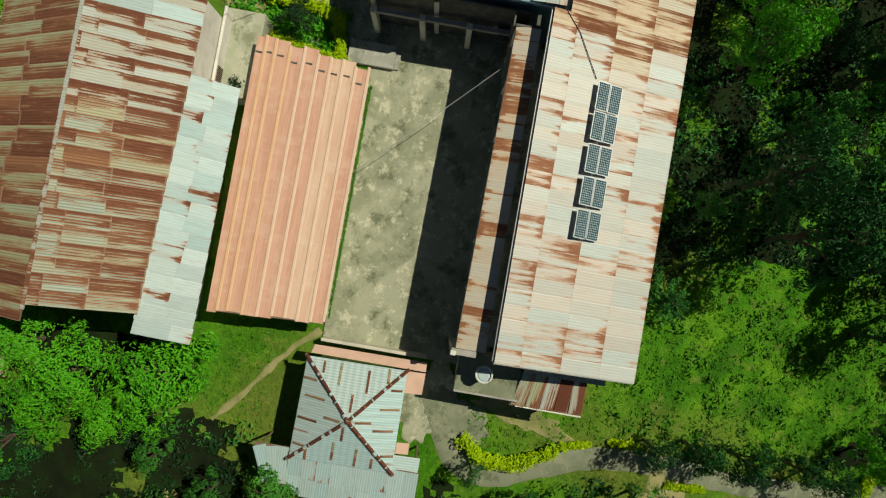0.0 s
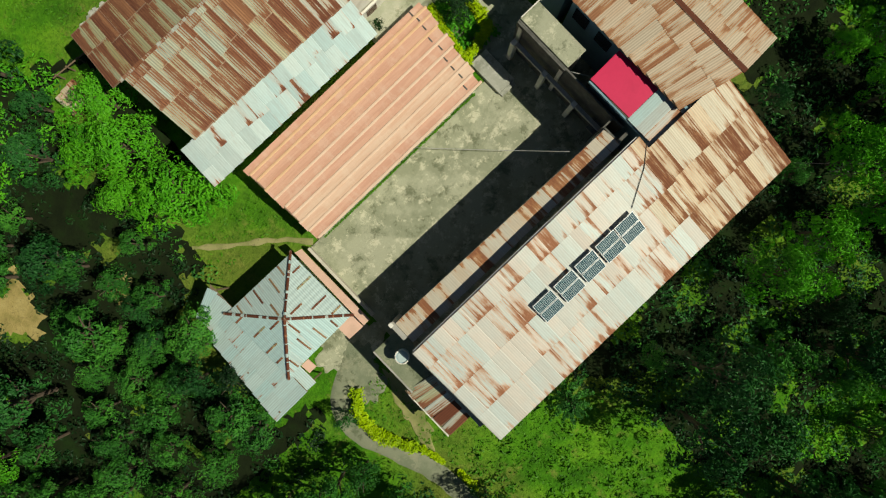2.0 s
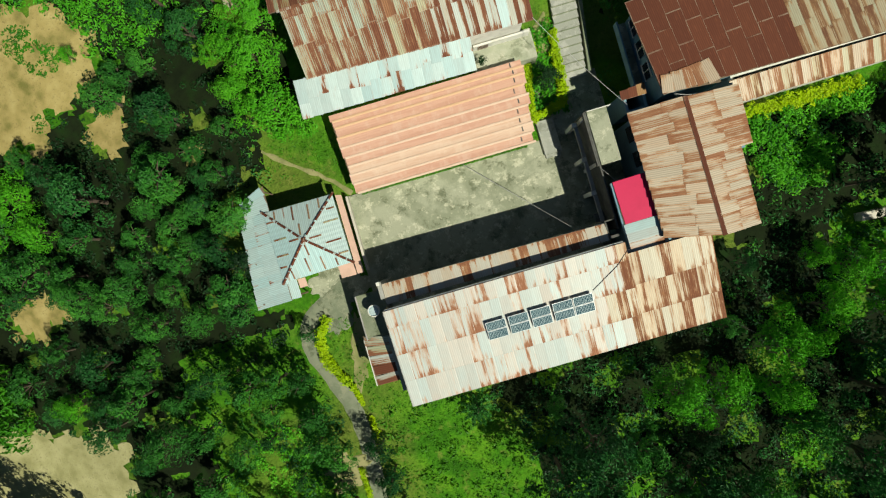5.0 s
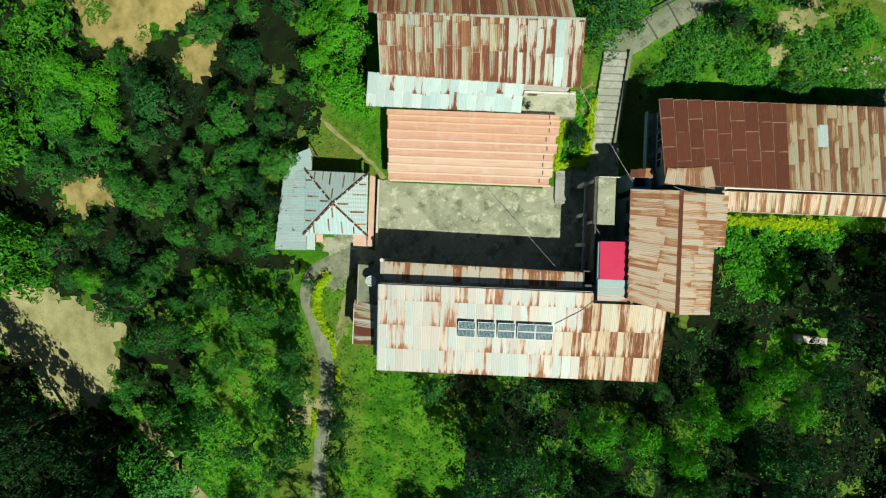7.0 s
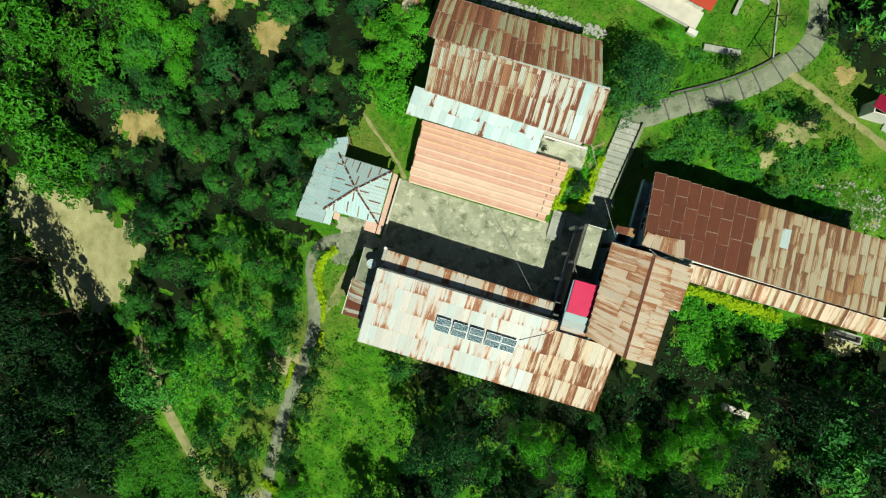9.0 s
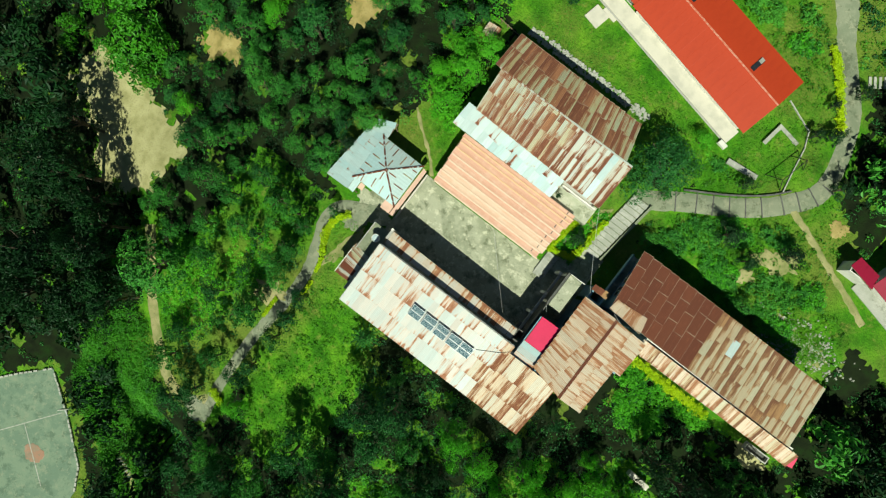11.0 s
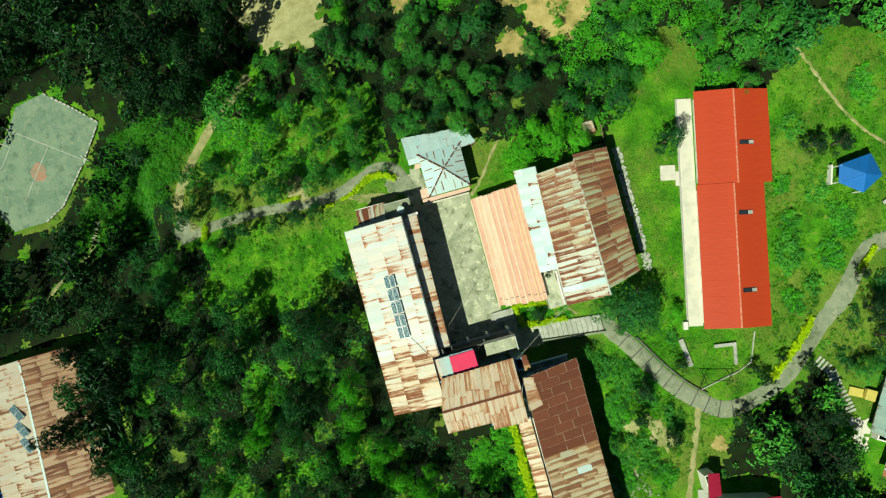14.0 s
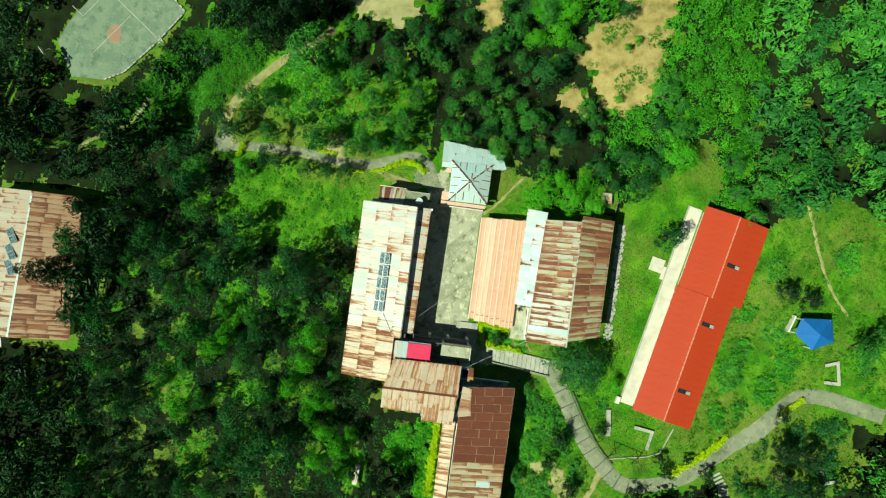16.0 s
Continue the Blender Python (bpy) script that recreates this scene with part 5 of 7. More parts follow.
for p, q in (((26.0, 29.0), (28.6, 28.4)), ((27.0, 32.6), (29.4, 31.9))):
    part("leg", tube([(p[0], p[1], zs - 0.2), ((p[0] + q[0]) / 2, (p[1] + q[1]) / 2, zs + 2.3)], 0.05), M_DARKMETAL, swing)
    part("leg", tube([(q[0], q[1], zs - 0.2), ((p[0] + q[0]) / 2, (p[1] + q[1]) / 2, zs + 2.3)], 0.05), M_DARKMETAL, swing)
part("bar", tube([(27.3, 28.7, zs + 2.3), (28.2, 32.25, zs + 2.3)], 0.05), M_DARKMETAL, swing)

# stairs beside the walkway
st = thing("garden_steps", (32, 46, ground_at(32, 46)), "narrow concrete garden steps going down", "steps", kind="structure")
st["world_parts"] = True
STEPS_E = [Vector(p) for p in ((29.3, 45.2), (31.2, 46.5), (33.1, 46.6), (35.4, 47.0), (37.4, 47.3))]
for p, q in zip(STEPS_E, STEPS_E[1:]):
    for k in range(4):
        c = p.lerp(q, k / 4)
        part("tread", box(-0.17, 0.17, -0.7, 0.7, -0.3, 0.16, 0.01, None, pose(c.x, c.y, ground_at(c.x, c.y), 0, 0, math.degrees(math.atan2(q.y - p.y, q.x - p.x)))), M_STONE, st)
st = thing("garden_steps", (-18, -57.6, ground_at(-18, -57.6)), "rough pale steps on the slope below the court", "steps", kind="structure")
st["world_parts"] = True
for k in range(7):
    x, y = -19.6 + 0.5 * k, -57.0 - 0.25 * k
    part("tread", box(-0.14, 0.14, -0.5, 0.5, -0.3, 0.15, 0.01, None, pose(x, y, ground_at(x, y), 0, 0, -25)), M_STONE, st)

# ---- sports court ----
CP = [(-43.1, -63.0), (-43.6, -60.3), (-40.0, -56.2), (-36.3, -52.4), (-30.2, -56.6), (-23.8, -61.9), (-21.9, -65.4), (-21.9, -68.7), (-21.7, -71.1), (-25.0, -73.0), (-27.8, -74.4), (-32.2, -72.5), (-35.2, -70.4), (-42.5, -65.4)]
laid("sports_court", prism(CP, -22.6, -21.86), M_COURT, "worn green-grey concrete sports court with faded lines", "court")
court_lines = thing("court_markings", (-32, -64, -21.85), "faded pale court lines", "markings", kind="structure")
court_lines["world_parts"] = True
CM = pose(-30.9, -64.6, -21.855, 0, 0, 53)
for q in ((-0.06, 0.06, -5.4, 4.6), (-6.0, -5.88, -2, 2), (-8.6, -6.0, 1.88, 2.0), (-8.6, -6.0, -2, -1.88), (-8.6, 6.0, 4.6, 4.72)):
    part("line", box(*q, 0.0, 0.008, 0, None, CM), M_STONE, court_lines)
laid("court_spot", blob(-30.6, -64.5, 1.7, 1.5, 0.15, 0, 0.12, 31), M_SPOT, "faded reddish centre spot of the court", "markings")
ck = thing("court_kerb", (-27, -58, -22), "broken pale stone kerb along the court", "kerb", kind="structure")
ck["world_parts"] = True
for (x0, y0), (x1, y1) in zip(CP[1:6], CP[2:7]):
    d = Vector((x1 - x0, y1 - y0))
    k = int(d.length / 0.7)
    for i in range(k):
        if (i * 7 + int(x0)) % 6:
            part("kerb_stone", box(0.03, 0.64, -0.14, 0.14, -0.5, 0.22 + 0.05 * (i % 3), 0.02, None, pose(x0 + d.x * i / k, y0 + d.y * i / k, -21.9, 0, 0, math.degrees(math.atan2(d.y, d.x)))), M_STONE, ck)
for x, y, a in ((-29.2, -55.4, -50), (-25.6, -74.2, 130)):
    hoop = thing("basketball_stand", (x, y, -21.9), "slim metal basketball stand at the court's edge", "stand", "basketball stands")
    hoop["world_parts"] = True
    dx, dy = math.cos(radians(a)), math.sin(radians(a))
    part("pole", tube([(x, y, -22), (x, y, -19.2), (x - dx * 1.0, y - dy * 1.0, -18.7)], 0.08), M_STEEL, hoop)
    part("backboard", box(-0.04, 0.04, -0.8, 0.8, -0.5, 0.5, 0.01, None, pose(x - dx * 1.1, y - dy * 1.1, -18.6, 0, 0, a)), M_WHITE, hoop)


# ---- solar panels ----
def solar(x, y, w, d, z, tilt, turn, zfoot, group):
    """A pair of framed panels on a low rack; x, y the middle."""
    e = thing("solar_panel", pose(x, y, z, tilt, 0, turn), "pair of dark blue solar panels on a low rack", "solar panel", group)
    for s in (-1, 1):
        y0, y1 = (-d / 2, -0.02) if s < 0 else (0.02, d / 2)
        f = part("frame", box(-w / 2, w / 2, y0, y1, -0.035, 0.0, 0.004), M_ALU, e)
        part("backsheet", box(-w / 2 + 0.03, w / 2 - 0.03, y0 + 0.03, y1 - 0.03, 0.0, 0.004), M_BACK, f)
        bm = bmesh.new()
        nx, ny = 12, 6
        cw, cd = (w - 0.08) / nx, (y1 - y0 - 0.08) / ny
        for i in range(nx):
            for j in range(ny):
                a, b = -w / 2 + 0.04 + i * cw + 0.007, y0 + 0.04 + j * cd + 0.006
                a1, b1 = a + cw - 0.014, b + cd - 0.012
                c = 0.022
                bm.faces.new([bm.verts.new(p) for p in ((a + c, b, 0.008), (a1 - c, b, 0.008), (a1, b + c, 0.008), (a1, b1 - c, 0.008), (a1 - c, b1, 0.008), (a + c, b1, 0.008), (a, b1 - c, 0.008), (a, b + c, 0.008))])
        part("cell_layer", bm, M_CELL, f, "dark blue cells")
    for sx in (-0.35, 0.35):
        for yy in (-d * 0.42, d * 0.42):
            part("leg", box(sx * w - 0.02, sx * w + 0.02, yy - 0.02, yy + 0.02, -zfoot(yy), -0.035), M_ALU, e)
    return e


for x0 in (2.26, 4.02, 5.76, 7.50, 9.10):
    yc = -8.9
    solar(x0 + 0.77, yc, 1.53, 1.50, main_z(yc) + 0.42, 20.0, 0.0, lambda yy: 0.38 + 0.17 * yy, "solar panels on the long roof")
for x, y in ((7.6, -69.8), (10.2, -69.7), (12.7, -69.5)):
    solar(x, y, 1.15, 2.7, -8.05, -14.0 * -1, -55.0, lambda yy: 0.3, "solar panels on the hillside roof")


# ---- cables, tank, poles ----
def cable(points, r, material, label, sag=0.0):
    pts = []
    for a, b in zip(points, points[1:]):
        a, b = Vector(a), Vector(b)
        for k in range(9):
            t = k / 8
            pts.append(a.lerp(b, t) - Vector((0, 0, sag * 4 * t * (1 - t))))
    ob = part("cable", tube(pts, r, 5), material, None)
    return tagged(ob, label, "cable")


cable([(4.2, 4.3, 2.5), (10.75, -3.0, 5.5)], 0.018, M_CABLE_PALE, "thin pale cable slung across the yard", 0.15)
cable([(12.05, 12.85, 7.2), (17.0, 4.6, 7.2)], 0.02, M_CABLE_PALE, "pale cable slung between two roofs", 0.4)
cable([(10.8, -8.1, main_z(-8.1) + 0.16), (13.0, -6.8, main_z(-6.8) + 0.15), (14.2, -5.7, main_z(-5.7) + 0.12)], 0.022, M_CABLE, "black cable lying over the tin roof", 0.0)
cable([(20.4, 4.3, 7.7), (21.6, 3.9, 7.7)], 0.02, M_CABLE_PALE, "short pale cable between roofs", 0.1)
cable([(17.0, -3.0, 4.9), (14.3, 0.6, 5.4)], 0.015, M_CABLE_PALE, "thin pale cable above the gallery", 0.2)
cable([(20.4, -13.2, 5.3), (27.0, -19.0, 2.5)], 0.015, M_CABLE, "thin dark cable running to the wood", 0.4)
dish = thing("water_tank", (-5.95, -5.1, 3.12), "pale blue round water basin on the flat annexe roof", "tank")
part("basin", tube([(0, 0, 0.45), (0, 0, 0.5), (0, 0, 1.12)], [0.36, 0.45, 0.46], 20), M_DISH, dish)
part("lid", tube([(0, 0, 1.12), (0, 0, 1.16)], [0.36, 0.30], 18), M_BACK, dish, "greyish blue sunken lid")
part("rim", tube([(0.45 * math.cos(q * 0.3142), 0.45 * math.sin(q * 0.3142), 1.2) for q in range(21)], 0.05, 6), M_WHITE, dish, "white rolled rim")
for a in range(4):
    part("leg", tube([(0.26 * math.cos(a * 1.571 + 0.78), 0.26 * math.sin(a * 1.571 + 0.78), 0.0), (0.26 * math.cos(a * 1.571 + 0.78), 0.26 * math.sin(a * 1.571 + 0.78), 0.47)], 0.03, 5), M_DARKMETAL, dish)
hutw = house("wood_shelter", (-10.5, 22.5, 0), "tiny open shelter with a weathered tin roof", "shelter")
slope(hutw, (-9.3, 23.6, 2.9), (-11.0, 23.4, 2.9), (-11.0, 21.9, 2.6), (-9.3, 22.1, 2.6), 1, M_MAIN_OLD, 0.6)
for x, y in ((-9.5, 23.3), (-10.8, 23.2), (-10.8, 22.1), (-9.5, 22.3)):
    part("post", tube([(x, y, ground_at(x, y) - 0.3), (x, y, 2.7)], 0.06), M_WOOD, hutw)
rail = thing("fence_rail", (-8.2, 24.3, ground_at(-8.2, 24.3)), "dark timber fence rail behind the house", "fence")
rail["world_parts"] = True
for k in range(4):
    x, y = -7.2 - 0.9 * k, 24.2 + 0.1 * k
    part("post", tube([(x, y, ground_at(x, y) - 0.2), (x, y, ground_at(x, y) + 1.1)], 0.06), M_WOOD, rail)
part("bar", tube([(-7.0, 24.2, ground_at(-7, 24.2) + 1.0), (-10.2, 24.5, ground_at(-10, 24.5) + 1.0)], 0.05), M_WOOD, rail)

# rubble drain behind the rusty house and the stony bank
rng = np.random.RandomState(5)


def rubble(name, pts, size, material, label):
    vs, fs = [], []
    for x, y in pts:
        s = size * rng.uniform(0.5, 1.4)
        z = ground_at(x, y)
        a = rng.uniform(0, 3.1)
        c = np.array([(-1, -1, -0.4), (1, -1, -0.4), (1, 1, -0.4), (-1, 1, -0.4), (-0.7, -0.6, 0.6), (0.6, -0.7, 0.7), (0.7, 0.7, 0.55), (-0.6, 0.6, 0.65)]) * s * rng.uniform(0.6, 1.2, (8, 3))
        r = np.array([[math.cos(a), -math.sin(a), 0], [math.sin(a), math.cos(a), 0], [0, 0, 1]])
        k = len(vs)
        vs += list(c @ r.T + np.array([x, y, z + 0.05]))
        fs += [(k + i, k + j, k + l, k + m) for i, j, l, m in ((4, 5, 6, 7), (0, 1, 5, 4), (1, 2, 6, 5), (2, 3, 7, 6), (3, 0, 4, 7))]
    tagged(part(name, quads_mesh(name, vs, fs), material, None), label, "stones", kind="stuff")


rubble("rubble", [(rng.uniform(-6.5, 11), 25.75 + rng.uniform(-0.4, 0.7)) for _ in range(420)], 0.17, M_STONE, "pale rubble drain along the back of the house")
rubble("rubble", [(41.5 + rng.normal() * 2.6, 15.6 + rng.normal() * 1.1) for _ in range(700)], 0.12, M_STONE, "pale stones on the bank behind the house")

# low garden kerb between the walkway and the lawn
gk = thing("garden_kerb", (28.9, 28.0, ground_at(28.9, 28.0)), "narrow mossy garden kerb across the lawn", "kerb", kind="structure")
gk["world_parts"] = True
GK = [(28.9, 28.2), (28.3, 31.2), (27.8, 34.2), (27.0, 36.2), (23.1, 37.8)]
for (x0, y0), (x1, y1) in zip(GK, GK[1:]):
    d = Vector((x1 - x0, y1 - y0))
    z = ground_at((x0 + x1) / 2, (y0 + y1) / 2)
    part("kerb_stone", box(0, d.length, -0.07, 0.07, -0.4, 0.22, 0.01, None, pose(x0, y0, z, 0, 0, math.degrees(math.atan2(d.y, d.x)))), M_STONE, gk)

# low water trough at the far end of the red-rusted house
tr = thing("water_trough", (45.4, 2.1, ground_at(45.4, 2.1)), "low dark concrete trough by the house wall", "trough")
tr["world_parts"] = True
zt = ground_at(45.4, 2.1)
for b in ((43.8, 47.0, 1.55, 1.7), (43.8, 47.0, 2.35, 2.5), (43.8, 43.95, 1.7, 2.35), (46.85, 47.0, 1.7, 2.35)):
    part("wall", box(*b, zt - 0.3, zt + 0.75, 0.01), M_STONE, tr)
part("floor", box(43.95, 46.85, 1.7, 2.35, zt - 0.3, zt + 0.2), M_STAIN_SHADE, tr)
laid("dirt_patch", blob(45.4, 1.0, 2.6, 1.0, 0.08, 0.0, 0.25, 51), M_SAND, "pale trodden earth beside the trough", "earth")


# ---- plants ----
def rect_hit(x, y, m):
    for x0, x1, y0, y1 in ((-4.9, 21.8, -14.2, -5), (-6, 17.6, -5.5, 9.6), (14, 26.6, -8, 6), (19, 47, 2.3, 12.4), (-5.4, 11.4, 4.2, 11.4), (-7.2, 13, 10.8, 24.2),
                           (-16.6, -5.8, -3, 7.5), (-8.2, -5, -11.6, -3.2), (14.2, 18, 9, 18), (-1, 26.6, -77, -59), (33, 47, 46, 61), (39, 43, 24, 27.2), (42.6, 48.2, 0.2, 3.2), (-11.2, -9.1, 21.7, 23.8)):
        if x0 - m < x < x1 + m and y0 - m < y < y1 + m:
            return True
    for mat, (u0, u1, v0, v1) in ((RM, (-0.3, 32.4, -2.2, 9.4)), (MM, (-1.5, 16.5, -4.4, 9.6))):
        q = mat.inverted() @ Vector((x, y, 0))
        if u0 - m < q.x < u1 + m and v0 - m < q.y < v1 + m:
            return True
    return False


LINES = [(PATH_W, 1.6), (PATH_N, 1.5), (TRAIL_W, 1.7), (TRAIL_P, 0.4), (TRAIL_E, 0.5), (TRAIL_C, 0.6), (TRAIL_M, 0.3)]


def near_line(x, y, m):
    p = Vector((x, y))
    for pts, w in LINES:
        for a, b in zip(pts, pts[1:]):
            a, b = Vector(a), Vector(b)
            d = b - a
            t = max(0.0, min(1.0, (p - a).dot(d) / d.length_squared))
            if (a + d * t - p).length < w + m:
                return True
    return False


LAWNS = [
    [(-20.8, 33.1), (-21.4, 37.1), (-18.0, 39.6), (-13.6, 40.5), (-11.4, 37.9), (-10.4, 32.3), (-16.0, 32.1)],
    [(-9.6, -13.0), (-6.0, -12.0), (-4.9, -13.6), (1.2, -15.6), (3.1, -19.9), (3.5, -27.0), (1.7, -36.5), (-3.5, -37.5), (-9.4, -31.0), (-9.6, -22.0)],
    [(-11.8, -8.0), (-11.6, -6.2), (-10.4, -5.2), (-8.2, -5.0), (-8.2, -12.5), (-9.9, -12.5)],
    [(-12.2, 7.4), (-5.4, 4.8), (-5.2, 11.0), (-7.6, 12.0), (-12.6, 11.0)],
    [(-6.4, 24.3), (-12.0, 27.0), (-15.0, 30.6), (-14.5, 35.0), (-11.5, 37.0), (19.8, 30.2), (22.8, 40.1), (30.8, 36.5), (28.5, 27.5), (21.0, 22.5), (14.4, 22.8), (11.0, 24.4)],
    [(-8.0, 46.8), (-15.5, 56.0), (-12.0, 70.0), (15.4, 72.0), (14.0, 58.0), (19.7, 50.0), (24.5, 43.5), (22.6, 40.2), (3.0, 44.6)],
    [(19.2, 12.6), (18.4, 18.0), (24.0, 21.5), (31.0, 27.6), (35.0, 27.4), (40.0, 24.9), (46.5, 21.0), (46.0, 13.0)],
    [(12.6, 10.5), (14.5, 10.5), (14.5, 23.0), (12.2, 24.0)],
    [(30.5, 27.8), (36.0, 26.6), (41.0, 25.6), (39.6, 28.6), (33.4, 31.4)],
    [(22.6, 40.0), (30.9, 36.4), (31.8, 39.0), (27.2, 44.6), (24.2, 43.9)],
    [(30.5, 45.0), (22.5, 51.0), (17.5, 55.5), (18.5, 64.0), (27.0, 66.0), (33.0, 56.0), (34.0, 48.0)],
]
BARE = [(36, -9, 2, 1)]
GLADES = [(13.4, -31.6, 3.4, 2.4), (27.1, -40.1, 4.0, 3.0), (37.3, -35.3, 3.6, 2.2), (-22.5, -27.0, 5.0, 6.0), (-18.1, -17.0, 3.5, 4.0), (-25.5, -22.8, 2.5, 3.0), (36.0, -10.0, 3.0, 2.0), (26.2, -27.4, 2.0, 2.5)]


COURT_ROUND = [(-31.8 + (px + 31.8) * 1.06, -64.6 + (py + 64.6) * 1.06) for px, py in CP]
COURT_WIDE = [(-31.8 + (px + 31.8) * 1.45, -64.6 + (py + 64.6) * 1.45) for px, py in CP]


def bare(x, y):
    if inside(x, y, COURT_ROUND) or inside(x, y, CLEARING) or inside(x, y, DIRT_A) or inside(x, y, DIRT_B) or inside(x, y, DIRT_C):
        return True
    return any(((x - a) / c) ** 2 + ((y - b) / d) ** 2 < 1 for a, b, c, d in BARE)


def on_lawn(x, y):
    return any(inside(x, y, p) for p in LAWNS)


def kind_set(specs, material, seed):
    out = []
    for i, (r, h, clumps, per, size) in enumerate(specs):
        out.append((trunk_mesh(0.07 * r + 0.06, h, r, seed + i), crown_mesh("crown", r, h, clumps, int(0.80 * per), 1.09 * size, material, seed * 10 + i), r, h))
    return out


WOOD = kind_set([(2.1, 5.0, 34, 74, 0.128), (2.5, 6.2, 40, 78, 0.135), (1.8, 4.2, 28, 74, 0.12), (2.8, 7.0, 46, 82, 0.14)], L_WOOD, 3)
DARK = kind_set([(2.0, 5.2, 36, 74, 0.122), (2.6, 6.6, 44, 78, 0.135)], L_DARK, 7)
FRESH = kind_set([(2.0, 4.2, 44, 100, 0.102), (2.6, 5.2, 56, 100, 0.112)], L_FRESH, 11)
BIG = kind_set([(3.6, 7.5, 90, 90, 0.145)], L_DARK, 15)

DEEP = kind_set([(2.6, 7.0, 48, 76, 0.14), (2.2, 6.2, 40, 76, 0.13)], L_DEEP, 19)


def grow(kinds, spots, tall, label, group, seed=0, wide=0.78):
    """Trees at (x, y, crown radius), tall times their radius high."""
    for i, (x, y, r) in enumerate(spots):
        tr, cr, r0, h0 = kinds[(i + seed) % len(kinds)]
        h = (tall * r + 0.8) * (0.92 + 0.16 * ((i * 37) % 10) / 10)
        name = "shrub" if r < 1.25 else "tree"
        e = thing(name, pose(x, y, ground_at(x, y), 0, 0, (i * 77.7 + seed * 31) % 360) @ Matrix.Diagonal((wide * r / r0, wide * r / r0, h / h0, 1)), label, name, group)
        part("trunk", tr, M_BARK, e)
        part("crown", cr, None, e)


# plan places and crown radii of the trees, grove by grove
ORCHARD_A = [(-14.1, -30.0, 2.5), (-13.5, -21.8, 2.9), (-14.4, -19.7, 1.9), (-19.5, -34.2, 3.1), (-14.4, -15.0, 2.4), (-13.8, -12.6, 2.1), (-12.8, -16.5, 1.9), (-26.0, -22.9, 2.0), (-22.7, -19.9, 2.3), (-24.8, -16.6, 2.6), (-21.2, -14.3, 2.1), (-28.5, -20.0, 2.3), (-32.0, -17.3, 2.3), (-33.6, -19.9, 1.8), (-27.3, -11.6, 2.8), (-24.3, -11.7, 2.3), (-25.9, -8.4, 1.9), (-18.3, -8.6, 2.4), (-20.2, -7.2, 1.7), (-16.0, -8.7, 2.1), (-17.7, -11.2, 1.7), (-29.6, -7.1, 2.5), (-7.6, -40.4, 2.7), (-16.3, -25.4, 1.6)]
ORCHARD_B = [(-29.1, -5.2, 1.9), (-25.7, -1.3, 1.9), (-27.7, -3.7, 1.2), (-27.0, 2.4, 2.1), (-25.5, 4.4, 1.6), (-22.8, 1.2, 1.6), (-21.4, 3.5, 1.9), (-21.1, -1.8, 1.7), (-24.4, 6.6, 1.5), (-20.6, 6.1, 1.7), (-17.5, 0.0, 2.2), (-22.3, 8.6, 1.5), (-20.1, 10.3, 2.5), (-23.1, 18.2, 2.0), (-21.5, 19.8, 1.5), (-19.0, 20.1, 1.4), (-29.5, 7.8, 1.9), (-31.2, 2.8, 2.3), (-32.0, 5.0, 1.9), (-29.4, 1.4, 1.8), (-35.1, 6.2, 2.6), (-33.0, 15.9, 1.4), (-36.5, -1.2, 1.6), (-39.3, 19.0, 1.2)]
ORCHARD_DARK_A = [(-14.8, -37.3, 3.1), (-13.8, -35.1, 2.3), (-10.3, -29.8, 2.1), (-9.6, -27.7, 1.8), (-9.1, -22.6, 2.1), (-8.9, -19.4, 1.9), (-9.2, -16.7, 1.7), (-9.2, -43.8, 2.6), (-5.5, -41.9, 2.7), (-6.3, -45.3, 2.6), (-20.0, -30.7, 2.2), (-18.6, -22.8, 2.1), (-17.5, -18.3, 1.1), (-31.1, -13.1, 1.8), (-22.2, -7.4, 2.1), (-18.9, -14.0, 1.2), (-32.6, -7.0, 2.1), (-33.2, -9.3, 2.3), (-12.4, -5.7, 1.1), (-31.8, -3.4, 2.5), (-17.6, 3.4, 2.0), (-17.8, 7.4, 1.4), (-17.2, 9.6, 1.4), (-18.5, 15.4, 2.5)]
ORCHARD_DARK_B = [(-27.6, 10.7, 3.0), (-29.7, 13.1, 2.1), (-34.1, 3.5, 1.2), (-40.4, 23.0, 1.9), (-14.1, 20.6, 2.0), (-16.2, 24.2, 2.3), (-12.3, 26.7, 2.3), (-15.9, 27.9, 1.8), (-11.9, 23.1, 1.5), (-38.0, 4.4, 1.4), (-5.5, 32.3, 2.3)]
FRESH_TREES = [(-33.5, 9.6, 2.3), (-34.7, 12.9, 2.4), (-38.6, 14.3, 2.4), (-38.2, 10.0, 2.3), (-34.2, 23.8, 0.8), (-35.8, 25.4, 0.8), (-25.8, 23.1, 0.9), (-37.1, -6.6, 1.8), (-8.0, -33.3, 2.0), (-9.3, 12.7, 3.1), (-9.5, 16.9, 2.9), (-8.3, 11.6, 1.4), (-11.7, 14.7, 2.2)]
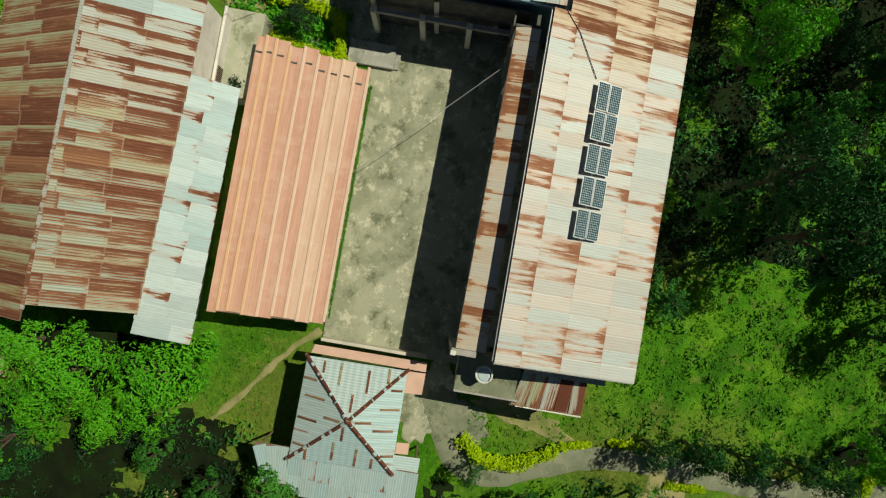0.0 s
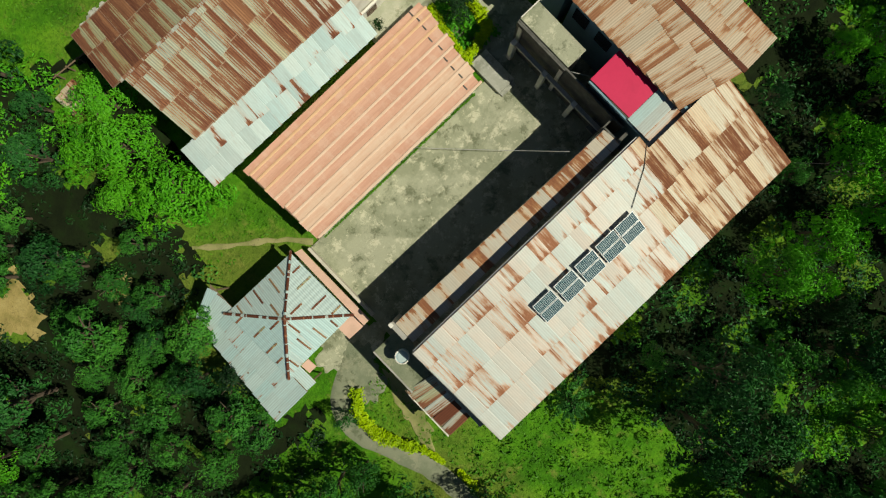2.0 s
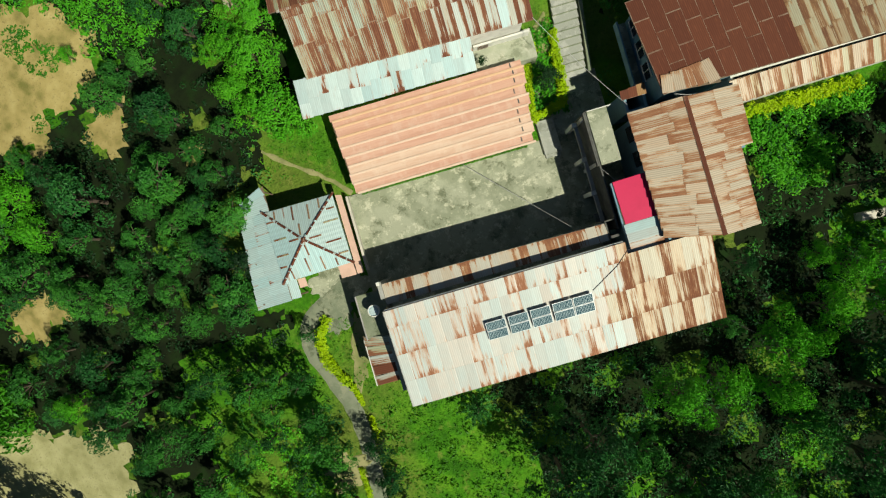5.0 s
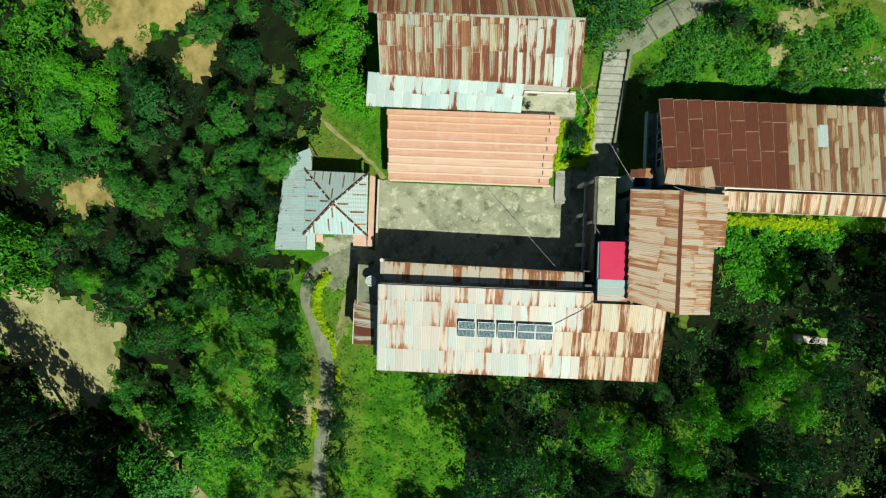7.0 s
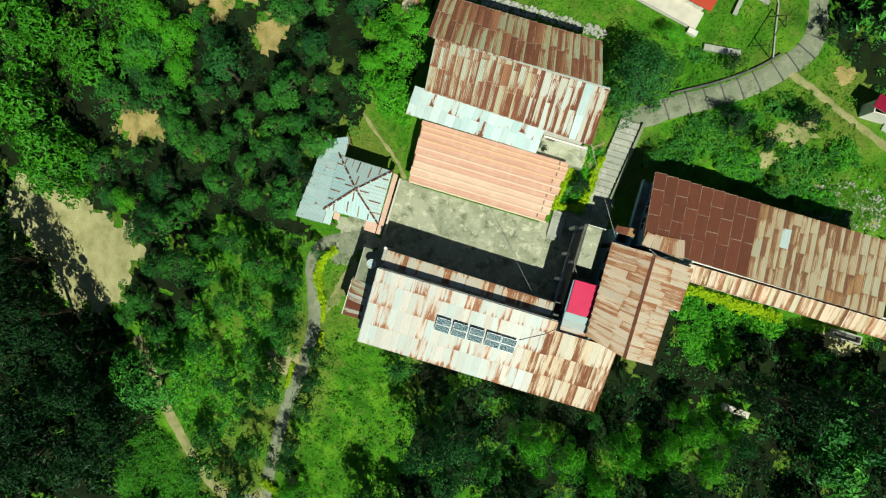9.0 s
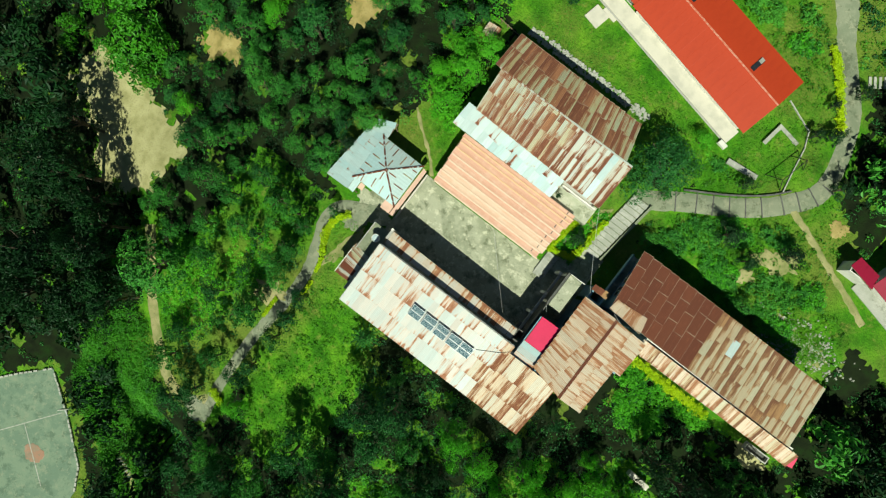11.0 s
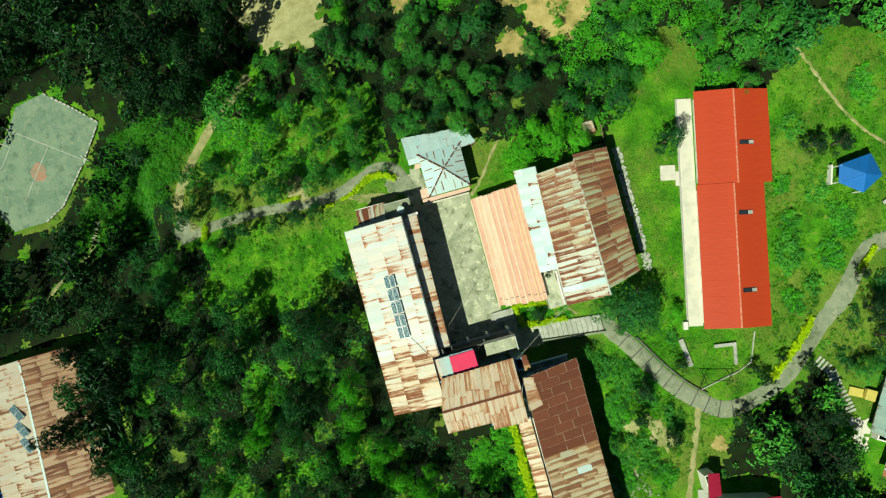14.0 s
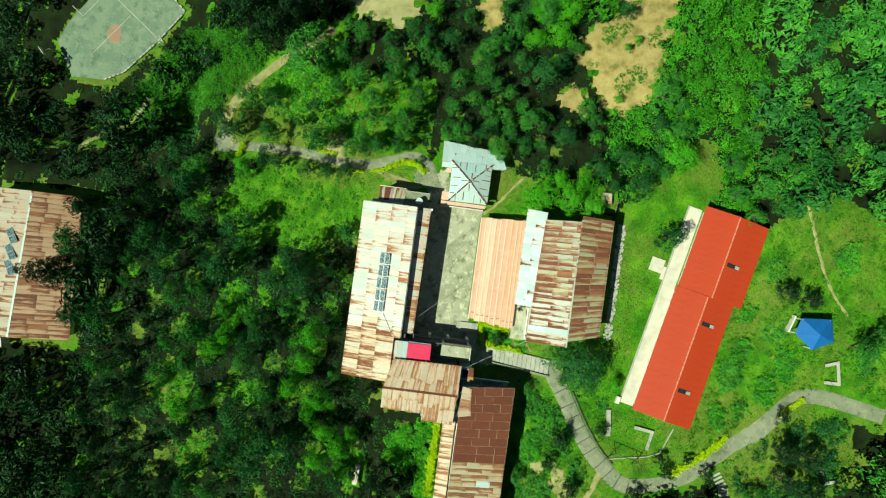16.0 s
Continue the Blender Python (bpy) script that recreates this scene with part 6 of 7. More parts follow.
SOUTH_GREEN = [(4.4, -30.2, 2.6), (-0.4, -38.6, 2.5), (11.9, -22.2, 2.3), (6.1, -17.3, 1.1), (11.7, -48.6, 1.6), (12.6, -39.8, 2.3), (11.3, -36.7, 1.9), (17.1, -36.3, 2.6), (19.5, -39.6, 2.4), (21.1, -28.0, 2.0), (21.2, -14.4, 1.4), (24.7, -23.8, 2.5), (22.2, -36.3, 2.4), (24.6, -40.6, 2.2), (27.2, -33.3, 2.1), (24.8, -51.2, 2.1), (25.4, -48.7, 1.6), (40.9, -30.6, 2.0), (14.3, -27.4, 1.9), (13.8, -32.5, 1.6)]
SOUTH_FRESH = [(17.5, -31.2, 2.2), (19.4, -32.7, 2.4), (15.3, -18.2, 3.0), (19.8, -18.6, 2.3), (23.3, -19.8, 2.5), (24.5, -16.3, 2.5), (29.2, -14.9, 2.3), (31.6, -12.1, 2.2), (33.7, -15.1, 2.2), (29.2, -36.5, 2.4), (35.6, -11.7, 1.5), (27.3, -17.4, 1.7), (29.8, -10.7, 1.5)]
SOUTH_DARK_A = [(1.5, -32.2, 2.7), (-0.1, -30.0, 2.1), (7.1, -31.9, 3.3), (7.6, -34.7, 2.6), (-3.9, -40.7, 2.5), (4.9, -21.9, 3.1), (7.8, -24.2, 2.7), (7.9, -19.8, 3.0), (5.9, -41.2, 2.9), (4.7, -45.3, 2.8), (9.5, -41.6, 2.6), (7.5, -47.1, 2.3), (17.5, -50.7, 3.0), (19.1, -57.9, 2.8), (7.2, -57.7, 3.7), (12.1, -59.4, 3.1), (15.7, -25.8, 2.5), (18.5, -27.3, 2.2), (36.5, -12.3, 1.8), (28.7, -27.0, 3.5), (31.3, -22.4, 3.4), (31.8, -19.0, 2.9), (34.4, -24.7, 3.0), (34.4, -28.5, 2.5)]
SOUTH_DARK_B = [(32.5, -36.0, 2.2), (27.6, -43.6, 2.2), (30.7, -45.3, 1.9), (28.5, -49.0, 2.4), (22.1, -45.7, 2.3), (32.5, -51.5, 2.3), (37.1, -48.8, 2.4), (38.3, -44.1, 2.1), (42.9, -51.0, 2.3), (42.2, -42.7, 2.1), (40.4, -37.5, 2.2), (39.6, -33.8, 2.4), (43.0, -47.2, 2.3), (35.8, -9.5, 1.2), (23.8, -9.8, 1.2), (16.9, -22.5, 1.7), (17.7, -44.1, 1.6)]
TALL_A = [(-29.4, -32.6, 3.8), (-33.4, -28.6, 3.8), (-33.1, -36.2, 3.5), (-35.8, -25.4, 3.4), (12.1, -61.1, 3.6), (7.0, -50.0, 3.1), (1.6, -48.8, 3.2), (1.6, -56.6, 3.3), (-1.4, -46.2, 2.7)]
TALL_B = [(38.2, -6.6, 3.5), (35.1, -6.2, 2.3), (42.7, -4.5, 2.5), (46.0, -4.5, 3.9), (-40.3, -33.0, 4.7), (-36.1, -29.5, 4.0), (-30.5, -31.2, 3.9), (-43.7, -22.8, 4.6), (-38.8, -23.5, 3.3), (-47.6, -17.1, 3.3), (-33.3, -35.1, 4.0), (-40.6, -39.7, 4.2)]
NORTH_TREES = [(-13.1, 41.3, 2.0), (-10.1, 44.4, 1.8), (-14.7, 44.6, 2.4), (-12.4, 48.8, 2.3), (-17.0, 49.3, 2.4), (-15.8, 52.8, 2.1), (-19.1, 45.9, 2.5), (-17.6, 40.4, 2.1), (-19.9, 51.8, 2.3), (-21.6, 56.5, 2.1), (-22.2, 42.7, 2.3), (7.1, 62.3, 2.2), (4.5, 64.6, 1.8)]
ORCHARD_C = [(-14.2, -12.8, 1.6), (-14.1, -9.3, 1.6), (-18.5, 7.2, 1.6), (-16.0, 9.6, 1.4), (-16.3, 5.0, 1.4), (-17.2, 11.9, 1.4), (-20.1, 9.4, 1.7), (-14.1, 12.9, 1.2), (-19.2, 4.2, 1.6), (-18.5, 14.9, 1.6), (-21.1, 12.0, 1.6)]
grow(WOOD, ORCHARD_C, 2.4, "round leafy orchard tree behind the pavilion", "orchard trees", 13)
grow(WOOD, NORTH_TREES, 2.4, "leafy tree at the edge of the meadow", "meadow edge trees", 12)
grow(WOOD, ORCHARD_A, 2.4, "round leafy orchard tree on the grass slope", "orchard trees", 1, 0.70)
grow(WOOD, ORCHARD_B, 2.4, "round leafy orchard tree in close rows", "orchard trees", 2)
grow(DARK, ORCHARD_DARK_A, 2.5, "dark round orchard tree beside the path", "orchard trees", 3, 0.68)
grow(DARK, ORCHARD_DARK_B, 2.5, "dark round tree behind the houses", "orchard trees", 4)
grow(FRESH, FRESH_TREES, 2.0, "bright green leafy tree with a dense crown", "fresh green trees", 5)
grow(WOOD, SOUTH_GREEN, 2.8, "leafy woodland tree with an uneven crown", "woodland trees", 6)
grow(FRESH, SOUTH_FRESH, 2.5, "fresh green woodland tree below the long house", "woodland trees", 7)
grow(DARK, SOUTH_DARK_A, 3.2, "tall dark woodland tree on the slope", "woodland trees", 8)
# Shade over this stand is put into the leaf colour.
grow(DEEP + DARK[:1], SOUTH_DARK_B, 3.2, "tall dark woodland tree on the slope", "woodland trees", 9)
# Leaves coloured near black to deepen the zones these trees shade.
grow(DEEP, TALL_A, 3.6, "very tall forest tree, deep shade both cast and coloured into its leaves", "tall forest trees", 10)
grow(DEEP, TALL_B, 3.6, "very tall forest tree, deep shade both cast and coloured into its leaves", "tall forest trees", 11)
# single trees
for i, (ks, x, y, s, lab) in enumerate([
    (BIG, 15.0, 21.2, 0.98, "large dark broadleaf tree beside the stairway"), (WOOD, 14.0, 18.9, 0.5, "small tree at the stair head"),
    (FRESH, -11.6, 19.2, 0.9, "bright green leafy tree beside the rusty house"), (FRESH, -8.6, 20.6, 0.8, "bright green leafy tree beside the rusty house"), (WOOD, -17.6, -2.2, 0.8, "leafy tree beside the pavilion"), (DEEP, -15.9, 1.6, 0.62, "leafy tree leaning over the pavilion"), (WOOD, -16.2, -1.6, 0.6, "leafy tree leaning over the pavilion"), (WOOD, -15.4, 5.8, 0.6, "leafy tree leaning over the pavilion"),
    (DEEP, 0.3, 50.4, 0.62, "dark round tree on the meadow"), (DEEP, 0.9, 54.0, 0.7, "dark round tree by the shelter"),
    (DEEP, 29.5, 37.0, 0.42, "dark bush at the walkway's bend"), (DEEP, 27.4, 40.0, 0.32, "dark bush beside the walkway"), (DEEP, 33.6, 32.2, 0.5, "dark bush at the walkway's bend"), (DEEP, 36.8, 35.2, 0.9, "dark tree at the walkway's bend"), (DEEP, 24.6, 26.4, 0.35, "small dark bush on the lawn"),
    (DEEP, 27.6, 35.6, 0.4, "small dark bush on the lawn"), (DEEP, 26.2, 20.0, 0.6, "dark shrub on the grass bank"), (DEEP, 30.0, 19.0, 0.55, "dark shrub on the grass bank"),
    (DEEP, 33.8, 22.6, 0.5, "dark shrub on the grass bank"), (FRESH, 17.5, 27.2, 0.5, "green shrub beside the walkway"), (DEEP, 12.9, 9.6, 0.42, "dark bush inside the clipped hedge"),
    (DEEP, 8.0, 11.9, 0.2, "small round bush on the patio"), (DEEP, 29.0, 43.0, 0.4, "small dark bush beside the walkway"), (DEEP, 18.6, 52.6, 0.5, "dark bush beside the walkway"),
    (DEEP, 23.6, 52.9, 0.75, "dark tree below the walkway"), (WOOD, 31.6, 49.6, 0.7, "leafy tree beside the garden steps"), (DEEP, 27.5, 53.0, 0.8, "dark tree below the walkway"), (DEEP, 24.0, 56.0, 0.9, "dark tree below the walkway"), (DEEP, 29.5, 57.5, 0.8, "dark tree below the walkway"),
    (DEEP, 36.5, 40.0, 1.0, "dark tree below the walkway"), (DEEP, 38.5, 36.0, 1.1, "dark tree below the walkway"), (DEEP, 35.5, 43.5, 0.9, "dark tree below the walkway"), (DEEP, 41.0, 42.0, 1.1, "dark tree below the walkway"),
    (WOOD, 19.6, 14.2, 0.45, "leafy shrub behind the house"), (WOOD, 17.9, 19.6, 0.4, "leafy shrub by the walkway"), (WOOD, 33.0, 14.6, 0.5, "leafy shrub on the bank")]):
    plant_tree(ks, i, x, y, s, lab, "shrub" if s < 0.56 else "tree", "", "shrub" if s < 0.56 else "tree", 2.25 if "patio" in lab else 0.0)

# a stiff conifer beside the long house
con = thing("conifer", (-0.2, -15.3, ground_at(-0.2, -15.3)), "stiff dark conifer with radiating boughs", "tree")
part("trunk", tube([(0, 0, -0.5), (0, 0, 2.5), (0, 0, 4.6)], [0.16, 0.1, 0.03], 7), M_BARK, con)
rng = np.random.RandomState(77)
cc, cr = [], []
for k in range(30):
    a = k * 2.4
    zb = 0.9 + 3.4 * k / 30
    ln = 2.1 * (1 - 0.75 * k / 30)
    for s in np.linspace(0.25, 1.0, 7):
        cc.append((ln * s * math.cos(a), ln * s * math.sin(a), zb + 0.35 * s - 0.25 * s * s))
        cr.append(0.10 + 0.07 * (1 - s))
v, f = leaves(cc, cr, 9, 0.13, rng)
me = quads_mesh("bough", v, f)
me.materials.append(L_WOOD)
part("bough", me, None, con)

# woods: singly standing trees near the houses, a joined mass farther off
rng = np.random.RandomState(21)
near, rest = [], []
SLOPE = [(-33.6, -50.8), (-32.1, -35.2), (-27.1, -33.3), (-18.2, -39.4), (-18.0, -49.9), (-13.4, -57.7), (-15.1, -62.8), (-27.7, -55.2)]


def grove(x, y):
    """Inside the groves whose trees are placed one by one."""
    return -38 < x < 44 and -52 < y < 29 and not (x > 20 and y > 2) and not (x < -22 and y < -24)


step = 3.7
for ix in range(-30, 29):
    for iy in range(-26, 25):
        x, y = ix * step + rng.uniform(-1.3, 1.3), iy * step + rng.uniform(-1.3, 1.3)
        gone = rng.uniform()
        if x * x + y * y > 96 ** 2 or rect_hit(x, y, 1.6) or near_line(x, y, 1.1) or on_lawn(x, y) or bare(x, y) or gone < 0.16:
            continue
        if grove(x, y) or (inside(x, y, SLOPE) and gone < 0.75) or inside(x, y, COURT_WIDE):
            continue
        s = rng.choice([0.6, 0.8, 1.0, 1.25]) * rng.uniform(0.85, 1.15)
        if -45 < x < -10.5 and 23 < y < 44:
            s *= 0.8
        if x * x + y * y < 44 ** 2 and len(near) < 60:
            near.append((x, y, s))
        else:
            rest.append((x, y, s))
for i, (x, y, s) in enumerate(near):
    plant_tree(FRESH if i % 9 == 4 else DARK if (i * 7) % 10 < (4 if y < -13 else 2) else WOOD, i, x, y, s, "leafy woodland tree with an uneven crown", group="woodland trees")


def crown_arrays(me):
    v = np.empty(len(me.vertices) * 3, np.float32)
    me.vertices.foreach_get("co", v)
    return v.reshape(-1, 3)


def far_crown(me, thin):
    """A thinned crown with larger leaves, for the joined woods."""
    q = crown_arrays(me).reshape(-1, 4, 3)[::thin]
    mid = q.mean(axis=1, keepdims=True)
    return (mid + (q - mid) * 0.93 * math.sqrt(thin)).reshape(-1, 3)


def joined_woods(items, kinds, material, label, seed, thin=7):
    rg = np.random.RandomState(seed)
    src = [far_crown(k[1], thin) for k in kinds]
    out = []
    for i, (x, y, s) in enumerate(items):
        a = rg.uniform(0, 6.28)
        v = src[i % len(src)] * s * np.array([1.0, 1.0, rg.uniform(0.8, 1.55)])
        r = np.array([[math.cos(a), -math.sin(a), 0], [math.sin(a), math.cos(a), 0], [0, 0, 1]])
        out.append(v @ r.T + np.array([x, y, ground_at(x, y)]))
    v = np.concatenate(out)
    me = quads_mesh("woods", v, np.arange(len(v)).reshape(-1, 4))
    tagged(part("woods", me, material, None), label, "woods", kind="stuff")


crop = lambda t: -45 < t[0] < -10.5 and 23 < t[1] < 44
bushy = lambda t: -62 < t[0] < -22 and -14 < t[1] < 23
joined_woods([t for t in rest if bushy(t)], FRESH + WOOD, L_CROP, "fresh green bushy growth on the slope", 5, 5)
rest = [t for t in rest if not bushy(t)]
dark_rest = [t for i, t in enumerate(rest) if (i * 7) % 10 < 4 and not crop(t)]
wood_rest = [t for i, t in enumerate(rest) if (i * 7) % 10 >= 4 and not crop(t)]
crop_rest = [t for t in rest if crop(t)]
# Far forest: darkening towards the view's edge is put into the leaf colour.
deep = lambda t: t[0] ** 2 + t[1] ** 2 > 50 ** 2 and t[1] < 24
joined_woods([t for t in dark_rest + wood_rest if deep(t)], DARK + WOOD, L_DEEP, "far forest canopy on the hillside, edge darkening put into its leaves", 4, 9)
dark_rest, wood_rest = [t for t in dark_rest if not deep(t)], [t for t in wood_rest if not deep(t)]
joined_woods(dark_rest, DARK, L_DARK, "dark woodland canopy on the hillside", 1)
joined_woods(wood_rest, WOOD, L_WOOD, "green woodland canopy on the hillside", 2)
joined_woods(crop_rest, FRESH, L_CROP, "bright leafy plantation on the slope", 3, 6)


def undergrowth(name, count, test, size, rad, per, material, label, seed, x0, x1, y0, y1, tall=0.3):
    rg = np.random.RandomState(seed)
    cs, rs = [], []
    tries = 0
    while len(cs) < count and tries < count * 12:
        tries += 1
        x, y = rg.uniform(x0, x1), rg.uniform(y0, y1)
        if test(x, y):
            cs.append((x, y, ground_at(x, y) + tall * rg.uniform(0, 1)))
            rs.append(rad * rg.uniform(0.5, 1.4))
    v, f = leaves(cs, rs, per, size, rg, 0.8, 0.6)
    tagged(part(name, quads_mesh(name, v, f), material, None), label, "plants", kind="stuff")


def among(spots):
    return lambda x, y: any(((x - a) / c) ** 2 + ((y - b) / d) ** 2 < 1 + 0.35 * math.sin(3.1 * x + 2.3 * y) for a, b, c, d in spots)


wild = lambda x, y: not (rect_hit(x, y, 0.5) or near_line(x, y, 0.2) or on_lawn(x, y) or bare(x, y))
# Near-black plants stand for the shade in the orchard's gaps.
undergrowth("undergrowth", 900, lambda x, y: wild(x, y), 0.14, 0.5, 22, L_DEEP, "low growth between the orchard trees, gap shade put into its colour", 60, -42, -13, -9, 26, 0.3)
orchard = lambda x, y: -38 < x < -13.5 and -9 < y < 25
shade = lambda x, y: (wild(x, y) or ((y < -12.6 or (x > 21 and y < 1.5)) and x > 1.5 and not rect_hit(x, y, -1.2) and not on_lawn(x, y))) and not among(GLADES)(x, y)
# soil under the woods, coloured near black for tree shade, with a ragged edge
rng = np.random.RandomState(8)
NC, ST = 224, 0.9
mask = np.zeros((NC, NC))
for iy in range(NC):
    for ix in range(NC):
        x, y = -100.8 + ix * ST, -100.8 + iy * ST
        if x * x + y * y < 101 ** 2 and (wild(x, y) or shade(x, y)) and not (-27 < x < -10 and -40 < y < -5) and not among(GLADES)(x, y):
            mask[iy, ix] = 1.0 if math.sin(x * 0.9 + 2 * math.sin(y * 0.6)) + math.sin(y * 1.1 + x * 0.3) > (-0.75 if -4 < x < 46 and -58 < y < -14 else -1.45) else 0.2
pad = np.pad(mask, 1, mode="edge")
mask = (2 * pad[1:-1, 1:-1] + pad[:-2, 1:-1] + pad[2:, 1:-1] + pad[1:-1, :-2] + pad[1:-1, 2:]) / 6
fine_i = np.arange(0, NC - 1, 0.5)


def widen(a):
    i0 = fine_i.astype(int)
    f = fine_i - i0
    a = a[i0] * (1 - f)[:, None] + a[i0 + 1] * f[:, None]
    return a[:, i0] * (1 - f) + a[:, i0 + 1] * f


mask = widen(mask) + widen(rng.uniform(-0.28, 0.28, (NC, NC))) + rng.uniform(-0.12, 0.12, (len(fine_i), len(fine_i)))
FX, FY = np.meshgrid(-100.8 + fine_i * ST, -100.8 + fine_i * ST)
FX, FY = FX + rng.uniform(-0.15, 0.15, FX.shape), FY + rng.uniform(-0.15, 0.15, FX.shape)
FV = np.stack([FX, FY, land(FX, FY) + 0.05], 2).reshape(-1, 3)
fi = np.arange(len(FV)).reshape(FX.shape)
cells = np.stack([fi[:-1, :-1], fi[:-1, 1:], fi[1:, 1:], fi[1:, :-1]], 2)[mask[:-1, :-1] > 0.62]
laid("woodland_floor", quads_mesh("woodland_floor", FV, cells, True), M_FLOOR, "leaf-strewn soil under the trees, tree shade put into its colour", "soil")
undergrowth("undergrowth", 2400, lambda x, y: wild(x, y) and not orchard(x, y), 0.15, 0.62, 26, L_DARK, "low green undergrowth between the trees", 41, -70, 75, -75, 60)
undergrowth("undergrowth", 1500, lambda x, y: wild(x, y) and (x > 16 or y < -12), 0.16, 0.8, 24, L_DARK, "dark undergrowth filling the gaps between trees", 48, -20, 60, -60, 5, 0.7)
undergrowth("undergrowth", 900, lambda x, y: wild(x, y) and among(GLADES)(x, y), 0.13, 0.45, 26, L_FRESH, "fresh low weeds in the glades", 49, -32, 46, -58, -5, 0.4)
# Dark leaf layer laid where the gaps are black only from shade.
undergrowth("undergrowth", 2600, lambda x, y: shade(x, y), 0.14, 0.5, 16, L_DEEP, "low ground cover under the trees, coloured near black as shade", 59, -4, 46, -54, -10, 0.25)
undergrowth("shrubs", 1500, lambda x, y: wild(x, y) and inside(x, y, SLOPE), 0.15, 0.75, 30, L_CROP, "dense green shrubs on the slope beside the trail", 58, -35, -12, -64, -32, 0.9)
undergrowth("undergrowth", 700, lambda x, y: wild(x, y) and not orchard(x, y), 0.14, 0.5, 26, L_WOOD, "green low shrubs between the trees", 42, -60, 60, -60, 50)
undergrowth("shrubs", 900, lambda x, y: wild(x, y) and x < -10.5 and y > 22.5, 0.15, 0.8, 34, L_FRESH, "dense bright green shrubs on the slope", 43, -48, -9, 22, 46, 1.0)
undergrowth("weeds", 220, lambda x, y: inside(x, y, DIRT_A) and math.sin(0.8 * x) + math.sin(0.9 * y + 0.5 * x) > 0.7, 0.15, 0.4, 16, L_CROP, "sparse green weeds on the bare earth", 47, -52, -24, 16, 34, 0.2)
MEADOW_SHRUBS = [(11.1, 52.9, 2.6, 1.6), (6.6, 50.6, 2.4, 1.3), (10.1, 46.5, 1.8, 1.3), (14.2, 45.0, 2.8, 1.7), (15.3, 50.3, 2.0, 1.5), (19.2, 47.6, 1.6, 1.2), (4.3, 46.6, 1.4, 1.2), (-3.0, 50.0, 1.8, 1.2), (20.5, 44.0, 1.8, 1.2), (8.5, 64.5, 2.5, 1.5), (-6.0, 60.0, 2.6, 1.8)]
LOWER_SHRUBS = [(22.0, 55.6, 2.5, 1.5), (26.0, 60.5, 3.0, 2.0), (31.0, 53.6, 2.5, 2.0), (20.2, 61.0, 2.0, 2.6), (29.6, 48.6, 1.8, 1.0), (24.5, 50.6, 1.6, 1.0), (30.0, 57.5, 2.4, 1.6)]
BANK_SHRUBS = [(24.6, 18.6, 2.8, 1.8), (28.6, 16.2, 2.6, 1.6), (35.2, 18.2, 2.8, 2.0), (37.6, 15.2, 2.4, 1.4), (22.2, 15.6, 1.8, 1.6), (27.0, 21.2, 2.2, 1.2), (32.0, 23.6, 2.0, 1.2), (39.0, 20.6, 1.8, 1.6), (20.9, 26.2, 1.2, 0.8), (32.4, 14.4, 1.8, 0.9)]
HOUSE_SHRUBS = [(29.5, 0.2, 4.6, 1.5), (31.5, -3.0, 3.4, 2.2), (36.5, 0.6, 3.0, 0.9)]


undergrowth("shrubs", 520, among(MEADOW_SHRUBS), 0.14, 0.42, 30, L_WOOD, "leafy shrubs scattered over the meadow", 51, -9, 24, 42, 68, 0.8)
undergrowth("shrubs", 240, among(MEADOW_SHRUBS[::2]), 0.14, 0.38, 26, L_FRESH, "fresh green shrubs scattered over the meadow", 52, -9, 24, 42, 68, 0.9)
undergrowth("shrubs", 380, among(LOWER_SHRUBS), 0.14, 0.5, 30, L_DARK, "dark shrubs below the walkway", 57, 16, 35, 46, 66, 0.9)
undergrowth("shrubs", 620, among(BANK_SHRUBS), 0.13, 0.42, 30, L_WOOD, "leafy shrubs on the bank behind the house", 53, 19, 42, 12.6, 27, 0.8)
undergrowth("shrubs", 300, among(BANK_SHRUBS[1::2]), 0.13, 0.38, 26, L_FRESH, "fresh green shrubs on the bank behind the house", 54, 19, 42, 12.6, 27, 0.8)
undergrowth("shrubs", 460, lambda x, y: among(HOUSE_SHRUBS)(x, y) and not rect_hit(x, y, 0.2), 0.13, 0.42, 28, L_FRESH, "dense fresh shrubs below the house wall", 55, 23, 41, -6, 3, 0.9)
undergrowth("weeds", 700, lambda x, y: ((x - 41.2) / 3.4) ** 2 + ((y - 15.6) / 1.9) ** 2 < 1, 0.10, 0.25, 12, L_GRASS, "thin weeds between the stones", 56, 36, 46, 13, 18, 0.1)
lawn = lambda x, y: on_lawn(x, y) and not rect_hit(x, y, 0.1) and not near_line(x, y, -0.1)
undergrowth("grass", 12000, lawn, 0.10, 0.16, 5, L_GRASS, "tufted green lawn grass", 44, -18, 46, -40, 72, 0.05)
undergrowth("weeds", 1300, lambda x, y: lawn(x, y) and (y > 40 or (x > 19 and 12 < y < 27) or y < -14), 0.17, 0.4, 14, L_GRASS, "taller weeds in the meadow", 45, -18, 46, -40, 72, 0.1)
undergrowth("weeds", 260, lambda x, y: 11.0 < x < 15 and 6.6 < y < 14 and not rect_hit(x, y, -0.3) or (11.2 < x < 14.2 and 6.7 < y < 11.8), 0.14, 0.4, 16, L_FRESH, "dense green planting beside the salmon roof", 46, 11, 15, 6.4, 14.5, 0.3)


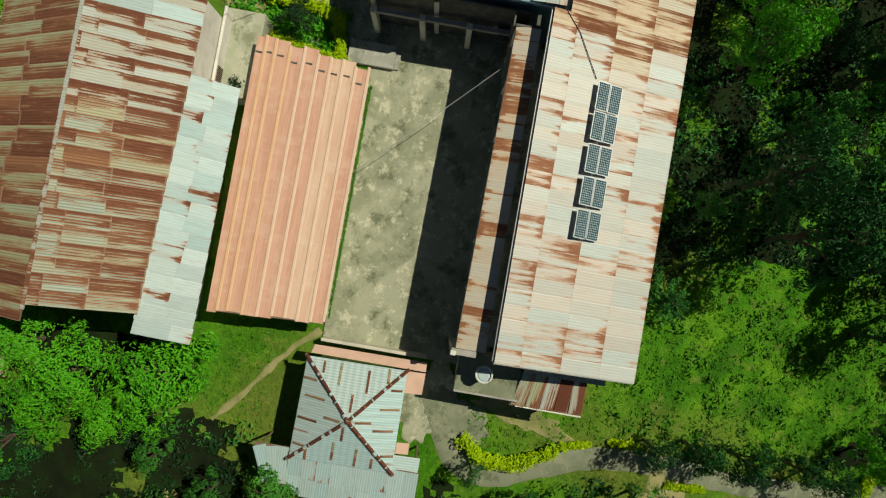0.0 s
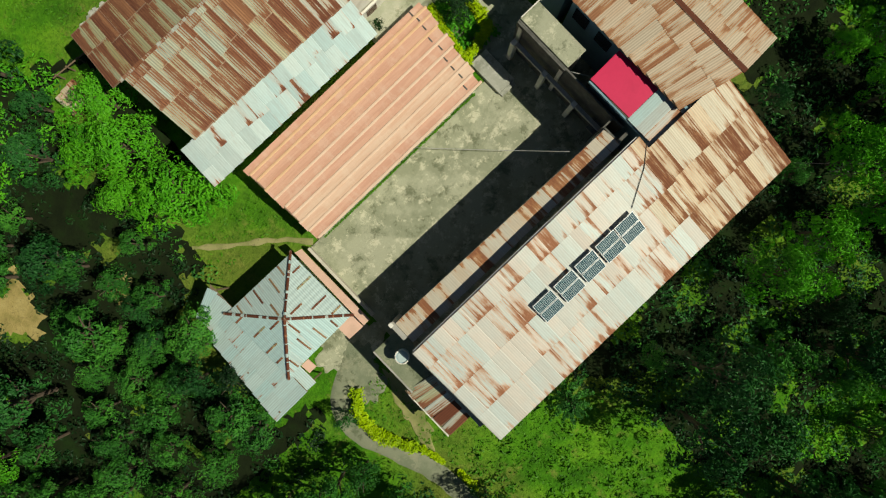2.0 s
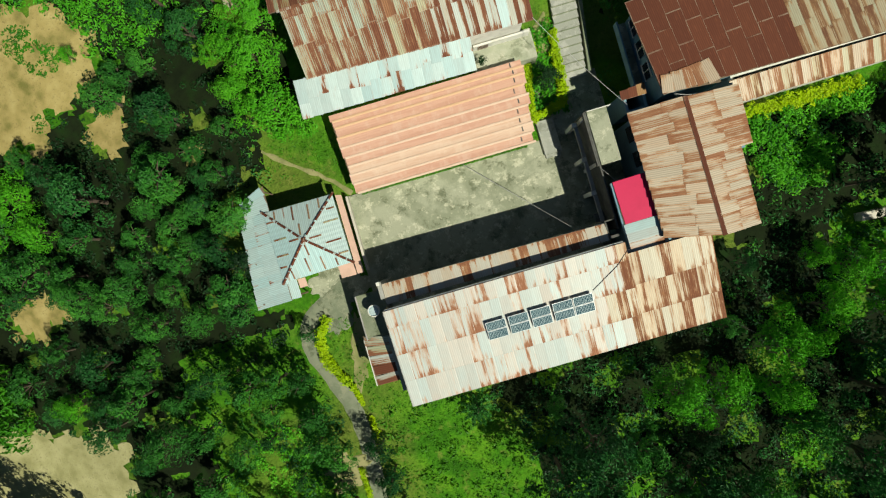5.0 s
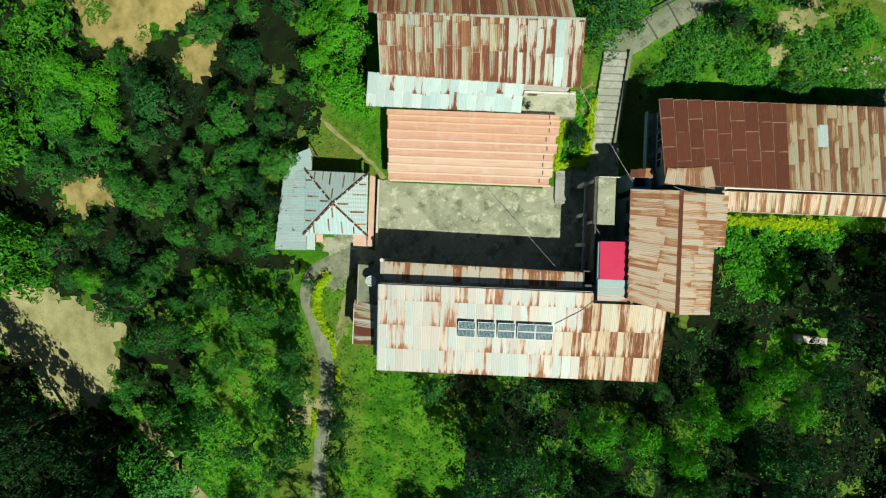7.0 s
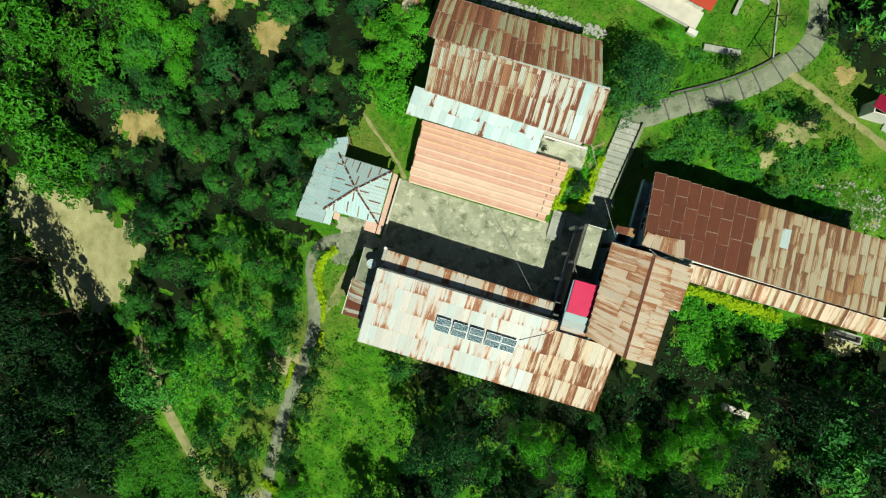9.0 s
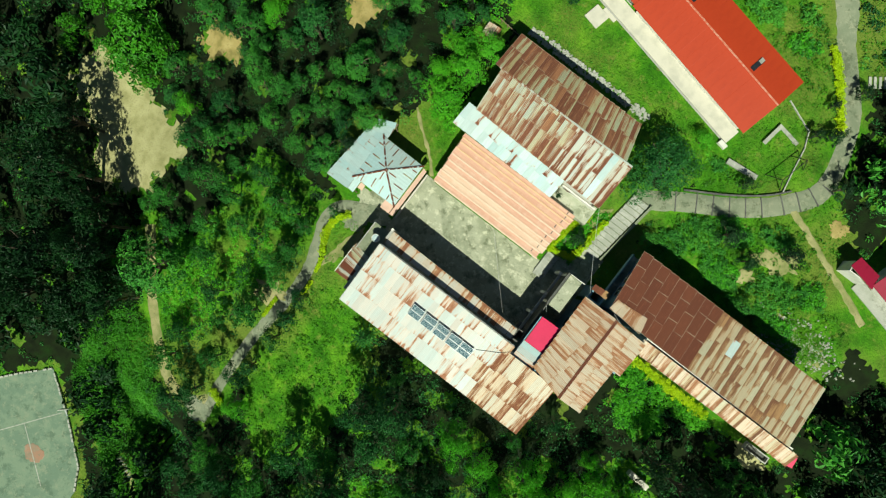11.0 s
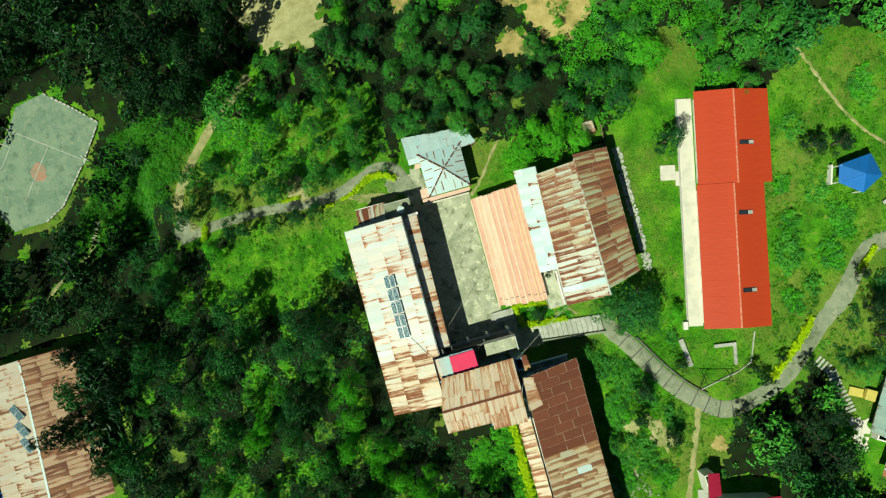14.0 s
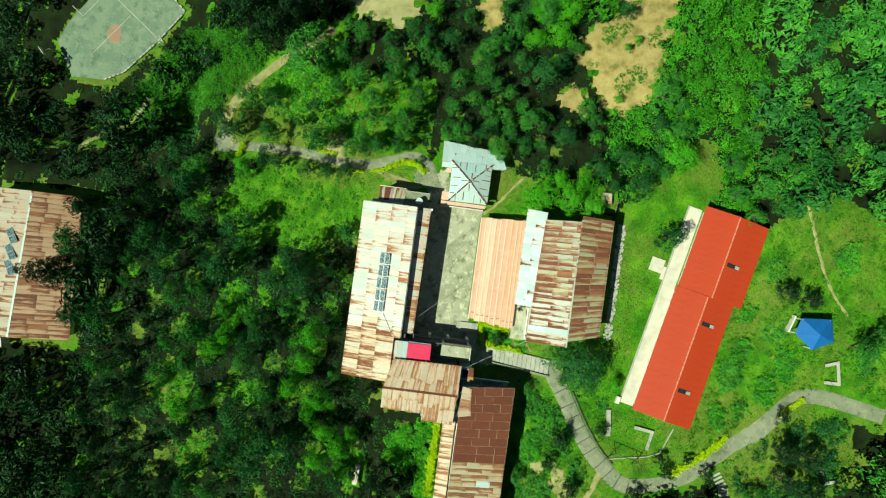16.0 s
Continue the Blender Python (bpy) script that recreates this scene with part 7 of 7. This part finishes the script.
def hedge(points, width, height, material, label, seed, dz=0.0):
    """A clipped hedge along a line: a twig core and leaves."""
    rg = np.random.RandomState(seed)
    x, y = points[0]
    e = thing("hedge", (x, y, ground_at(x, y)), label, "hedge")
    e["world_parts"] = True
    cs = []
    for (x0, y0), (x1, y1) in zip(points, points[1:]):
        n = max(2, int(math.hypot(x1 - x0, y1 - y0) / 0.16))
        for k in range(n):
            for _ in range(6):
                px, py = x0 + (x1 - x0) * k / n + rg.normal() * width * 0.3, y0 + (y1 - y0) * k / n + rg.normal() * width * 0.3
                cs.append((px, py, ground_at(px, py) + dz + height * rg.uniform(0.45, 1.0)))
    v, f = leaves(cs, [min(0.22, width * 0.5)] * len(cs), 14, 0.12 if width > 0.2 else 0.05, rg, 0.9, 0.7)
    me = quads_mesh("foliage", v, f)
    me.materials.append(material)
    part("foliage", me, None, e)
    pts = [(px, py, ground_at(px, py) + dz + height * 0.4) for px, py in points]
    part("core", tube(pts, width * 0.42, 6), material, e)


hedge([(-10.8, -5.0), (-11.8, -6.1), (-12.0, -7.6), (-11.5, -9.3), (-10.6, -10.9)], 0.62, 0.8, L_LIME, "bright lime-green clipped hedge along the path", 1)
hedge([(-10.4, -11.3), (-9.9, -13.2)], 0.25, 0.35, L_LIME, "thin lime-green hedge along the path", 12)
hedge([(-9.6, -14.4), (-9.7, -16.4)], 0.25, 0.3, L_LIME, "thin lime-green hedge along the path", 2)
hedge([(-12.1, -19.0), (-12.2, -22.0)], 0.25, 0.3, L_LIME, "thin lime-green hedge along the path", 3)
hedge([(-12.2, -34.6), (-10.0, -35.2)], 0.6, 0.9, L_LIME, "short yellow-green hedge across the path", 4)
hedge([(11.1, 6.5), (11.3, 9.0), (11.9, 11.6), (12.8, 12.4)], 0.5, 0.8, L_LIME, "lime-green hedge beside the salmon roof", 5, 0.0)
hedge([(11.1, 6.6), (13.9, 7.2), (14.3, 9.0), (14.6, 13.2)], 0.5, 0.8, L_LIME, "lime-green hedge beside the stairway", 6, 0.0)
hedge([(30.1, 38.3), (28.6, 40.3), (26.0, 43.6), (23.4, 46.0)], 0.7, 0.5, L_LIME, "yellow-green hedge beside the walkway", 7)
hedge([(25.4, 2.0), (30.0, 1.9), (38.0, 1.8)], 0.8, 1.0, L_LIME, "bright hedge along the house wall", 8)
hedge([(-4.7, 4.60), (2.0, 4.58), (10.1, 4.58)], 0.09, 0.14, L_GRASS, "thin strip of grass along the salmon house", 9)
hedge([(18.6, 53.0), (15.9, 56.4)], 0.5, 0.5, L_LIME, "yellow-green hedge beside the walkway", 10)
hedge([(14.6, 20.6), (18.0, 22.4)], 0.3, 0.4, L_FRESH, "green weeds beside the walkway", 11)
